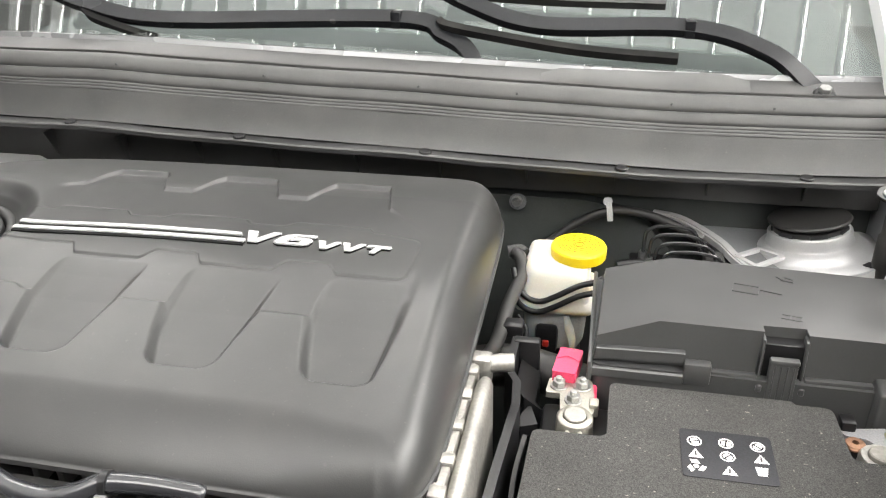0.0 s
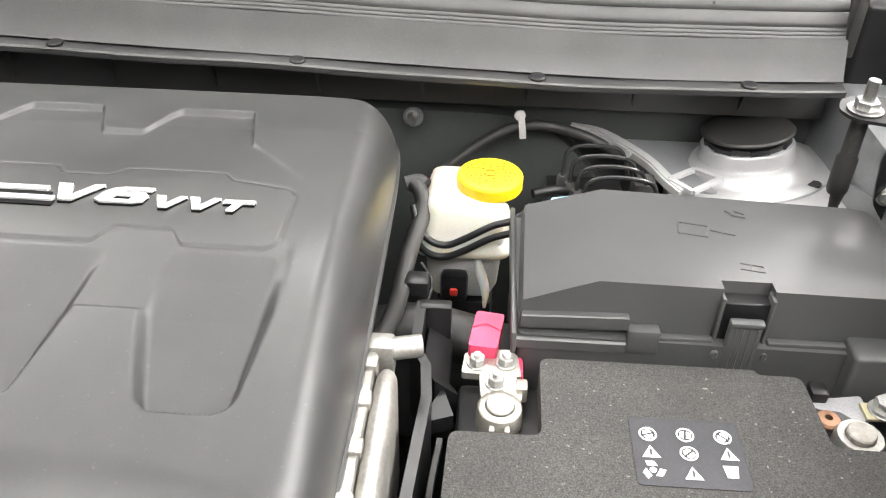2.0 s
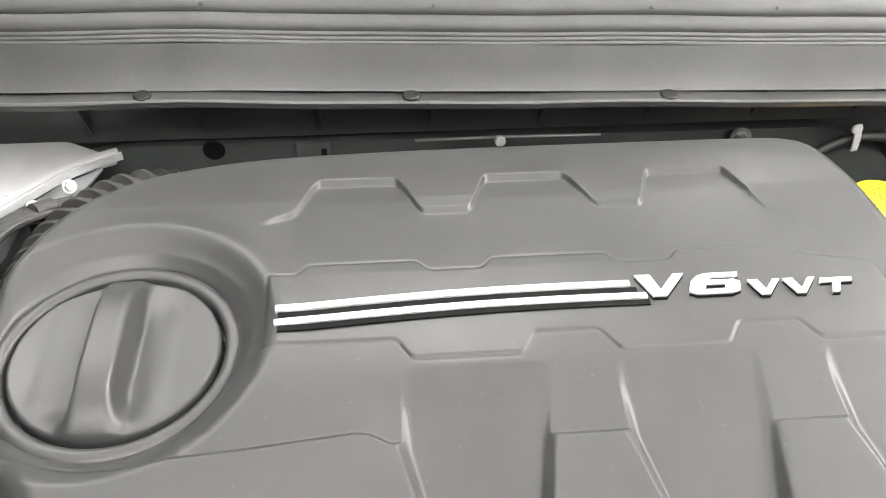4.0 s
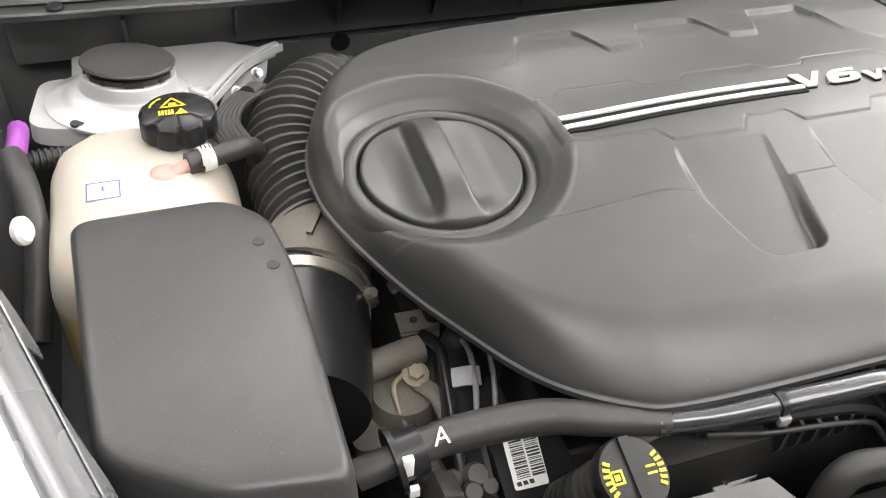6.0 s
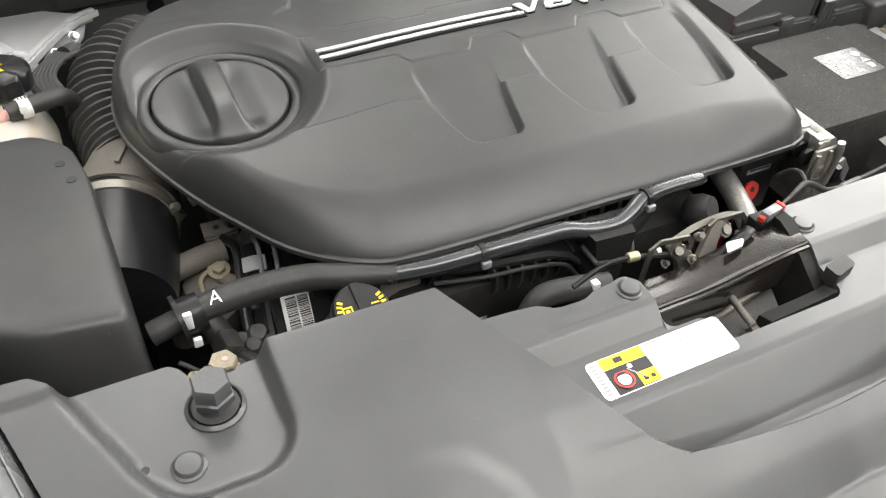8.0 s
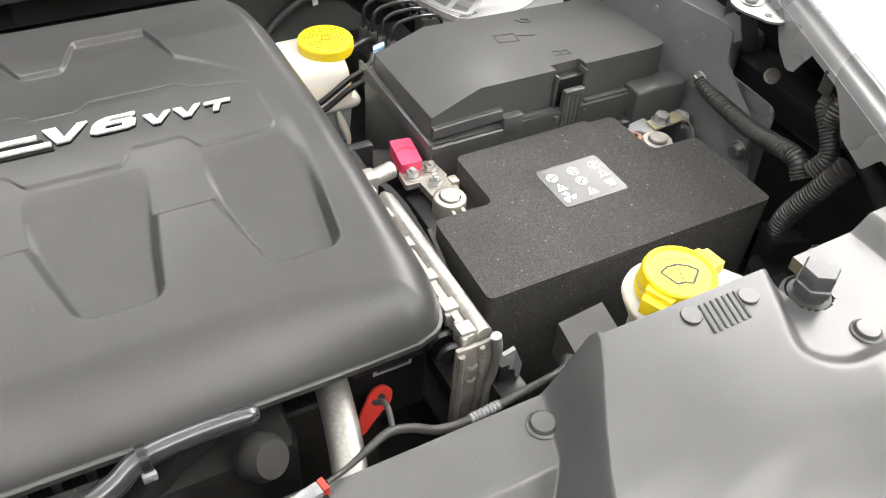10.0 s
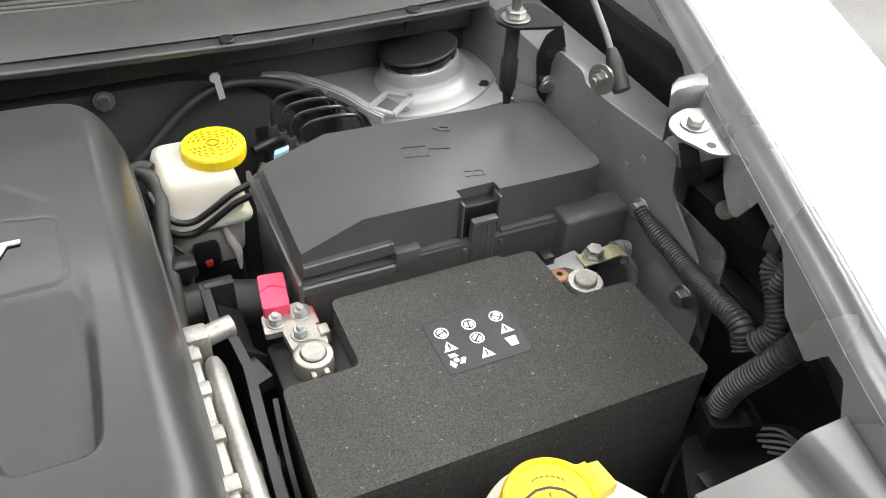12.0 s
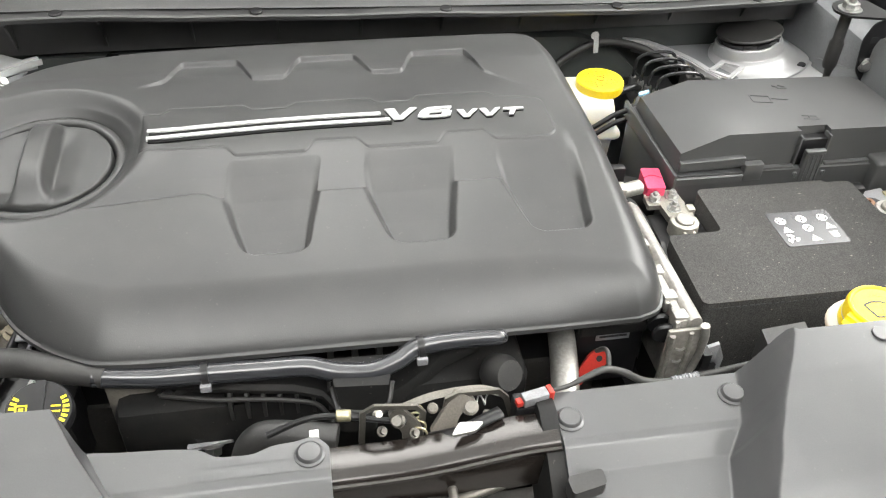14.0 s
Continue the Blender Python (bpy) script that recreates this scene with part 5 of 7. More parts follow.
def symbol(kind, x, y):
    z = 0.9026
    if kind == "round":
        part("symbol", lathe([(0.0051, z), (0.0063, z), (0.0063, z + 0.0003), (0.0051, z + 0.0003)], (x, y, 0), seg=28), M_PAPER, tag, smooth=False)
        turn = Matrix.Translation((x, y, 0)) @ Matrix.Rotation(40 * (x + y), 4, "Z") @ Matrix.Scale(0.9, 4, (1, 0, 0)) @ Matrix.Scale(0.9, 4, (0, 1, 0))
        part("symbol", join(*[turned(prism(rounded(o, 0.0008, 2), z, z + 0.0003), turn) for o in ([(-0.0038, 0.0008), (0.0038, 0.0008), (0.0025, 0.0045), (-0.0025, 0.0045)], [(-0.004, -0.0008), (-0.0025, -0.0042), (0.0024, -0.0042), (0.004, -0.0008)])]), M_PAPER, tag, smooth=False)
    elif kind == "triangle":
        part("symbol", prism([(x - 0.0063, y - 0.0048), (x + 0.0063, y - 0.0048), (x, y + 0.006)], z, z + 0.0003), M_PAPER, tag, smooth=False)
        part("symbol_line", box(x - 0.0008, x + 0.0008, y - 0.003, y + 0.0025, z + 0.0004, z + 0.0006), M_INK, tag, smooth=False)
    elif kind == "ring":
        part("symbol", join(*[turned(prism([(-0.0035, 0.0035), (0.0035, 0.0035), (0.0015, 0.0075), (-0.0045, 0.0075)], z, z + 0.0003), Matrix.Translation((x, y, 0)) @ Matrix.Rotation(a, 4, "Z")) for a in (0, 2.09, 4.19)]), M_PAPER, tag, smooth=False)
        part("symbol", disc((x, y, z), 0.0025, 0.0003, seg=10, bevel=0.0001), M_PAPER, tag, smooth=False)
    else:
        part("symbol", prism([(x - 0.0036, y - 0.005), (x + 0.0036, y - 0.005), (x + 0.0052, y + 0.005), (x - 0.0052, y + 0.005)], z, z + 0.0003), M_PAPER, tag, smooth=False)


for kind, x, y in (("round", 0.437, 0.278), ("round", 0.463, 0.279), ("round", 0.489, 0.279), ("triangle", 0.437, 0.262), ("round", 0.463, 0.2625), ("triangle", 0.49, 0.2635), ("ring", 0.4365, 0.2465), ("triangle", 0.463, 0.245), ("bin", 0.489, 0.2485)):
    symbol(kind, x, y)

# ---- between engine and battery ----
cooler = thing("aluminium_heat_exchanger", (0.247, 0.2, 0.78), "bare aluminium finned heat exchanger beside the engine", "heat exchanger")
prof = [(0.2445, 0.84), (0.2445, 0.93), (0.2465, 0.938), (0.25, 0.9425), (0.2545, 0.9435), (0.259, 0.9405), (0.2615, 0.934), (0.262, 0.84)]
part("top_tank", loft([[(0.2532 + (x - 0.2532) * k, y, 0.9 + (z - 0.9) * h) for x, z in prof] for y, k, h in ((0.104, 1, 1), (0.11, 1, 1), (0.27, 1, 1), (0.282, 0.96, 0.98), (0.29, 0.8, 0.9), (0.295, 0.5, 0.7))]), M_ALU, cooler, sharp=50)
part("header_band", loft([[(0.2365, y, 0.925), (0.2445, y, 0.925), (0.2445, y, 0.9395), (0.2435, y, 0.941), (0.2375, y, 0.9405), (0.2365, y, 0.9385)] for y in (0.104, 0.2, 0.312)]), M_ALU, cooler, sharp=40)
part("front_plate", box(0.226, 0.2605, 0.098, 0.103, 0.8, 0.934, 0.002), M_DIRTY, cooler)
part("rolled_rim", tube([(0.259, 0.0965, 0.94), (0.2615, 0.0955, 0.925), (0.261, 0.0955, 0.9), (0.258, 0.0955, 0.88), (0.257, 0.0955, 0.83)], [0.0045, 0.004, 0.0032, 0.0038, 0.0032], 10), M_ALU, cooler)
part("inner_rib", tube([(0.2475, 0.0965, 0.932), (0.249, 0.096, 0.905), (0.247, 0.096, 0.87), (0.2465, 0.096, 0.83)], 0.0024, 8), M_DIRTY, cooler)
part("edge_rib", tube([(0.2295, 0.0965, 0.93), (0.229, 0.096, 0.89), (0.2285, 0.096, 0.83)], 0.003, 8), M_DIRTY, cooler)
for z in (0.912, 0.895):
    part("stamped_mark", tube([(0.236, 0.0965, z), (0.241, 0.0955, z - 0.001), (0.245, 0.0965, z + 0.0006)], 0.0014, 6), M_ALU, cooler)
part("side_bracket", loft([[(x, y, 0.86), (x, y + 0.004, 0.86), (x, y + 0.004, z), (x, y, z)] for x, y, z in ((0.262, 0.1, 0.9), (0.282, 0.098, 0.91), (0.284, 0.09, 0.9), (0.276, 0.086, 0.87))]), M_GREY_INK, cooler, "grey bent bracket")
part("end_pipe", tube([(0.245, 0.312, 0.935), (0.262, 0.315, 0.937), (0.275, 0.318, 0.937)], 0.0085, 14, 4), M_ALU, cooler)
part("end_block", box(0.236, 0.256, 0.304, 0.322, 0.915, 0.945, 0.003), M_ALU, cooler)
part("front_bolt", tube([(0.245, 0.098, 0.838), (0.246, 0.086, 0.838), (0.247, 0.076, 0.838)], 0.006, 12, 2), M_ALU, cooler)
for y in (0.112, 0.139, 0.175, 0.217, 0.258, 0.293):
    part("clip", join(bevelled(box(0.233, 0.2465, y - 0.0065, y + 0.0065, 0.926, 0.944), 0.0016, 2), bevelled(box(0.2345, 0.243, y + 0.0065, y + 0.0105, 0.93, 0.9425), 0.001, 1), bevelled(box(0.2325, 0.2375, y - 0.01, y - 0.004, 0.928, 0.941), 0.001, 1)), M_ALU, cooler)
for k in range(14):
    y = 0.108 + 0.0138 * k
    part("fin", lathe([(0.0, -0.003), (0.011, -0.003), (0.0125, 0.0), (0.011, 0.003), (0.0, 0.003)], (0.227, y, 0.923), (0.1, 1, 0.1), 14), M_BLACK, cooler)

brk = thing("battery_bracket", (0.277, 0.25, 0.8), "black plastic support bracket beside the battery", "bracket")
edge = [(0.268, 0.408), (0.267, 0.352), (0.277, 0.333), (0.28, 0.3), (0.273, 0.2), (0.268, 0.09)]
part("top_edge", loft([[(x - 0.004, y, 0.905), (x + 0.004, y, 0.905), (x + 0.004, y, 0.83), (x - 0.004, y, 0.83)] for x, y in edge]), M_BLACK, brk)
part("top_tab", box(0.266, 0.293, 0.398, 0.41, 0.86, 0.906, 0.002), M_BLACK, brk)
part("web", loft([[(x, y, 0.885), (x + 0.02, y, 0.87), (x + 0.02, y, 0.84), (x, y, 0.84)] for x, y in ((0.275, 0.4), (0.274, 0.35), (0.284, 0.335))]), M_BLACK, brk)
part("wing", prism([(0.29, 0.34), (0.3, 0.31), (0.275, 0.3)], 0.86, 0.875, 0.001), M_BLACK, brk)
part("foot", box(0.258, 0.285, 0.07, 0.1, 0.8, 0.885, 0.003), M_BLACK, brk)
strap = thing("hold_down_strap", (0.3, 0.24, 0.75), "curved black rubber strap at the battery's end", "strap")
part("band", strip([(0.292, 0.27, 0.89), (0.287, 0.22, 0.875), (0.289, 0.17, 0.82), (0.292, 0.15, 0.74)], 0.012, 0.004, (1, 0, 0)), M_RUBBER, strap)
hose = thing("vacuum_hose", (0.28, 0.45, 0.75), "thick black hose running behind the battery", "hose")
part("pipe", tube([(0.2, 0.43, 0.84), (0.26, 0.44, 0.845), (0.32, 0.43, 0.84), (0.4, 0.42, 0.82)], 0.024, 16), M_RUBBER, hose)
wires = thing("engine_wiring", (0.24, 0.48, 0.8), "dark taped engine wiring with a grey connector", "wiring")
part("loom", tube([(0.243, 0.6, 0.9), (0.252, 0.585, 0.9), (0.256, 0.56, 0.89), (0.248, 0.5, 0.885), (0.244, 0.43, 0.88), (0.238, 0.36, 0.9), (0.237, 0.325, 0.925)], 0.008, 12), M_RUBBER, wires)
part("loom_tip", tube([(0.235, 0.6, 0.9), (0.248, 0.603, 0.902), (0.256, 0.598, 0.9)], 0.008, 12), M_RUBBER, wires)
part("connector", box(0.247, 0.27, 0.452, 0.472, 0.872, 0.888, 0.003), M_BLACK, wires)
part("thin_wire", tube([(0.258, 0.52, 0.86), (0.27, 0.5, 0.85), (0.262, 0.47, 0.83), (0.275, 0.44, 0.84)], 0.0018, 6), M_BLACK, wires)

# ---- brake lines, cables and brackets by the bulkhead ----
lines = thing("brake_hoses", (0.3, 0.53, 0.84), "twin black hoses passing round the brake fluid reservoir", "hose")
part("pipe", tube([(0.362, 0.552, 0.912), (0.349, 0.538, 0.905), (0.325, 0.537, 0.896), (0.3, 0.537, 0.88), (0.282, 0.537, 0.871), (0.266, 0.538, 0.874), (0.253, 0.545, 0.885), (0.246, 0.56, 0.9)], 0.0036, 12), M_BLACK, lines)
part("pipe", tube([(0.362, 0.552, 0.898), (0.349, 0.538, 0.891), (0.325, 0.537, 0.882), (0.3, 0.537, 0.866), (0.282, 0.537, 0.857), (0.268, 0.538, 0.857), (0.255, 0.545, 0.862), (0.246, 0.56, 0.87)], 0.0036, 12), M_BLACK, lines)
abs_unit = thing("brake_pressure_unit", (0.43, 0.66, 0.8), "black brake line unit with four bent metal lines", "brake unit")
part("block", box(0.385, 0.47, 0.6, 0.7, 0.79, 0.862, 0.004), M_BLACK, abs_unit)
for k in range(4):
    x, y, z = 0.401 + 0.0065 * k, 0.668 - 0.015 * k, -0.004 * k
    part("line", tube([(x, y, 0.858), (x + 0.001, y, 0.902 + z), (x + 0.006, y, 0.912 + z), (x + 0.018, y, 0.917 + z), (x + 0.046, y + 0.001, 0.917 + z), (x + 0.062 + 0.003 * k, y + 0.004, 0.908 + z), (x + 0.072 + 0.003 * k, y + 0.008, 0.88 + z)], 0.0024, 8), M_LINE, abs_unit)
    part("fitting", hexagon((x, y, 0.86), 0.006, 0.02), M_STEEL, abs_unit)
part("side_pipe", tube([(0.368, 0.632, 0.876), (0.392, 0.642, 0.876), (0.405, 0.65, 0.87)], 0.0055, 10), M_BLACK, abs_unit)
part("blue_tag", bevelled(prism([(0.382, 0.594), (0.400, 0.601), (0.403, 0.609), (0.386, 0.604)], 0.885, 0.89), 0.001, 1), M_BLUE, abs_unit, "pale blue paper tag")
sponge = thing("line_grommet", (0.5, 0.655, 0.85), "rough black foam block holding the brake lines", "foam block")
part("foam", box(0.475, 0.5, 0.64, 0.668, 0.85, 0.888, 0.004), M_FELT, sponge)
cable = thing("bulkhead_cable", (0.4, 0.735, 0.83), "black cable arched along the bulkhead", "cable")
part("cable", tube([(0.25, 0.72, 0.83), (0.295, 0.73, 0.868), (0.324, 0.733, 0.889), (0.352, 0.735, 0.901), (0.386, 0.735, 0.904), (0.433, 0.735, 0.892), (0.475, 0.73, 0.87), (0.515, 0.71, 0.84)], 0.006, 12), M_RUBBER, cable)
part("tie_clip", join(strip([(0.3525, 0.7235, 0.927), (0.355, 0.722, 0.912), (0.3575, 0.724, 0.893)], 0.0075, 0.002, (0, -1, 0)), disc((0.352, 0.7245, 0.922), 0.0065, 0.003, (0, -1, 0), 16)), M_CHROME, cable, "shiny metal tie clip")
mat_bolt = thing("bulkhead_bolt", (0.229, 0.735, 0.88), "grey tab with a bolt on the bulkhead", "bolt")
part("tab", disc((0.23, 0.745, 0.904), 0.012, 0.004, (0, -1, 0.1), 24), M_PRIMER, mat_bolt)
bolt((0.229, 0.741, 0.906), (0, -1, 0.1), parent=mat_bolt, r=0.006, h=0.012, washer=0.008)
part("rod", tube([(-0.14, 0.72, 0.9285), (-0.05, 0.719, 0.93), (0.06, 0.72, 0.9285)], 0.0016, 8, 3), M_STEEL, mat_bolt)
part("rod_clip", disc((-0.05, 0.716, 0.929), 0.006, 0.006, (0, -1, 0), 12), M_GREY_INK, mat_bolt)


def arm_bracket(side):
    ob = thing("cable_bracket", (side * 0.5, 0.65, 0.9), "pale grey steel strap from strut tower to bulkhead", "bracket", "cable brackets")
    if side > 0:
        pts = [(0.415, 0.764, 0.893), (0.448, 0.752, 0.893), (0.477, 0.719, 0.893), (0.498, 0.686, 0.893), (0.511, 0.652, 0.893), (0.524, 0.628, 0.892)]
        loop_at, bolts = [(0.512, 0.646), (0.542, 0.669), (0.567, 0.652), (0.532, 0.622)], [(0.478, 0.708, 0.886)]
    else:
        pts = [(-0.441, 0.702, 0.94), (-0.462, 0.69, 0.94), (-0.489, 0.665, 0.94), (-0.51, 0.632, 0.942), (-0.53, 0.596, 0.945), (-0.54, 0.583, 0.946)]
        loop_at, bolts = [(-0.545, 0.612), (-0.527, 0.593), (-0.545, 0.573), (-0.571, 0.563)], [(-0.499, 0.614, 0.935), (-0.474, 0.644, 0.937)]
    part("strap", strip(pts, 0.009 if side > 0 else 0.0065, 0.0025), M_SILVER, ob)
    if side < 0:
        part("web", turned(prism([(-0.523, 0.592), (-0.51, 0.627), (-0.489, 0.66), (-0.455, 0.688), (-0.462, 0.655), (-0.49, 0.602)], 0.926, 0.9285, 0.0008), Matrix()), M_PRIMER, ob)
    part("edge", strip([(x + side * -0.005, y - 0.004, z - 0.004) for x, y, z in pts], 0.0025, 0.008), M_SILVER, ob)
    frame_pts = [(x, y, 0.894 if side > 0 else 0.947) for x, y in loop_at]
    part("loop", join(*[strip([a, b], 0.006, 0.004, straight=True) for a, b in zip(frame_pts, frame_pts[1:] + frame_pts[:1])]), M_SILVER, ob)
    for at in bolts:
        bolt(at, (-side * 0.5, -0.6, 0.5), parent=ob, r=0.005, washer=0.007)
    return ob


arm_bracket(1)
arm_bracket(-1)

# ---- right wing of the bay: hinge stop, gas strut, brackets, wiring ----
hinge = thing("hood_hinge_bracket", (0.66, 0.57, 0.93), "black steel hinge bracket with a bolted bump stop", "bracket")
part("top_plate", prism(rounded([(0.638, 0.596), (0.629, 0.573), (0.638, 0.554), (0.67, 0.545), (0.694, 0.54), (0.702, 0.56), (0.692, 0.6), (0.66, 0.606)], 0.008), 1.0145, 1.0175, 0.0008), M_BLACK, hinge)
up = Matrix(((1, 0, 0, 0), (0, 0, -1, 0.546), (0, 1, 0, 0), (0, 0, 0, 1)))
part("leg", turned(prism(rounded([(0.6945, 1.0165), (0.702, 0.99), (0.707, 0.93), (0.69, 0.916), (0.673, 0.938), (0.667, 0.985), (0.676, 1.008)], 0.006), 0.0, 0.003, 0.0006), up), M_BLACK, hinge)
for x, z, w, h in ((0.684, 0.985, 0.006, 0.009), (0.687, 0.968, 0.0045, 0.005)):
    part("slot", turned(box(x - w, x + w, z - h / 2, z + h / 2, 0.003, 0.0034), up), M_INK, hinge, smooth=False)
part("rim", turned(tube([(0.7005, 0.99, 0.003), (0.7045, 0.955, 0.003), (0.706, 0.932, 0.003)], 0.0016, 8, 4), up), M_PRIMER, hinge)
bolt((0.652, 0.573, 1.018), parent=hinge, r=0.011, h=0.009, washer=0.016, stud=0.02)
part("plunger", lathe([(0.0, 0.93), (0.0085, 0.93), (0.01, 0.935), (0.01, 0.968), (0.0078, 0.972), (0.0078, 1.012), (0.0, 1.013)], (0.652, 0.575, 0), seg=20), M_RUBBER, hinge)
part("plunger_tip", lathe([(0.0, 0.9), (0.003, 0.9), (0.0065, 0.93), (0.0, 0.931)], (0.654, 0.575, 0), seg=12), M_RUBBER, hinge)
bolt((0.6835, 0.543, 0.948), (-0.2, -1, 0.1), parent=hinge, r=0.0075, washer=0.0105)
part("slot", turned(box(0.698, 0.708, 0.922, 0.945, 0.0, 0.004, 0.0005), up), M_INK, hinge)

gas = thing("hood_gas_strut", (0.69, 0.45, 0.99), "thin dark gas strut bolted to the apron", "gas strut")
part("rod", tube([(0.702, 0.452, 1.012), (0.7, 0.475, 1.038), (0.7, 0.505, 1.06), (0.7, 0.62, 1.15), (0.7, 0.75, 1.25)], 0.0032, 12, 3), M_PRIMER, gas)
part("socket", tube([(0.701, 0.434, 0.996), (0.701, 0.442, 1.003), (0.701, 0.455, 1.017), (0.7005, 0.464, 1.028)], [0.009, 0.0098, 0.0088, 0.005], 14, 4), M_RUBBER, gas)
part("ear", lathe([(0.006, 0.0), (0.0155, 0.0), (0.0155, 0.003), (0.006, 0.003)], (0.688, 0.452, 1.002), (-1, -0.3, 0.1), 28), M_STEEL, gas)
bolt((0.686, 0.452, 1.002), (-1, -0.3, 0.1), parent=gas, r=0.0075, h=0.007, washer=0.01, stud=0.005)

fb = thing("fender_bracket", (0.68, 0.3, 1.0), "bare steel fender bracket with a bolt and hole", "bracket")
part("tab", bevelled(prism(rounded([(0.712, 0.326), (0.69, 0.333), (0.669, 0.325), (0.658, 0.313), (0.656, 0.296), (0.663, 0.279), (0.666, 0.267), (0.678, 0.259), (0.694, 0.262), (0.704, 0.272), (0.716, 0.29)], 0.006), 1.034, 1.0365), 0.0006, 1), M_ZINC, fb)
bolt((0.681, 0.307, 1.0365), parent=fb, r=0.0072, h=0.006, washer=0.0125)
part("hole", disc((0.675, 0.2765, 1.0362), 0.0042, 0.0008, seg=16, bevel=0.0002), M_INK, fb)
# the back of the bracket rises behind the tab and folds over at its top
rise = [[(x0 + dx, y0 + dy, z) for dx, dy in ((0.0, 0.0), (0.013, 0.008), (0.034, 0.009), (0.054, 0.002))] for x0, y0, z in ((0.668, 0.326, 1.008), (0.668, 0.327, 1.034), (0.668, 0.329, 1.043), (0.6715, 0.334, 1.051), (0.678, 0.342, 1.0535), (0.685, 0.35, 1.052))]
bm = bmesh.new()
rows = [[bm.verts.new(p) for p in row] for row in rise]
for a, b in zip(rows, rows[1:]):
    for k in range(3):
        bm.faces.new((a[k], a[k + 1], b[k + 1], b[k]))
bmesh.ops.solidify(bm, geom=bm.faces, thickness=0.0022)
part("back", bevelled(bm, 0.0006, 1), M_ZINC, fb)
part("lower_leg", strip([(0.664, 0.292, 1.033), (0.668, 0.285, 1.012), (0.68, 0.285, 0.99)], 0.016, 0.0025, (-0.5, -0.8, 0)), M_BLACK, fb)
apron_bolts = thing("apron_bolts", (0.68, 0.3, 0.87), "steel bolts on the dark apron plate", "bolts")
for at, r in (((0.674, 0.336, 0.927), 0.0075), ((0.674, 0.253, 0.884), 0.0085), ((0.674, 0.342, 0.871), 0.006)):
    bolt(at, (-1, -0.1, 0.05), parent=apron_bolts, r=r, h=0.009, washer=r * 1.35)
part("spring_sleeve", tube([(0.672, 0.342, 0.872), (0.662, 0.34, 0.877), (0.652, 0.337, 0.88)], 0.0075, 12, 6, ring=(0.002, 0.004)), M_SMOKE, apron_bolts)
for y, z in ((0.43, 0.97), (0.37, 0.955), (0.35, 0.975)):
    part("plug", disc((0.6735, y, z), 0.004, 0.0015, (-1, 0, 0), 12, 0.0003), M_PRIMER, apron_bolts)
bolt((0.7220, 0.2810, 0.9520), (-0.6, -0.6, 0.5), parent=apron_bolts, r=0.0062, h=0.004, washer=0.009, mat=M_DIRTY)
part("inner_ledge", bevelled(box(0.722, 0.775, 0.17, 0.336, 0.905, 0.948), 0.006, 2), M_BLACK, apron_bolts)

loom = thing("wiring_loom", (0.65, 0.15, 0.85), "ribbed black wiring conduits joined beside the battery", "wiring")
part("conduit", tube([(0.668, 0.333, 0.93), (0.668, 0.315, 0.925), (0.667, 0.278, 0.923), (0.662, 0.242, 0.925), (0.653, 0.204, 0.935), (0.645, 0.165, 0.944), (0.642, 0.148, 0.93)], [0.006, 0.0088, 0.009, 0.0095, 0.0095, 0.01, 0.01], 14, 8, ring=(0.0013, 0.0036)), M_CONDUIT, loom)
part("conduit", tube([(0.648, 0.113, 0.97), (0.642, 0.118, 0.955), (0.638, 0.125, 0.935), (0.632, 0.138, 0.9), (0.628, 0.142, 0.872)], 0.0105, 16, 8, ring=(0.0013, 0.0038)), M_CONDUIT, loom)
part("conduit", tube([(0.64, 0.14, 0.945), (0.648, 0.135, 0.965), (0.652, 0.15, 0.985), (0.655, 0.165, 1.0), (0.662, 0.165, 1.015)], [0.0105, 0.0098, 0.008, 0.0075, 0.007], 14, 8, ring=(0.0011, 0.0036)), M_CONDUIT, loom)
part("conduit", tube([(0.652, 0.15, 0.99), (0.66, 0.152, 1.012), (0.68, 0.15, 1.02), (0.7, 0.145, 1.0)], 0.008, 12, 8, ring=(0.0011, 0.0036)), M_CONDUIT, loom)
part("taped_wire", tube([(0.665, 0.13, 0.98), (0.68, 0.11, 0.955), (0.685, 0.08, 0.93), (0.68, 0.05, 0.92)], 0.009, 12), M_CONDUIT, loom)
part("connector", box(0.652, 0.672, 0.163, 0.178, 1.012, 1.036, 0.002), M_CONDUIT, loom)
part("socket_tray", loft([[(0.61, 0.125, z), (0.648, 0.112, z), (0.655, 0.138, z), (0.618, 0.152, z)] for z in (0.82, 0.868)]), M_BLACK, loom)
part("socket_rim", join(*[strip([a, b], 0.004, 0.01, straight=True) for a, b in (((0.61, 0.125, 0.872), (0.648, 0.112, 0.872)), ((0.648, 0.112, 0.872), (0.655, 0.138, 0.872)), ((0.655, 0.138, 0.872), (0.618, 0.152, 0.872)), ((0.618, 0.152, 0.872), (0.61, 0.125, 0.872)))]), M_BLACK, loom)
for k in range(5):
    part("bare_wire", tube([(0.655, 0.125 - 0.006 * k, 0.85), (0.672, 0.112 - 0.006 * k, 0.858 - 0.002 * k), (0.69, 0.1 - 0.006 * k, 0.845)], 0.0014, 6, 4), M_GREY_INK, loom)
lamp_back = thing("headlamp_back", (0.6, 0.06, 0.7), "dark grey headlamp housing behind the closeout panel", "headlamp housing")
part("housing", prism(rounded([(0.545, 0.05), (0.6, 0.145), (0.7, 0.12), (0.72, -0.05), (0.56, -0.05)], 0.02), 0.7, 0.845, 0.01), M_BLACK, lamp_back)
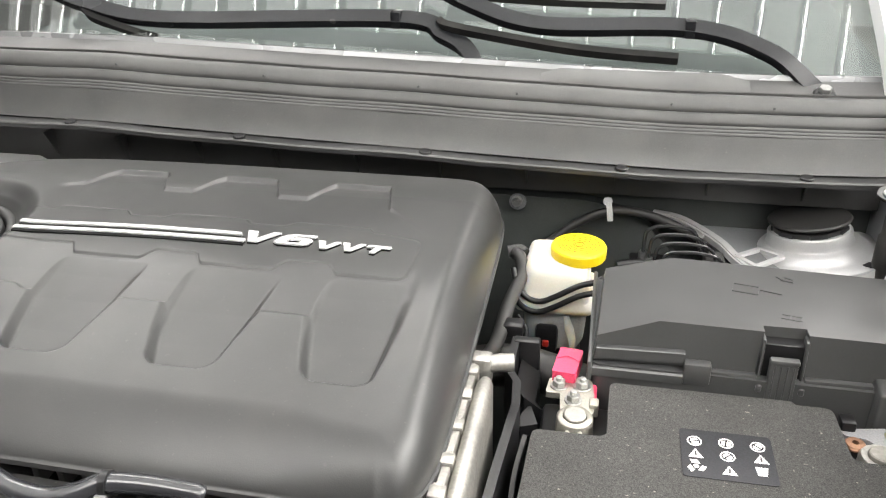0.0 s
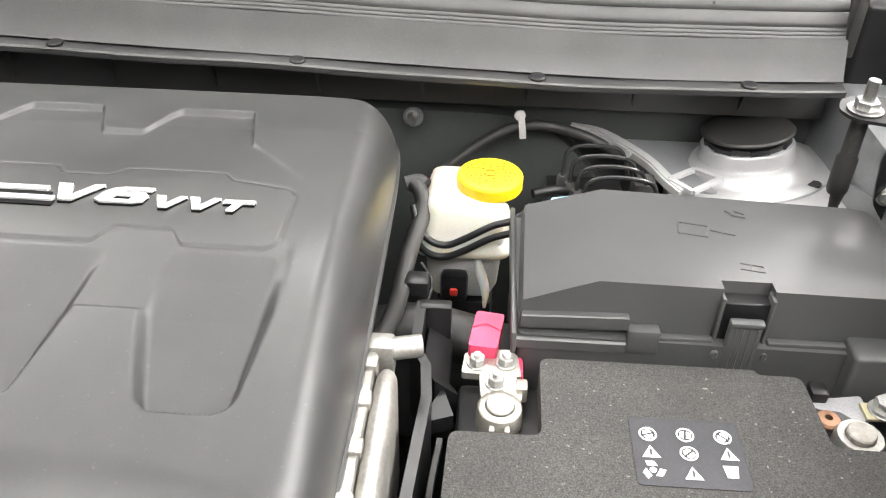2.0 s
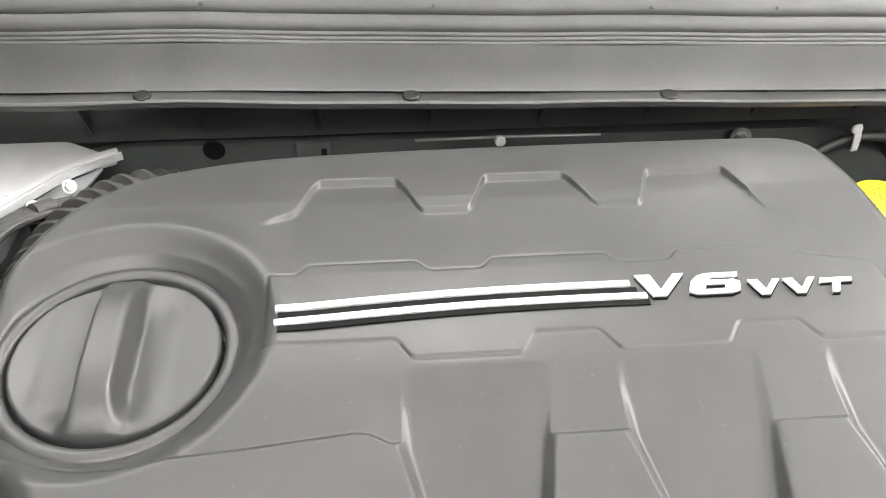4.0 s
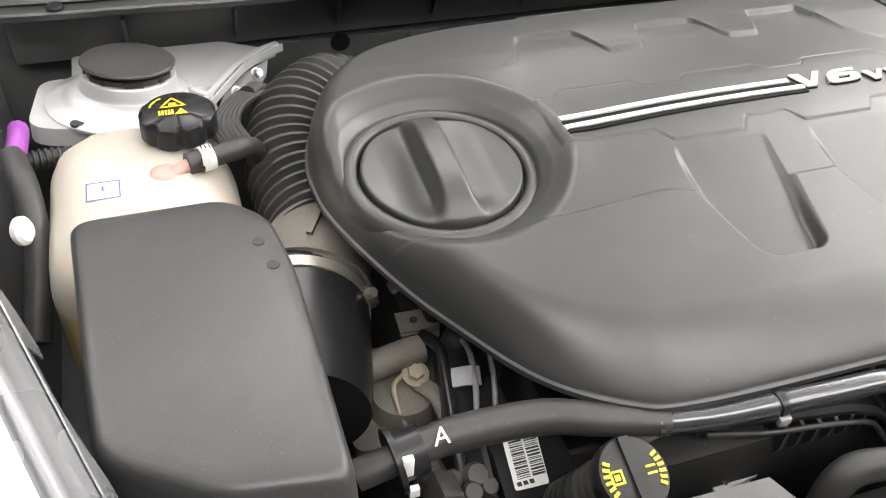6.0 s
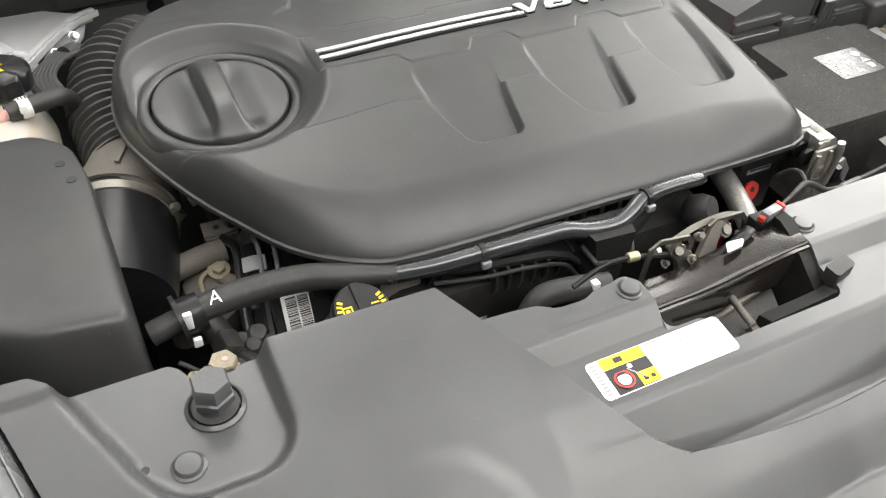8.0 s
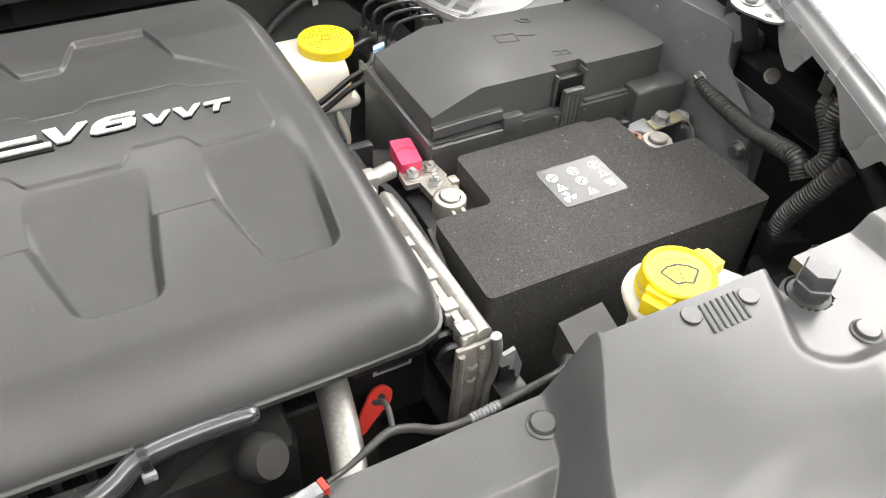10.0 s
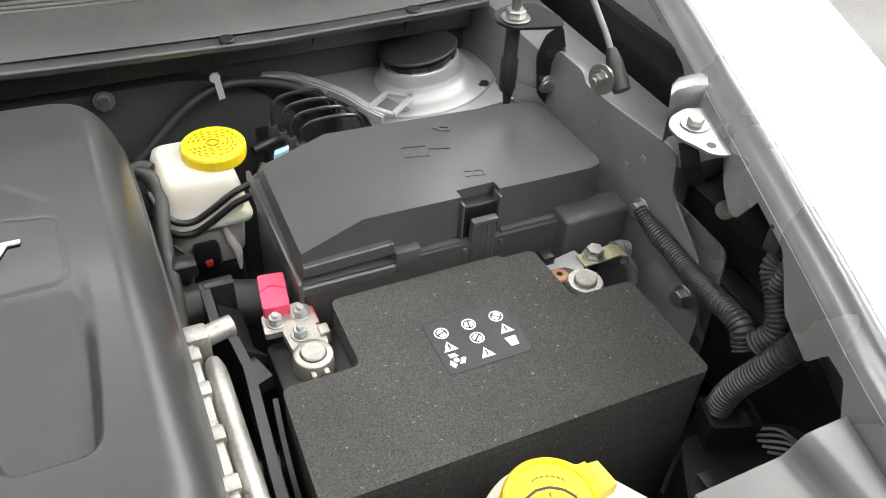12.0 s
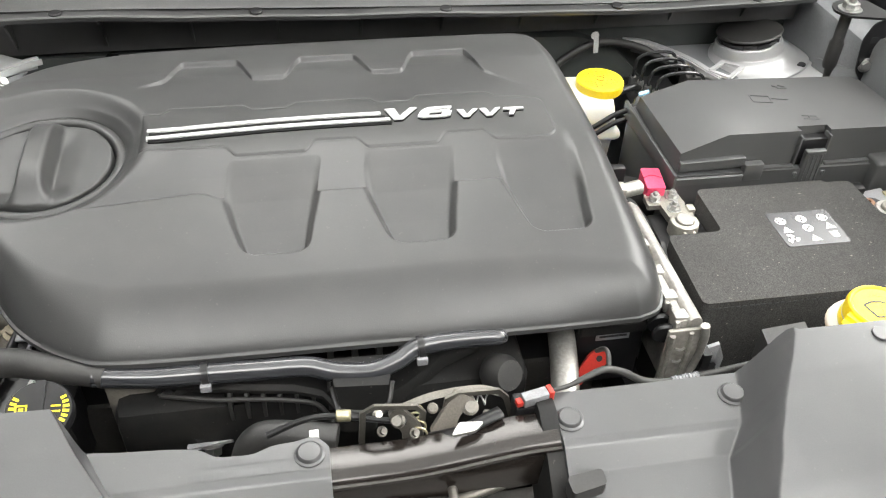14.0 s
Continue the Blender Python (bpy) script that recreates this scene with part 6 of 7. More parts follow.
part("clip", box(0.585, 0.612, 0.09, 0.105, 0.845, 0.853, 0.001), M_BLACK, lamp_back)
lamp_back2 = thing("headlamp_back", (-0.6, 0.06, 0.7), "dark grey headlamp housing behind the closeout panel", "headlamp housing")
part("housing", prism(rounded([(-0.55, 0.03), (-0.6, 0.08), (-0.7, 0.12), (-0.72, -0.05), (-0.56, -0.05)], 0.02), 0.7, 0.845, 0.01), M_BLACK, lamp_back2)


def bump_stop(x, y):
    ob = thing("bump_stop", (x, y, 0.98), "grey rubber hood bump stop in a round hole", "bump stop", "bump stops")
    part("stem", disc((x, y, 0.955), 0.0125, 0.045, seg=24, bevel=0.002), M_BUMP, ob)
    part("head", join(hexagon((x, y, 0.9985), 0.015, 0.008, turn=0.5), hexagon((x, y, 1.0065), 0.014, 0.013, turn=0.5)), M_BUMP, ob)
    part("collar", lathe([(0.012, 0.984), (0.016, 0.984), (0.0165, 0.992), (0.012, 0.993)], (x, y, 0), seg=24), M_RUBBER, ob)
    part("hole_lip", lathe([(0.0172, 0.978), (0.021, 0.978), (0.021, 0.9905), (0.0185, 0.9925), (0.0172, 0.989)], (x, y, 0), seg=32), M_PANEL, ob)
    part("clip", tube([(x - 0.016, y - 0.004, 0.986), (x - 0.008, y - 0.014, 0.982), (x + 0.006, y - 0.0155, 0.982), (x + 0.015, y - 0.006, 0.985)], 0.0013, 6, 4), M_STEEL, ob)
    return ob


bump_stop(-0.464, -0.006)
bump_stop(0.465, -0.004)

# ---- marks on the closeout panel ----
def panel_at(x, y):
    return float(panel_z(np.array([x]), np.array([y]))[0])


def flat_on_panel(x0, x1, y0, y1, lift):
    """A thin plate that follows the panel."""
    X, Y = np.meshgrid(np.linspace(x0, x1, 8), np.linspace(y0, y1, 8), indexing="ij")
    return sheet(X, Y, panel_z(X, Y) + lift)


emission = thing("service_label", (-0.11, -0.07, 0.94), "white and yellow service label on the closeout panel", "label")
lx0, lx1, ly0, ly1 = -0.181, -0.0435, -0.0875, -0.0505
X, Y = np.meshgrid(np.concatenate([np.linspace(lx0, lx0 + 0.005, 7), np.linspace(lx0 + 0.012, lx1 - 0.012, 8), np.linspace(lx1 - 0.005, lx1, 7)]), np.linspace(0, 1, 10), indexing="ij")
inset = 0.005 - np.sqrt(np.maximum(0.005 ** 2 - np.maximum(0.005 - np.minimum(X - lx0, lx1 - X), 0) ** 2, 0))
Y = ly0 + inset + (ly1 - ly0 - 2 * inset) * Y
part("paper", sheet(X, Y, panel_z(X, Y) + 0.0006), M_PAPER, emission)
part("yellow_band", flat_on_panel(lx0 + 0.013, lx0 + 0.055, ly1 - 0.0115, ly1 - 0.0008, 0.001), M_LABEL_YELLOW, emission)
part("black_field", flat_on_panel(lx0 + 0.013, lx0 + 0.055, ly0 + 0.001, ly1 - 0.0118, 0.001), M_INK, emission)
part("yellow_field", flat_on_panel(lx0 + 0.037, lx0 + 0.0545, ly0 + 0.0015, ly0 + 0.014, 0.0013), M_LABEL_YELLOW, emission)
part("red_ring", lathe([(0.0072, 0), (0.009, 0), (0.009, 0.0003), (0.0072, 0.0003)], (lx0 + 0.025, ly0 + 0.0125, panel_at(lx0 + 0.025, ly0 + 0.0125) + 0.0014), seg=24), M_LABEL_RED, emission)
part("white_symbol", disc((lx0 + 0.025, ly0 + 0.0125, panel_at(lx0 + 0.025, ly0 + 0.0125) + 0.0011), 0.006, 0.0003, seg=12, bevel=0.0001), M_PAPER, emission)
part("white_symbol", turned(box(-0.009, 0.009, -0.0007, 0.0007, 0, 0.0003), Matrix.Translation((lx0 + 0.038, ly0 + 0.014, panel_at(lx0 + 0.038, ly0 + 0.014) + 0.0013)) @ Matrix.Rotation(-0.9, 4, "Z")), M_GREY_INK, emission)
part("white_symbol", disc((lx0 + 0.036, ly0 + 0.022, panel_at(lx0 + 0.036, ly0 + 0.022) + 0.0012), 0.0025, 0.0003, seg=8, bevel=0.0001), M_PAPER, emission)
part("print_bar", flat_on_panel(lx0 + 0.026, lx0 + 0.034, ly1 - 0.0085, ly1 - 0.0035, 0.0013), M_INK, emission)
for k in range(2):
    part("print_bar", flat_on_panel(lx0 + 0.0405 + 0.007 * k, lx0 + 0.0445 + 0.007 * k, ly0 + 0.005, ly0 + 0.0085, 0.0017), M_INK, emission)
for k in range(9):
    part("print_bar", flat_on_panel(lx0 + 0.0035, lx0 + 0.0085, ly0 + 0.004 + 0.0035 * k, ly0 + 0.0058 + 0.0035 * k, 0.0009), M_GREY_INK, emission)
for x, y, w in ((0.060, 0.034, 0.018), (0.09, 0.026, 0.012), (0.066, 0.008, 0.01)):
    part("print_bar", flat_on_panel(lx0 + x, lx0 + x + w, ly0 + y, ly0 + y + 0.0012, 0.0009), M_GREY_INK, emission)
panel_text = thing("moulded_text", (-0.15, 0.0, 0.955), "two lines of raised lettering moulded in the panel", "lettering")
for row, (y, n, x0) in enumerate(((0.003, 9, -0.188), (-0.008, 11, -0.196))):
    x = x0
    for k in range(n):
        w = (0.006, 0.0095, 0.0045, 0.0115, 0.007)[(k * 3 + row) % 5]
        part("text_bar", flat_on_panel(x, min(x + w, -0.112), y - 0.011, y - 0.0055, 0.0006), M_PANEL, panel_text)
        x += w + 0.002
        if x > -0.116:
            break
vent = thing("panel_vent_mark", (0.39, 0.0, 1.0), "moulded ribs between two round pads on the panel", "moulding")
for x, y in ((0.3563, 0.008), (0.4066, 0.0052)):
    part("round_pad", disc((x, y, panel_at(x, y) - 0.0005), 0.0078, 0.0022, seg=24, bevel=0.0005), M_PANEL, vent)
for k in range(7):
    x = 0.3672 + 0.0053 * k
    part("rib", tube([(x, 0.0128, panel_at(x, 0.0128)), (x - 0.0042, -0.0105, panel_at(x - 0.0042, -0.0105))], 0.0013, 8, 2), M_PANEL, vent)
# symbol on the washer cap
wc = thing("washer_cap_symbol", (0.412, 0.0735, 0.965), "black windscreen symbol printed on the yellow cap", "symbol")
arc = [(-0.02, 0.001), (-0.011, 0.008), (0.0, 0.0105), (0.011, 0.008), (0.02, 0.001), (0.0085, -0.0165), (0.0, -0.0145), (-0.0085, -0.0165)]
mark = Matrix.Translation((0.417, 0.0755, 0.0028)) @ Matrix.Rotation(radians(-20), 4, "Z") @ Matrix.Scale(0.8, 4)
ring = [mark @ Vector((x, y, 0)) + Vector((0, 0, 0.9595)) for x, y in arc]
part("outline", join(*[strip([a, b], 0.0019, 0.0004, straight=True) for a, b in zip(ring, ring[1:] + ring[:1])]), M_INK, wc, smooth=False)
part("spray", join(*[strip([mark @ Vector((0.0, y, 0)) + Vector((0, 0, 0.9595)), mark @ Vector((-0.0005, y + 0.004, 0)) + Vector((0, 0, 0.9595))], 0.0015, 0.0004, straight=True) for y in (-0.011, -0.0045, 0.002)]), M_OLIVE, wc, smooth=False)
for k in range(7):
    a = (k - 3) * 0.34
    part("drop", turned(box(-0.0017, 0.0017, -0.0008, 0.0008, 0, 0.0004), Matrix.Translation((0, 0, 0.9593)) @ mark @ Matrix.Translation((0.014 * math.sin(a), 0.0135 + 0.007 * math.cos(a), 0)) @ Matrix.Rotation(-a, 4, "Z")), M_OLIVE, wc, smooth=False)

# ---- front of the engine ----
pipe = thing("coolant_pipe", (-0.2, 0.11, 0.92), "long black and glossy slate pipe along the engine's front", "pipe")
part("rubber_hose", tube([(-0.49, 0.142, 0.92), (-0.467, 0.143, 0.925), (-0.423, 0.148, 0.93), (-0.36, 0.143, 0.933), (-0.32, 0.128, 0.935), (-0.275, 0.112, 0.935)], [0.011, 0.011, 0.0128, 0.0128, 0.012, 0.0092], 18), M_RUBBER, pipe)
part("conduit", tube([(-0.285, 0.114, 0.935), (-0.24, 0.108, 0.934), (-0.19, 0.104, 0.936), (-0.14, 0.101, 0.937), (-0.105, 0.099, 0.937), (-0.08, 0.092, 0.934), (-0.05, 0.09, 0.933), (-0.028, 0.095, 0.937), (-0.008, 0.103, 0.943), (0.025, 0.106, 0.944), (0.062, 0.106, 0.943), (0.07, 0.108, 0.94)], [0.009, 0.0092, 0.0092, 0.0092, 0.0092, 0.009, 0.0088, 0.0086, 0.0084, 0.008, 0.0076, 0.006], 18), M_SLATE, pipe, "glossy slate conduit")
for x, y, z in ((-0.192, 0.104, 0.936), (-0.006, 0.103, 0.943)):
    part("tie_band", lathe([(0.0085, -0.003), (0.0103, -0.003), (0.0103, 0.003), (0.0085, 0.003)], (x, y, z), (1, 0.05, 0.05), 24), M_BLACK, pipe)
    part("tie_head", box(x - 0.005, x + 0.005, y - 0.0135, y - 0.0085, z - 0.01, z - 0.002, 0.0015), M_SMOKE, pipe)
part("coupling", lathe([(0.0145, -0.014), (0.0175, -0.014), (0.0175, 0.006), (0.0145, 0.006)], (-0.45, 0.145, 0.927), (1, 0.1, 0.1), 24), M_BLACK, pipe)
part("coupling_flange", lathe([(0.013, -0.004), (0.0235, -0.004), (0.0235, 0.0), (0.013, 0.0)], (-0.462, 0.143, 0.925), (1, 0.1, 0.1), 24), M_BLACK, pipe)
part("clip_tab", box(-0.4625, -0.455, 0.126, 0.131, 0.928, 0.946, 0.001), M_PAPER, pipe, "white plastic lock tab")
part("clip_tab", box(-0.459, -0.4515, 0.122, 0.127, 0.908, 0.917, 0.001), M_PAPER, pipe)
bm = lettering("A", 0.017, 0.0003, 0.1, 0.0)
part("paint_mark", turned(bm, Matrix.Translation((-0.4325, 0.1405, 0.9425)) @ Matrix.Rotation(radians(32), 4, "X")), M_WHITE_PAINT, pipe, "white painted letter")

manifold = thing("intake_manifold", (-0.1, 0.12, 0.85), "black ribbed plastic manifold below the engine cover", "manifold")
part("flange", loft([[(x, y, z), (x, y + 0.004, z + 0.004), (x, 0.15, z + 0.006), (x, 0.15, z - 0.006), (x, y, z - 0.004)] for x, y, z in ((-0.235, 0.118, 0.912), (-0.2, 0.108, 0.912), (-0.15, 0.1, 0.912), (-0.12, 0.097, 0.91), (-0.095, 0.094, 0.902), (-0.086, 0.085, 0.896))]), M_MATT, manifold)
part("tray", loft([[(-0.08, 0.07, 0.908), (-0.042, 0.069, 0.906), (-0.036, 0.105, 0.908), (-0.084, 0.105, 0.91)], [(-0.084, 0.074, 0.936), (-0.038, 0.072, 0.934), (-0.03, 0.105, 0.936), (-0.088, 0.105, 0.938)]]), M_MATT, manifold)
part("tray_lip", tube([(-0.086, 0.09, 0.917), (-0.083, 0.073, 0.912), (-0.078, 0.068, 0.909), (-0.047, 0.066, 0.906), (-0.039, 0.07, 0.912), (-0.034, 0.086, 0.922)], 0.0028, 8), M_RUBBER, manifold)
part("tray_step", bevelled(prism(rounded([(-0.082, 0.066), (-0.05, 0.064), (-0.044, 0.1), (-0.086, 0.1)], 0.006), 0.884, 0.897), 0.003, 2), M_MATT, manifold)
part("lower_edge", tube([(-0.236, 0.112, 0.905), (-0.19, 0.1, 0.906), (-0.15, 0.094, 0.907), (-0.12, 0.091, 0.904), (-0.1, 0.09, 0.896), (-0.09, 0.084, 0.884), (-0.082, 0.074, 0.877)], 0.0022, 8), M_RUBBER, manifold)
part("sweep", loft([[(x, y, z), (x, y + 0.004, z + 0.008), (x, 0.14, z + 0.012), (x, 0.14, z - 0.012), (x, y, z - 0.008)] for x, y, z in ((-0.05, 0.085, 0.885), (-0.02, 0.1, 0.886), (0.0, 0.106, 0.898), (0.018, 0.11, 0.914), (0.05, 0.115, 0.926))]), M_MATT, manifold, sharp=60)
part("side_panel", bevelled(box(-0.004, 0.03, 0.125, 0.14, 0.82, 0.905), 0.003, 1), M_MATT, manifold)
part("round_port", lathe([(0.0, 0.0), (0.012, 0.0), (0.017, 0.006), (0.018, 0.02), (0.014, 0.03), (0.0, 0.03)], (0.06, 0.105, 0.9), (0.4, -0.7, 0.5), 20), M_RUBBER, manifold)
for k in range(7):
    x = -0.176 + 0.0145 * k
    part("rib", loft([[(x - 0.0016, y, z0), (x + 0.0016, y, z0), (x + 0.0016, y, z1), (x - 0.0016, y, z1)] for y, z0, z1 in ((0.096, 0.885, 0.905), (0.101, 0.872, 0.907), (0.13, 0.868, 0.907))]), M_RUBBER, manifold)
part("rib_wall", loft([[(x, 0.112, 0.9), (x, 0.12, 0.9), (x, 0.12, z), (x, 0.112, z)] for x, z in ((-0.182, 0.868), (-0.17, 0.876), (-0.13, 0.878), (-0.088, 0.878))]), M_MATT, manifold)
for k in range(7):
    x = -0.085 + 0.022 * k
    part("rib", box(x - 0.003, x + 0.003, 0.122, 0.14, 0.91, 0.948, 0.001), M_RUBBER, manifold)
part("plenum", box(-0.28, 0.1, 0.1, 0.2, 0.78, 0.895, 0.015), M_MATT, manifold)
part("guard", bevelled(box(-0.286, -0.242, 0.126, 0.14, 0.76, 0.91), 0.004, 2), M_BROWN, manifold, "dusty brown guard")
part("guard", bevelled(box(-0.238, -0.205, 0.13, 0.144, 0.76, 0.905), 0.004, 2), M_BROWN, manifold)
part("strut", strip([(-0.222, 0.124, 0.9), (-0.212, 0.116, 0.87), (-0.204, 0.106, 0.848)], 0.012, 0.006, (0.5, -0.8, 0.2)), M_MATT, manifold)

stud = thing("bracket_stud", (-0.197, 0.085, 0.84), "black bracket with a bright stud nut", "bracket")
part("arm", strip([(-0.232, 0.125, 0.9), (-0.214, 0.112, 0.868), (-0.203, 0.104, 0.852)], 0.02, 0.004, (0.4, -0.8, 0.3)), M_BLACK, stud)
part("plate", prism(rounded([(-0.222, 0.094), (-0.178, 0.1), (-0.176, 0.114), (-0.218, 0.11)], 0.004), 0.844, 0.848, 0.001), M_GREY_INK, stud)
bolt((-0.199, 0.1, 0.845), (0, -0.5, -1), parent=stud, r=0.0085, h=0.009, washer=0.011)
part("tip", disc((-0.199, 0.092, 0.823), 0.004, 0.02, (0, 0.4, 1), 12), M_STEEL, stud)

oil = thing("oil_filler_cap", (-0.31, 0.1, 0.86), "black oil filler cap with yellow lettering", "oil cap")
tilt = Matrix.Translation((-0.322, 0.082, 0.933)) @ Matrix.Rotation(radians(20), 4, "X") @ Matrix.Scale(0.93, 4) @ Matrix.Rotation(radians(6), 4, "Y")
part("neck", tube([(-0.343, 0.118, 0.84), (-0.337, 0.1, 0.885), (-0.324, 0.085, 0.926)], [0.021, 0.021, 0.021], 24, 6, ring=(0.001, 0.008)), M_RUBBER, oil)
head = part("cap", turned(lathe([(0.0, -0.008), (0.0265, -0.008), (0.028, -0.004), (0.028, 0.006), (0.0265, 0.0085), (0.0, 0.0095)], seg=48), tilt), M_BLACK, oil)
part("grip", turned(bevelled(prism([(-0.003, -0.026), (0.003, -0.026), (0.0042, 0.0265), (-0.0042, 0.0265)], 0.006, 0.0115), 0.0012, 2), tilt), M_BLACK, head)
for side in (-1, 1):
    for k in range(6):
        a = (k - 2.5) * 0.2
        part("cap_print", turned(box(-0.0026, 0.0026, -0.0012, 0.0012, 0.0092, 0.0098), tilt @ Matrix.Rotation(a, 4, "Z") @ Matrix.Translation((side * 0.022, 0, 0))), M_LABEL_YELLOW, head, smooth=False)
part("cap_print", turned(join(box(-0.0195, -0.0095, -0.005, -0.0035, 0.0094, 0.01), box(-0.0195, -0.0095, 0.0035, 0.005, 0.0094, 0.01), box(-0.0195, -0.018, -0.005, 0.005, 0.0094, 0.01), box(-0.011, -0.0095, -0.005, 0.005, 0.0094, 0.01), box(-0.0165, -0.0125, -0.002, 0.002, 0.0094, 0.01)), tilt), M_LABEL_YELLOW, head, smooth=False)
part("cap_print", turned(join(box(0.0095, 0.0175, -0.003, -0.0015, 0.0094, 0.01), box(0.0095, 0.0175, 0.002, 0.0035, 0.0094, 0.01)), tilt), M_LABEL_YELLOW, head, smooth=False)

module = thing("coil_module", (-0.355, 0.16, 0.8), "black module with a white barcode sticker", "module")
part("case", prism(rounded([(-0.385, 0.12), (-0.326, 0.12), (-0.319, 0.2), (-0.375, 0.205)], 0.004), 0.79, 0.869, 0.003), M_BLACK, module)
part("sticker", prism(rounded([(-0.3755, 0.129), (-0.349, 0.128), (-0.338, 0.187), (-0.3665, 0.187)], 0.002, 2), 0.8692, 0.8696), M_PAPER, module, "white barcode sticker", smooth=False)
random.seed(4)
for col in (0, 1):
    y = 0.137
    while y < 0.182:
        h = random.choice((0.0006, 0.0011, 0.0017))
        x = -0.3715 + 0.0122 * col + (y - 0.131) * 0.165
        part("barcode_bar", box(x, x + 0.0105, y, y + h, 0.8697, 0.8699), M_INK, module, smooth=False)
        y += h + random.choice((0.0007, 0.0012))
for k in range(3):
    part("barcode_bar", box(-0.3725 + 0.005 * k, -0.369 + 0.005 * k, 0.1315, 0.135, 0.8697, 0.8699), M_INK, module, smooth=False)
rail = thing("fuel_rail", (-0.39, 0.2, 0.82), "black plastic rail with a dusty side", "rail")
part("bar", loft([[(x - 0.014, y, 0.83), (x + 0.014, y, 0.83), (x + 0.012, y, 0.857), (x - 0.012, y, 0.857)] for x, y in ((-0.373, 0.285), (-0.39, 0.2), (-0.402, 0.13))]), M_BLACK, rail)
part("edge", strip([(-0.36, 0.285, 0.858), (-0.377, 0.2, 0.858), (-0.389, 0.13, 0.858)], 0.004, 0.003), M_DARK, rail)
part("clip_block", box(-0.385, -0.358, 0.235, 0.262, 0.85, 0.874, 0.003), M_BLACK, rail)
th = thing("thermostat_housing", (-0.42, 0.25, 0.78), "dirty brown metal housing with a bolted pipe", "housing")
part("body", lathe([(0.0, 0.77), (0.03, 0.77), (0.034, 0.81), (0.028, 0.832), (0.0, 0.84)], (-0.418, 0.27, 0), seg=24), M_BROWN, th)
part("stub", tube([(-0.45, 0.285, 0.85), (-0.42, 0.29, 0.852), (-0.395, 0.293, 0.852)], 0.013, 16, 4), M_BROWN, th)
bolt((-0.452, 0.285, 0.85), (-1, 0.0, 0.1), parent=th, r=0.009, h=0.008, washer=0.01, mat=M_DARK)
bolt((-0.407, 0.272, 0.846), (0, -0.3, 1), parent=th, r=0.0075, h=0.006, washer=0.012, mat=M_TAN)
part("wire_loop", tube([(-0.417, 0.275, 0.846), (-0.428, 0.265, 0.845), (-0.428, 0.25, 0.835), (-0.424, 0.24, 0.82)], 0.0024, 8), M_TAN, th)
part("bracket", strip([(-0.41, 0.318, 0.862), (-0.39, 0.317, 0.862), (-0.375, 0.318, 0.862)], 0.024, 0.003), M_BROWN, th)
part("bracket_face", strip([(-0.41, 0.305, 0.855), (-0.375, 0.305, 0.855)], 0.012, 0.003, (0, -1, 0)), M_BROWN, th)
part("bracket_hole", disc((-0.395, 0.318, 0.8632), 0.0035, 0.0008, seg=12, bevel=0.0002), M_INK, th)
part("lower_hose", tube([(-0.44, 0.2, 0.86), (-0.43, 0.17, 0.86), (-0.42, 0.13, 0.84)], 0.013, 14), M_RUBBER, th)
part("grimy_valve", lathe([(0.0, 0.0), (0.012, 0.0), (0.014, 0.01), (0.009, 0.016), (0.011, 0.026), (0.0, 0.03)], (-0.435, 0.118, 0.86), (0.2, -0.5, 1), 16), M_DARK, th)
part("side_pipe", tube([(-0.415, 0.325, 0.9), (-0.39, 0.33, 0.906), (-0.35, 0.335, 0.908)], 0.006, 12), M_SMOKE, th)
for x, y, z, r in ((-0.362, 0.285, 0.852, 0.019), (-0.335, 0.262, 0.85, 0.017)):
    part("coil_boot", lathe([(0.0, 0.0), (r, 0.0), (r * 1.02, 0.012), (r * 0.8, 0.024), (r * 0.4, 0.03), (0.0, 0.031)], (x, y, z), (0.1, -0.3, 1), 20), M_RUBBER, th)
part("cam_cover_edge", tube([(-0.392, 0.3, 0.862), (-0.386, 0.27, 0.872), (-0.392, 0.23, 0.87), (-0.402, 0.18, 0.866), (-0.41, 0.13, 0.86)], 0.0055, 10), M_BLACK, th)
for x, y, z, s in ((-0.43, 0.135, 0.885, 0.012), (-0.418, 0.12, 0.875, 0.009), (-0.437, 0.105, 0.87, 0.011), (-0.47, 0.1, 0.865, 0.01)):
    part("grimy_plug", turned(box(-s, s, -s * 0.8, s * 0.8, -s, s * 0.8, s * 0.25), Matrix.Translation((x, y, z)) @ Matrix.Rotation(x * 40, 4, "Z") @ Matrix.Rotation(0.5, 4, "X")), M_DARK, th)
part("thin_wire", tube([(-0.475, 0.12, 0.9), (-0.455, 0.11, 0.885), (-0.448, 0.125, 0.868), (-0.43, 0.15, 0.86)], 0.0022, 8), M_RUBBER, th)
part("rear_block", box(-0.385, -0.33, 0.31, 0.345, 0.85, 0.9, 0.006), M_BLACK, th)
part("cam_cover_wall", loft([[(x - 0.012, y, 0.8), (x + 0.012, y, 0.8), (x + 0.011, y, z), (x + 0.005, y, z + 0.004), (x - 0.008, y, z + 0.003), (x - 0.012, y, z - 0.004)] for x, y, z in ((-0.374, 0.262, 0.876), (-0.378, 0.24, 0.872), (-0.384, 0.215, 0.864), (-0.39, 0.19, 0.852))]), M_BLACK, th, sharp=50)
for d in (0.0, 0.016):
    part("cam_cover_rib", tube([(-0.368 + d, 0.268, 0.882), (-0.368 + d, 0.25, 0.884), (-0.372 + d, 0.225, 0.878), (-0.379 + d, 0.2, 0.866)], 0.0026, 8), M_SMOKE, th)
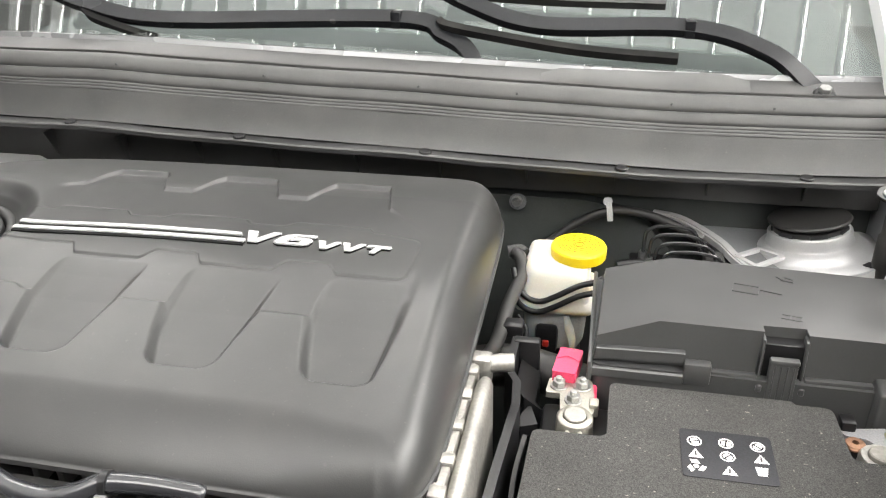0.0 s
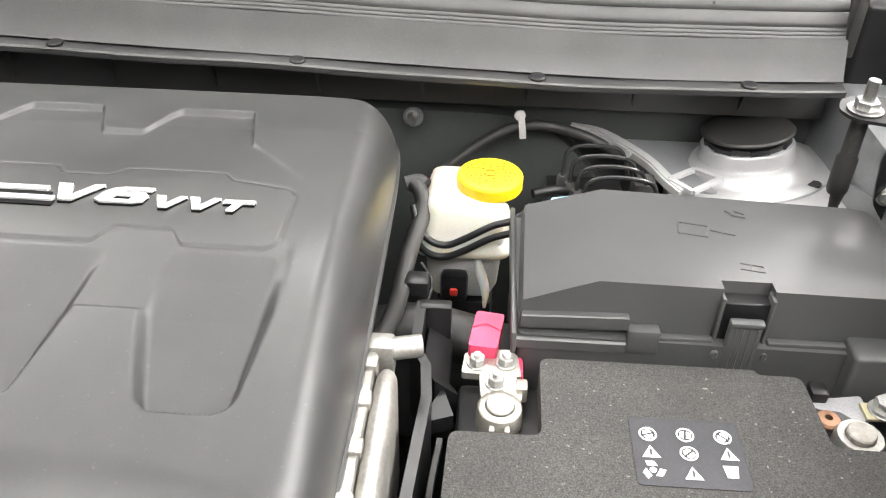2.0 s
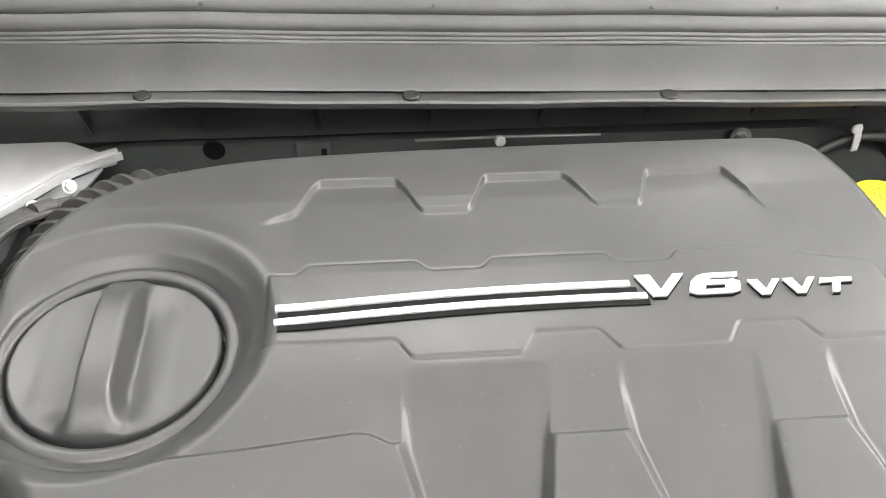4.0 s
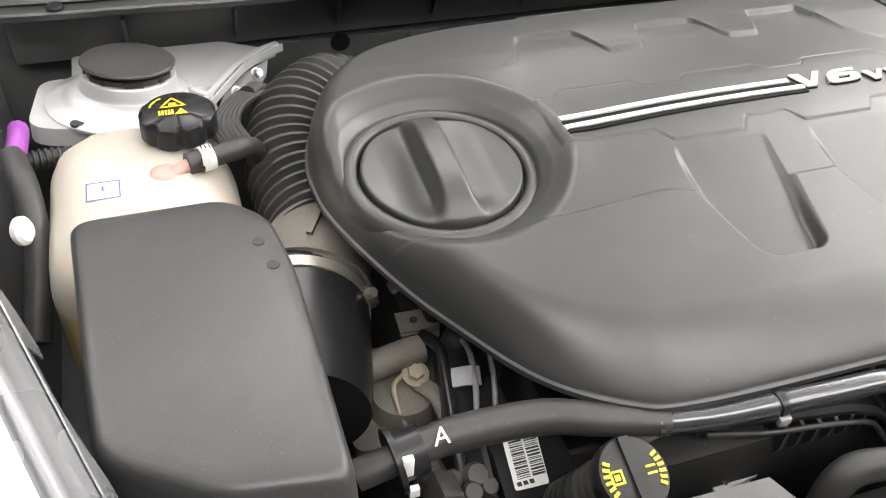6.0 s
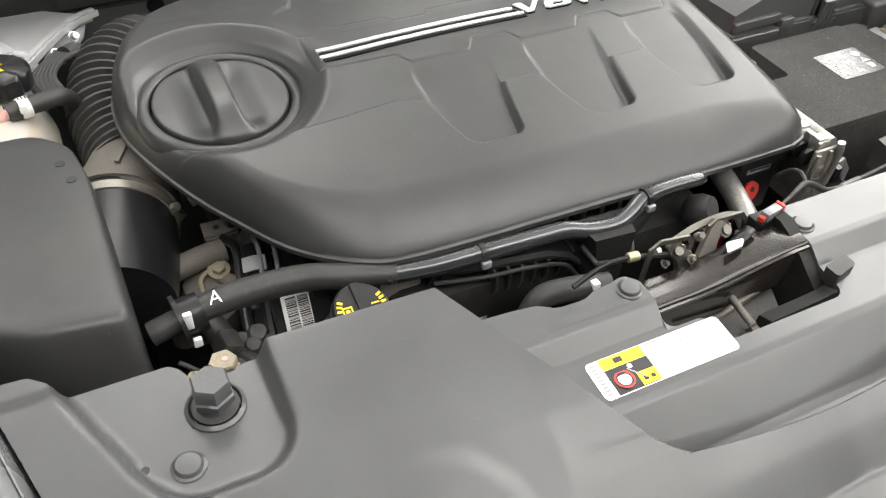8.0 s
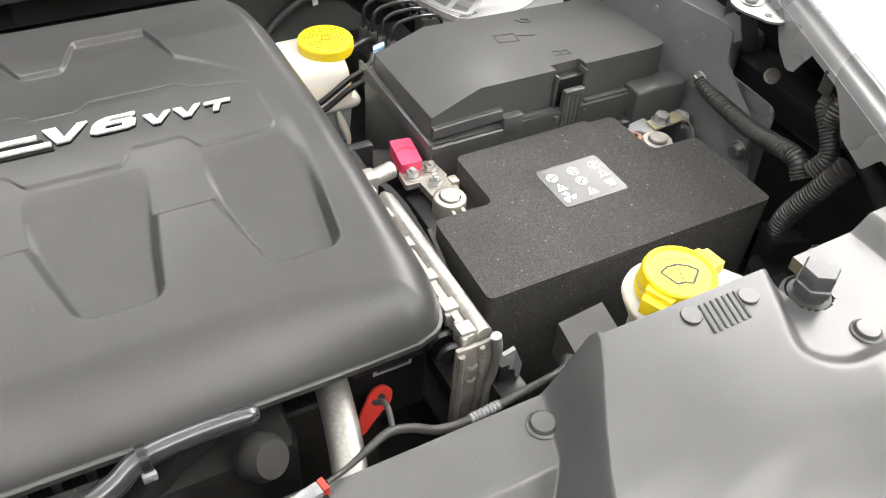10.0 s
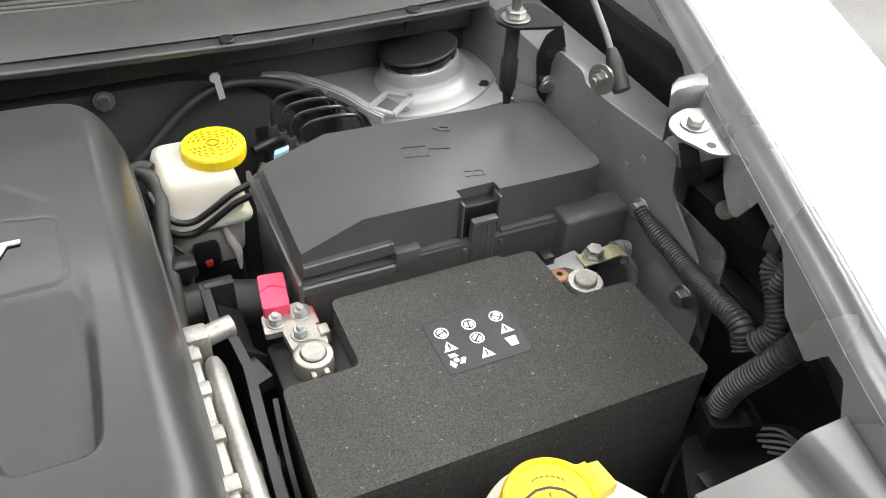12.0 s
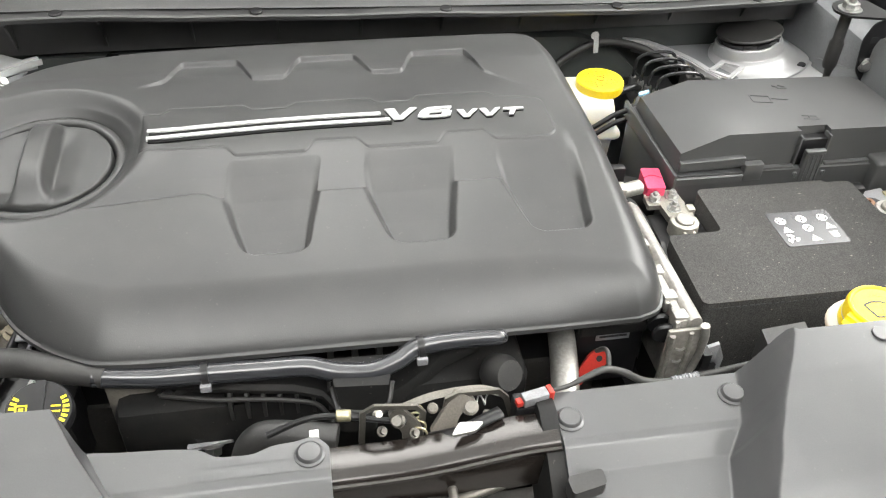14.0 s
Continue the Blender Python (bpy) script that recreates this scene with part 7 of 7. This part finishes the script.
part("cam_band", strip([(-0.388, 0.236, 0.876), (-0.376, 0.232, 0.88), (-0.366, 0.231, 0.878)], 0.016, 0.003, (0, -0.4, 1)), M_GREY_INK, th)
part("dirty_shield", prism(rounded([(-0.47, 0.34), (-0.4, 0.335), (-0.385, 0.3), (-0.392, 0.245), (-0.42, 0.225), (-0.47, 0.23)], 0.012), 0.79, 0.815, 0.004), M_BROWN, th)
part("cast_arm", tube([(-0.405, 0.268, 0.838), (-0.397, 0.252, 0.842), (-0.392, 0.236, 0.838), (-0.394, 0.215, 0.828)], [0.009, 0.008, 0.009, 0.006], 10, 6, flat=0.6), M_BROWN, th)
for x, y, z, r in ((-0.4, 0.15, 0.868, 0.009), (-0.408, 0.135, 0.872, 0.0075), (-0.392, 0.142, 0.862, 0.007), (-0.415, 0.155, 0.86, 0.008)):
    part("grimy_knuckle", lathe([(0.0, 0.0), (r, 0.0), (r * 1.15, r * 0.6), (r * 0.8, r * 1.1), (r * 0.85, r * 1.5), (0.0, r * 1.7)], (x, y, z), (x * 3 + 1.2, -0.5, 1), 10), M_DARK, th)
sensor = thing("coolant_sensor", (-0.443, 0.086, 0.89), "tan hexagonal sensor on a black pipe", "sensor")
part("stem", disc((-0.443, 0.088, 0.84), 0.011, 0.065, (0, 0, 1), 18), M_RUBBER, sensor)
part("nut", join(hexagon((-0.443, 0.086, 0.906), 0.0135, 0.010), hexagon((-0.443, 0.086, 0.9165), 0.012, 0.0095)), M_TAN, sensor, sharp=25)
part("dot", disc((-0.441, 0.086, 0.9255), 0.0028, 0.0012, seg=12, bevel=0.0003), M_PINKISH, sensor)
part("silver_tip", box(-0.478, -0.47, 0.082, 0.09, 0.89, 0.91, 0.002), M_STEEL, sensor)
part("ring_wire", tube([(-0.462, 0.1, 0.9), (-0.47, 0.092, 0.91), (-0.472, 0.08, 0.895)], 0.003, 8), M_TAN, sensor)

# intake hose from the filter box to behind the cover
intake = thing("intake_hose", (-0.46, 0.45, 0.83), "ribbed black intake hose with a steel clamp", "intake hose")
part("bellows", tube([(-0.375, 0.645, 0.9), (-0.408, 0.622, 0.911), (-0.442, 0.578, 0.911), (-0.459, 0.52, 0.902), (-0.457, 0.462, 0.894), (-0.454, 0.42, 0.89)], [0.04, 0.045, 0.046, 0.046, 0.046, 0.046], 28, 12, ring=(0.0062, 0.0135)), M_RUBBER, intake)
part("duct", tube([(-0.454, 0.43, 0.891), (-0.463, 0.4, 0.884), (-0.484, 0.364, 0.871)], [0.044, 0.051, 0.058], 36, 6), M_BROWN, intake, "dusty brown duct")
part("duct_rib", strip([(-0.451, 0.42, 0.937), (-0.458, 0.4, 0.936), (-0.472, 0.376, 0.932)], 0.005, 0.006), M_BROWN, intake)
part("duct_mark", strip([(-0.44, 0.405, 0.928), (-0.436, 0.388, 0.921)], 0.012, 0.004, (0.4, 0, 1)), M_BROWN, intake)
part("duct_lip", lathe([(0.056, -0.004), (0.0625, -0.004), (0.0625, 0.004), (0.056, 0.004)], (-0.483, 0.368, 0.871), (0.25, 0.96, 0.05), 48), M_BROWN, intake)
part("clamp", lathe([(0.0595, -0.006), (0.0618, -0.006), (0.0618, 0.006), (0.0595, 0.006)], (-0.489, 0.35, 0.868), (0.2, 0.97, 0.0), 56), M_TIN, intake, "steel worm clamp")
bolt((-0.433, 0.335, 0.889), (0.5, -0.6, 0.7), parent=intake, r=0.0052, h=0.009, washer=0.0075, mat=M_TIN)
part("clamp_box", turned(box(-0.009, 0.009, -0.006, 0.006, -0.005, 0.005, 0.002), Matrix.Translation((-0.43, 0.342, 0.876)) @ Matrix.Rotation(0.7, 4, "Y")), M_STEEL, intake)
part("sensor_tube", tube([(-0.486, 0.366, 0.87), (-0.494, 0.32, 0.867), (-0.502, 0.28, 0.866), (-0.51, 0.24, 0.865)], [0.0595, 0.0595, 0.058, 0.055], 36, 6), M_BLACK, intake)

hose2 = thing("coolant_hose", (-0.51, 0.5, 0.94), "short black coolant hose with a white clamp", "hose")
part("pipe", tube([(-0.560, 0.462, 0.961), (-0.543, 0.467, 0.961), (-0.518, 0.475, 0.96), (-0.507, 0.483, 0.956), (-0.498, 0.494, 0.944), (-0.497, 0.505, 0.925)], 0.0098, 16), M_RUBBER, hose2)
part("clamp", lathe([(0.0101, -0.0055), (0.0115, -0.0055), (0.0115, 0.0055), (0.0101, 0.0055)], (-0.543, 0.467, 0.961), (1, 0.3, 0), 20), M_PAPER, hose2, "white printed clamp")
part("clamp_ear", box(-0.547, -0.539, 0.453, 0.459, 0.962, 0.971, 0.001), M_PAPER, hose2)
for k in range(3):
    part("clamp_print", tube([(-0.5465 + 0.0035 * k, 0.4705, 0.9723), (-0.5455 + 0.0035 * k, 0.4655, 0.9727)], 0.0007, 6, 2), M_INK, hose2)
part("port", lathe([(0.0, 0.0035), (0.005, 0.003), (0.009, 0.002), (0.0125, 0.0)], (-0.58, 0.459, 0.9583), seg=28), M_PINKISH, hose2, "pink stained tank port")
part("port_neck", tube([(-0.575, 0.457, 0.955), (-0.556, 0.463, 0.961)], 0.006, 16, 3), M_PINKISH, hose2)
bundle = thing("taped_wire_bundle", (-0.49, 0.56, 0.92), "bundle of taped black wires behind the hose", "wiring")
for k in range(6):
    d = 0.0052 * (k - 2.5)
    part("wire", tube([(-0.503 + d * 0.6, 0.497 + d * 0.4, 0.938), (-0.516 + d, 0.52, 0.944), (-0.519 + d * 0.9, 0.54, 0.948), (-0.508 + d * 0.75, 0.566, 0.948), (-0.488 + d * 0.6, 0.594 - d * 0.4, 0.944), (-0.465 + d * 0.5, 0.627 - d * 0.5, 0.93)], 0.0033, 8), M_RUBBER, bundle)
part("band", tube([(-0.49, 0.592, 0.944), (-0.479, 0.608, 0.939)], 0.0095, 14, 3), M_RUBBER, bundle)
TANK = Matrix.Translation((-0.0363, -0.0134, 0.0888)) @ Matrix.Scale(0.9365, 4)
tanklabel = thing("tank_label", (-0.631, 0.446, 0.958), "white label with a blue border on the coolant tank", "label")
part("paper", turned(prism([(-0.649, 0.476), (-0.621, 0.476), (-0.62, 0.502), (-0.649, 0.502)], 0.9286, 0.929), TANK), M_PAPER, tanklabel, smooth=False)
for a, b in (((-0.649, 0.4765), (-0.621, 0.4765)), ((-0.649, 0.5015), (-0.62, 0.5015)), ((-0.6485, 0.476), (-0.6485, 0.502)), ((-0.6205, 0.476), (-0.6205, 0.502))):
    part("border", turned(strip([(*a, 0.9292), (*b, 0.9292)], 0.0011, 0.0003, straight=True), TANK), M_BLUE_INK, tanklabel, smooth=False)
part("print_bar", turned(box(-0.6358, -0.6338, 0.488, 0.495, 0.9291, 0.9294), TANK), M_BLUE_INK, tanklabel, smooth=False)
lefthose = thing("apron_conduit", (-0.69, 0.45, 0.85), "black conduits along the apron", "wiring")
part("conduit", tube([(-0.70, 0.54, 0.935), (-0.665, 0.547, 0.93), (-0.63, 0.547, 0.925), (-0.59, 0.54, 0.91)], 0.0085, 12, 8, ring=(0.002, 0.0055)), M_RUBBER, lefthose)
part("thick_hose", tube([(-0.705, 0.52, 0.955), (-0.693, 0.47, 0.95), (-0.69, 0.42, 0.92), (-0.7, 0.36, 0.88)], 0.0115, 12), M_RUBBER, lefthose)
part("purple_tape", tube([(-0.703, 0.57, 0.95), (-0.7, 0.545, 0.958), (-0.702, 0.52, 0.955)], 0.0095, 10), M_PURPLE, lefthose, "purple mesh tape")
part("white_plug", disc((-0.7, 0.425, 0.945), 0.012, 0.01, (1, -0.4, 0.3), 20, 0.003), M_PAPER, lefthose)

# ---- hood latch and what lies round it ----
latch = thing("hood_latch", (0, 0.0, 0.9), "bronze steel hood latch with levers and springs", "latch")
prof = [(-0.1, -0.016, 0.947), (-0.07, -0.0145, 0.945), (-0.04, -0.0135, 0.944), (-0.01, -0.013, 0.946), (0.02, -0.013, 0.951), (0.055, -0.013, 0.9565), (0.086, -0.012, 0.957)]
part("beam", loft([[(x, y - 0.012, z - 0.05), (x, y - 0.013, z - 0.006), (x, y - 0.009, z - 0.001), (x, y, z), (x, y + 0.022, z - 0.003), (x, y + 0.024, z - 0.05)] for x, y, z in prof]), M_BRONZE, latch, sharp=50)
part("beam_lip", strip([(x, y - 0.0125, z - 0.006) for x, y, z in prof], 0.004, 0.003, (0, 0, 1)), M_BRONZE, latch)
part("cheek", loft([[(0.07, y, z - 0.06), (0.088, y, z - 0.06), (0.088, y, z), (0.074, y, z)] for y, z in ((-0.075, 0.915), (-0.045, 0.935), (-0.02, 0.953), (0.005, 0.963), (0.02, 0.962))]), M_MATT, latch, sharp=60)
part("plate", strip([(-0.066, 0.022, 0.925), (-0.064, 0.022, 0.962), (-0.055, 0.022, 0.968), (-0.022, 0.022, 0.963), (-0.016, 0.022, 0.955), (-0.018, 0.022, 0.925)], 0.005, 0.0025, (0, 1, 0), straight=True), M_GRIME, latch)
part("plate", strip([(0.0, 0.024, 0.935), (0.004, 0.024, 0.966), (0.012, 0.026, 0.968), (0.046, 0.028, 0.964), (0.053, 0.028, 0.955), (0.06, 0.028, 0.928)], 0.005, 0.0025, (0, 1, 0), straight=True), M_GRIME, latch)
part("pawl", turned(bevelled(prism(rounded([(-0.012, -0.02), (0.008, -0.022), (0.012, 0.0), (0.004, 0.022), (-0.008, 0.02), (-0.004, 0.0)], 0.004), -0.003, 0.003), 0.001, 1), Matrix.Translation((-0.03, 0.018, 0.942)) @ Matrix.Rotation(radians(70), 4, "X") @ Matrix.Rotation(0.4, 4, "Z")), M_GRIME, latch)
part("pawl", turned(bevelled(prism(rounded([(-0.01, -0.02), (0.01, -0.018), (0.006, 0.004), (0.014, 0.02), (-0.006, 0.022)], 0.004), -0.003, 0.003), 0.001, 1), Matrix.Translation((0.006, 0.02, 0.95)) @ Matrix.Rotation(radians(65), 4, "X") @ Matrix.Rotation(-0.5, 4, "Z")), M_BROWN, latch)
part("lever", tube([(-0.012, 0.008, 0.938), (0.01, 0.006, 0.945), (0.032, 0.008, 0.955), (0.045, 0.012, 0.957)], 0.006, 10, 5, flat=0.6), M_BLACK, latch)
part("spring", tube([(-0.02 + 0.012 * math.cos(t * 0.9) * 0.5, 0.012 + 0.0011 * t, 0.94 + 0.006 * math.sin(t * 0.9)) for t in range(24)], 0.0011, 6, 2), M_BRASS, latch)
part("plated_pad", prism(rounded([(0.002, -0.006), (0.022, -0.004), (0.03, 0.004), (0.01, 0.006)], 0.003), 0.955, 0.958, 0.0008), M_STEEL, latch)
for at in ((-0.05, 0.016, 0.944), (-0.025, 0.01, 0.945), (0.035, 0.016, 0.95)):
    bolt(at, (0.3, -0.5, 0.7), parent=latch, r=0.003, h=0.004, washer=0.0045, mat=M_GRIME)
part("cable", tube([(-0.14, 0.028, 0.94), (-0.11, 0.03, 0.952), (-0.085, 0.028, 0.955), (-0.06, 0.024, 0.952), (-0.03, 0.018, 0.95)], 0.0026, 8), M_BLACK, latch)
part("cable_end", disc((-0.085, 0.028, 0.955), 0.0048, 0.012, (1, -0.1, 0), 12), M_BRASS, latch)
part("rod", disc((0.0, -0.028, 0.922), 0.0038, 0.034, (0, -1, -0.18), 12), M_GRIME, latch)
bolt((-0.001, -0.061, 0.916), (0, -1, -0.18), parent=latch, r=0.006, h=0.005, washer=0.007, mat=M_GRIME)
part("cross_rod", tube([(-0.05, -0.04, 0.905), (0.0, -0.03, 0.905), (0.06, -0.018, 0.907)], 0.004, 10, 3), M_GRIME, latch)
for k, (x, y, z, r, h, m) in enumerate(((-0.036, 0.02, 0.95, 0.006, 0.012, M_GRIME), (-0.008, 0.024, 0.956, 0.0045, 0.01, M_BROWN), (0.022, 0.022, 0.955, 0.007, 0.006, M_GRIME), (-0.052, 0.03, 0.948, 0.004, 0.009, M_TIN))):
    part("pivot", lathe([(0.0, 0.0), (r, 0.0), (r, h * 0.4), (r * 0.7, h * 0.5), (r * 0.7, h), (0.0, h)], (x, y, z), (0.1 * k - 0.2, -0.6, 0.8), 14), m, latch)
part("return_spring", tube([(0.004 + 0.0012 * t, 0.03 + 0.004 * math.cos(t * 1.1), 0.952 + 0.004 * math.sin(t * 1.1)) for t in range(30)], 0.0008, 6, 2), M_STEEL, latch)
part("link", strip([(-0.03, 0.03, 0.955), (-0.005, 0.032, 0.962), (0.03, 0.034, 0.962), (0.05, 0.03, 0.958)], 0.006, 0.002, (0, -0.5, 0.8)), M_GRIME, latch)
# black block put in for the shade deep in the latch opening
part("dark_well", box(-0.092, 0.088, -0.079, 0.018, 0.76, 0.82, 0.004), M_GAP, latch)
foam = thing("foam_block", (0.06, -0.06, 0.9), "black foam seal in the latch opening", "foam seal")
part("block", loft([[(x, y - 0.009, 0.915), (x, y + 0.009, 0.912), (x, y + 0.008, 0.932), (x, y - 0.006, 0.937)] for x, y in ((0.0, -0.07), (0.03, -0.069), (0.06, -0.068), (0.083, -0.066))]), M_MATT, foam)
part("cover_flap", bevelled(prism(rounded([(0.084, -0.066), (0.112, -0.06), (0.112, -0.046), (0.083, -0.05)], 0.004), 0.934, 0.95), 0.0035, 2), M_RUBBER, foam)

air = thing("silver_pipe", (0.12, 0.1, 0.85), "bright flat aluminium pipe beside the latch", "pipe")
part("pipe", tube([(0.143, 0.19, 0.91), (0.139, 0.15, 0.903), (0.133, 0.11, 0.895), (0.124, 0.07, 0.885), (0.116, 0.045, 0.868), (0.112, 0.035, 0.83)], [0.0135, 0.0135, 0.0135, 0.0135, 0.0132, 0.0125], 18, 8, flat=0.8), M_ALU, air)
plug = thing("wiring_plug", (0.07, 0.02, 0.94), "white and red electrical plug on a thin harness", "wiring")
part("body", turned(box(-0.011, 0.011, -0.0048, 0.0048, -0.0048, 0.0048, 0.0012), Matrix.Translation((0.074, 0.018, 0.963)) @ Matrix.Rotation(0.2, 4, "Z")), M_SMOKE, plug)
part("lock", turned(box(0.011, 0.0155, -0.0048, 0.0048, -0.004, 0.0055, 0.001), Matrix.Translation((0.074, 0.018, 0.963)) @ Matrix.Rotation(0.2, 4, "Z")), M_RED, plug, "red lock tab")
part("lock", turned(box(-0.0165, -0.011, -0.0032, 0.0032, -0.004, 0.0016, 0.001), Matrix.Translation((0.074, 0.018, 0.963)) @ Matrix.Rotation(0.2, 4, "Z")), M_RED, plug)
part("socket", box(0.058, 0.085, 0.012, 0.03, 0.93, 0.957, 0.002), M_BLACK, plug)
part("harness", tube([(0.09, 0.023, 0.963), (0.107, 0.03, 0.958), (0.125, 0.036, 0.96), (0.142, 0.042, 0.959), (0.16, 0.043, 0.951), (0.178, 0.041, 0.94), (0.2, 0.041, 0.935), (0.225, 0.042, 0.936), (0.25, 0.043, 0.939), (0.275, 0.044, 0.942), (0.292, 0.05, 0.935)], [0.0018, 0.002, 0.0028, 0.0032, 0.0034, 0.0034, 0.0033, 0.003, 0.003, 0.003, 0.003], 12), M_RUBBER, plug)
part("branch", tube([(0.145, 0.0425, 0.958), (0.148, 0.055, 0.962), (0.15, 0.068, 0.955), (0.149, 0.08, 0.94)], 0.0022, 10), M_RUBBER, plug)
part("tape", tube([(0.205, 0.0412, 0.935), (0.23, 0.0422, 0.937)], 0.0038, 12, 4, ring=(0.0008, 0.003)), M_SMOKE, plug)
horn = thing("connector_block", (0.3, 0.06, 0.93), "black connector block behind the raised panel", "connector")
part("body", bevelled(prism([(0.308, 0.05), (0.354, 0.056), (0.361, 0.096), (0.315, 0.092)], 0.895, 0.932), 0.006, 3), M_RUBBER, horn)
part("neck", tube([(0.305, 0.06, 0.93), (0.298, 0.053, 0.928), (0.29, 0.047, 0.93)], 0.006, 12, 4), M_RUBBER, horn)
dip = thing("dipstick", (0.2, 0.17, 0.75), "red dipstick handle low beside the engine", "dipstick")
lever = Matrix.Translation((0.166, 0.12, 0.876)) @ Matrix.Rotation(radians(62), 4, "X") @ Matrix.Rotation(radians(-42), 4, "Z")
part("handle", turned(bevelled(prism(rounded([(-0.006, -0.024), (0.004, -0.026), (0.0075, -0.005), (0.012, 0.008), (0.0085, 0.018), (-0.002, 0.019), (-0.0085, 0.01)], 0.005, 4), -0.0018, 0.0018), 0.001, 2), lever), M_RED, dip)
part("handle_hole", turned(disc((0.002, 0.009, 0.0016), 0.0032, 0.0006, seg=16, bevel=0.0002), lever), M_INK, dip)
part("stem", tube([(0.147, 0.114, 0.86), (0.146, 0.118, 0.82), (0.145, 0.12, 0.78)], 0.004, 8, 4), M_RED, dip)

relay = thing("relay_box", (0.185, 0.16, 0.83), "black relay box under the engine cover's corner", "relay box")
part("box", box(0.15, 0.222, 0.135, 0.2, 0.83, 0.915, 0.004), M_BLACK, relay)
part("label", box(0.172, 0.206, 0.1335, 0.135, 0.893, 0.913, 0.0003), M_GREY_INK, relay)
for k in range(3):
    part("print_bar", box(0.175, 0.203 - 0.006 * k, 0.1331, 0.1336, 0.897 + 0.005 * k, 0.8995 + 0.005 * k), M_INK, relay, smooth=False)
part("clip_rail", bevelled(box(0.152, 0.22, 0.128, 0.136, 0.905, 0.92), 0.002, 1), M_MATT, relay)
rad = thing("radiator", (0, 0.05, 0.4), "black radiator and fan shroud behind the panel", "radiator")
part("shroud", box(-0.5, 0.45, 0.02, 0.06, 0.32, 0.86, 0.008), M_MATT, rad)
part("core", box(-0.5, 0.45, -0.03, 0.018, 0.32, 0.84, 0.004), M_DARK, rad)
part("upper_hose", tube([(-0.166, 0.05, 0.84), (-0.166, 0.052, 0.868), (-0.161, 0.055, 0.891), (-0.147, 0.056, 0.905), (-0.12, 0.05, 0.909), (-0.085, 0.042, 0.908)], 0.012, 16), M_RUBBER, rad)
part("hose_clip", box(-0.108, -0.1, 0.036, 0.044, 0.913, 0.921, 0.001), M_PAPER, rad)

# ---- embossing on the fuse box lid ----
def lid_z(x, y):
    return 0.9565 - 0.003 * (x - 0.406) / 0.24 - 0.018 * (y - 0.38) / 0.156


emboss = thing("fuse_lid_marks", (0.52, 0.46, 0.94), "small moulded symbols on the fuse box lid", "symbol")
for strokes in ([((0.532, 0.515), (0.54, 0.505)), ((0.54, 0.515), (0.548, 0.51)), ((0.535, 0.507), (0.547, 0.503))], [((0.485, 0.487), (0.51, 0.482)), ((0.51, 0.482), (0.505, 0.462)), ((0.505, 0.462), (0.482, 0.467)), ((0.482, 0.467), (0.485, 0.487)), ((0.51, 0.475), (0.53, 0.468))], [((0.522, 0.42), (0.54, 0.416)), ((0.54, 0.416), (0.538, 0.407)), ((0.52, 0.411), (0.538, 0.407)), ((0.53, 0.418), (0.529, 0.409))]):
    part("symbol", join(*[strip([(*a, lid_z(*a) + 0.0006), (*b, lid_z(*b) + 0.0006)], 0.0013, 0.0022, straight=True) for a, b in strokes]), M_FUSE, emboss, smooth=False)
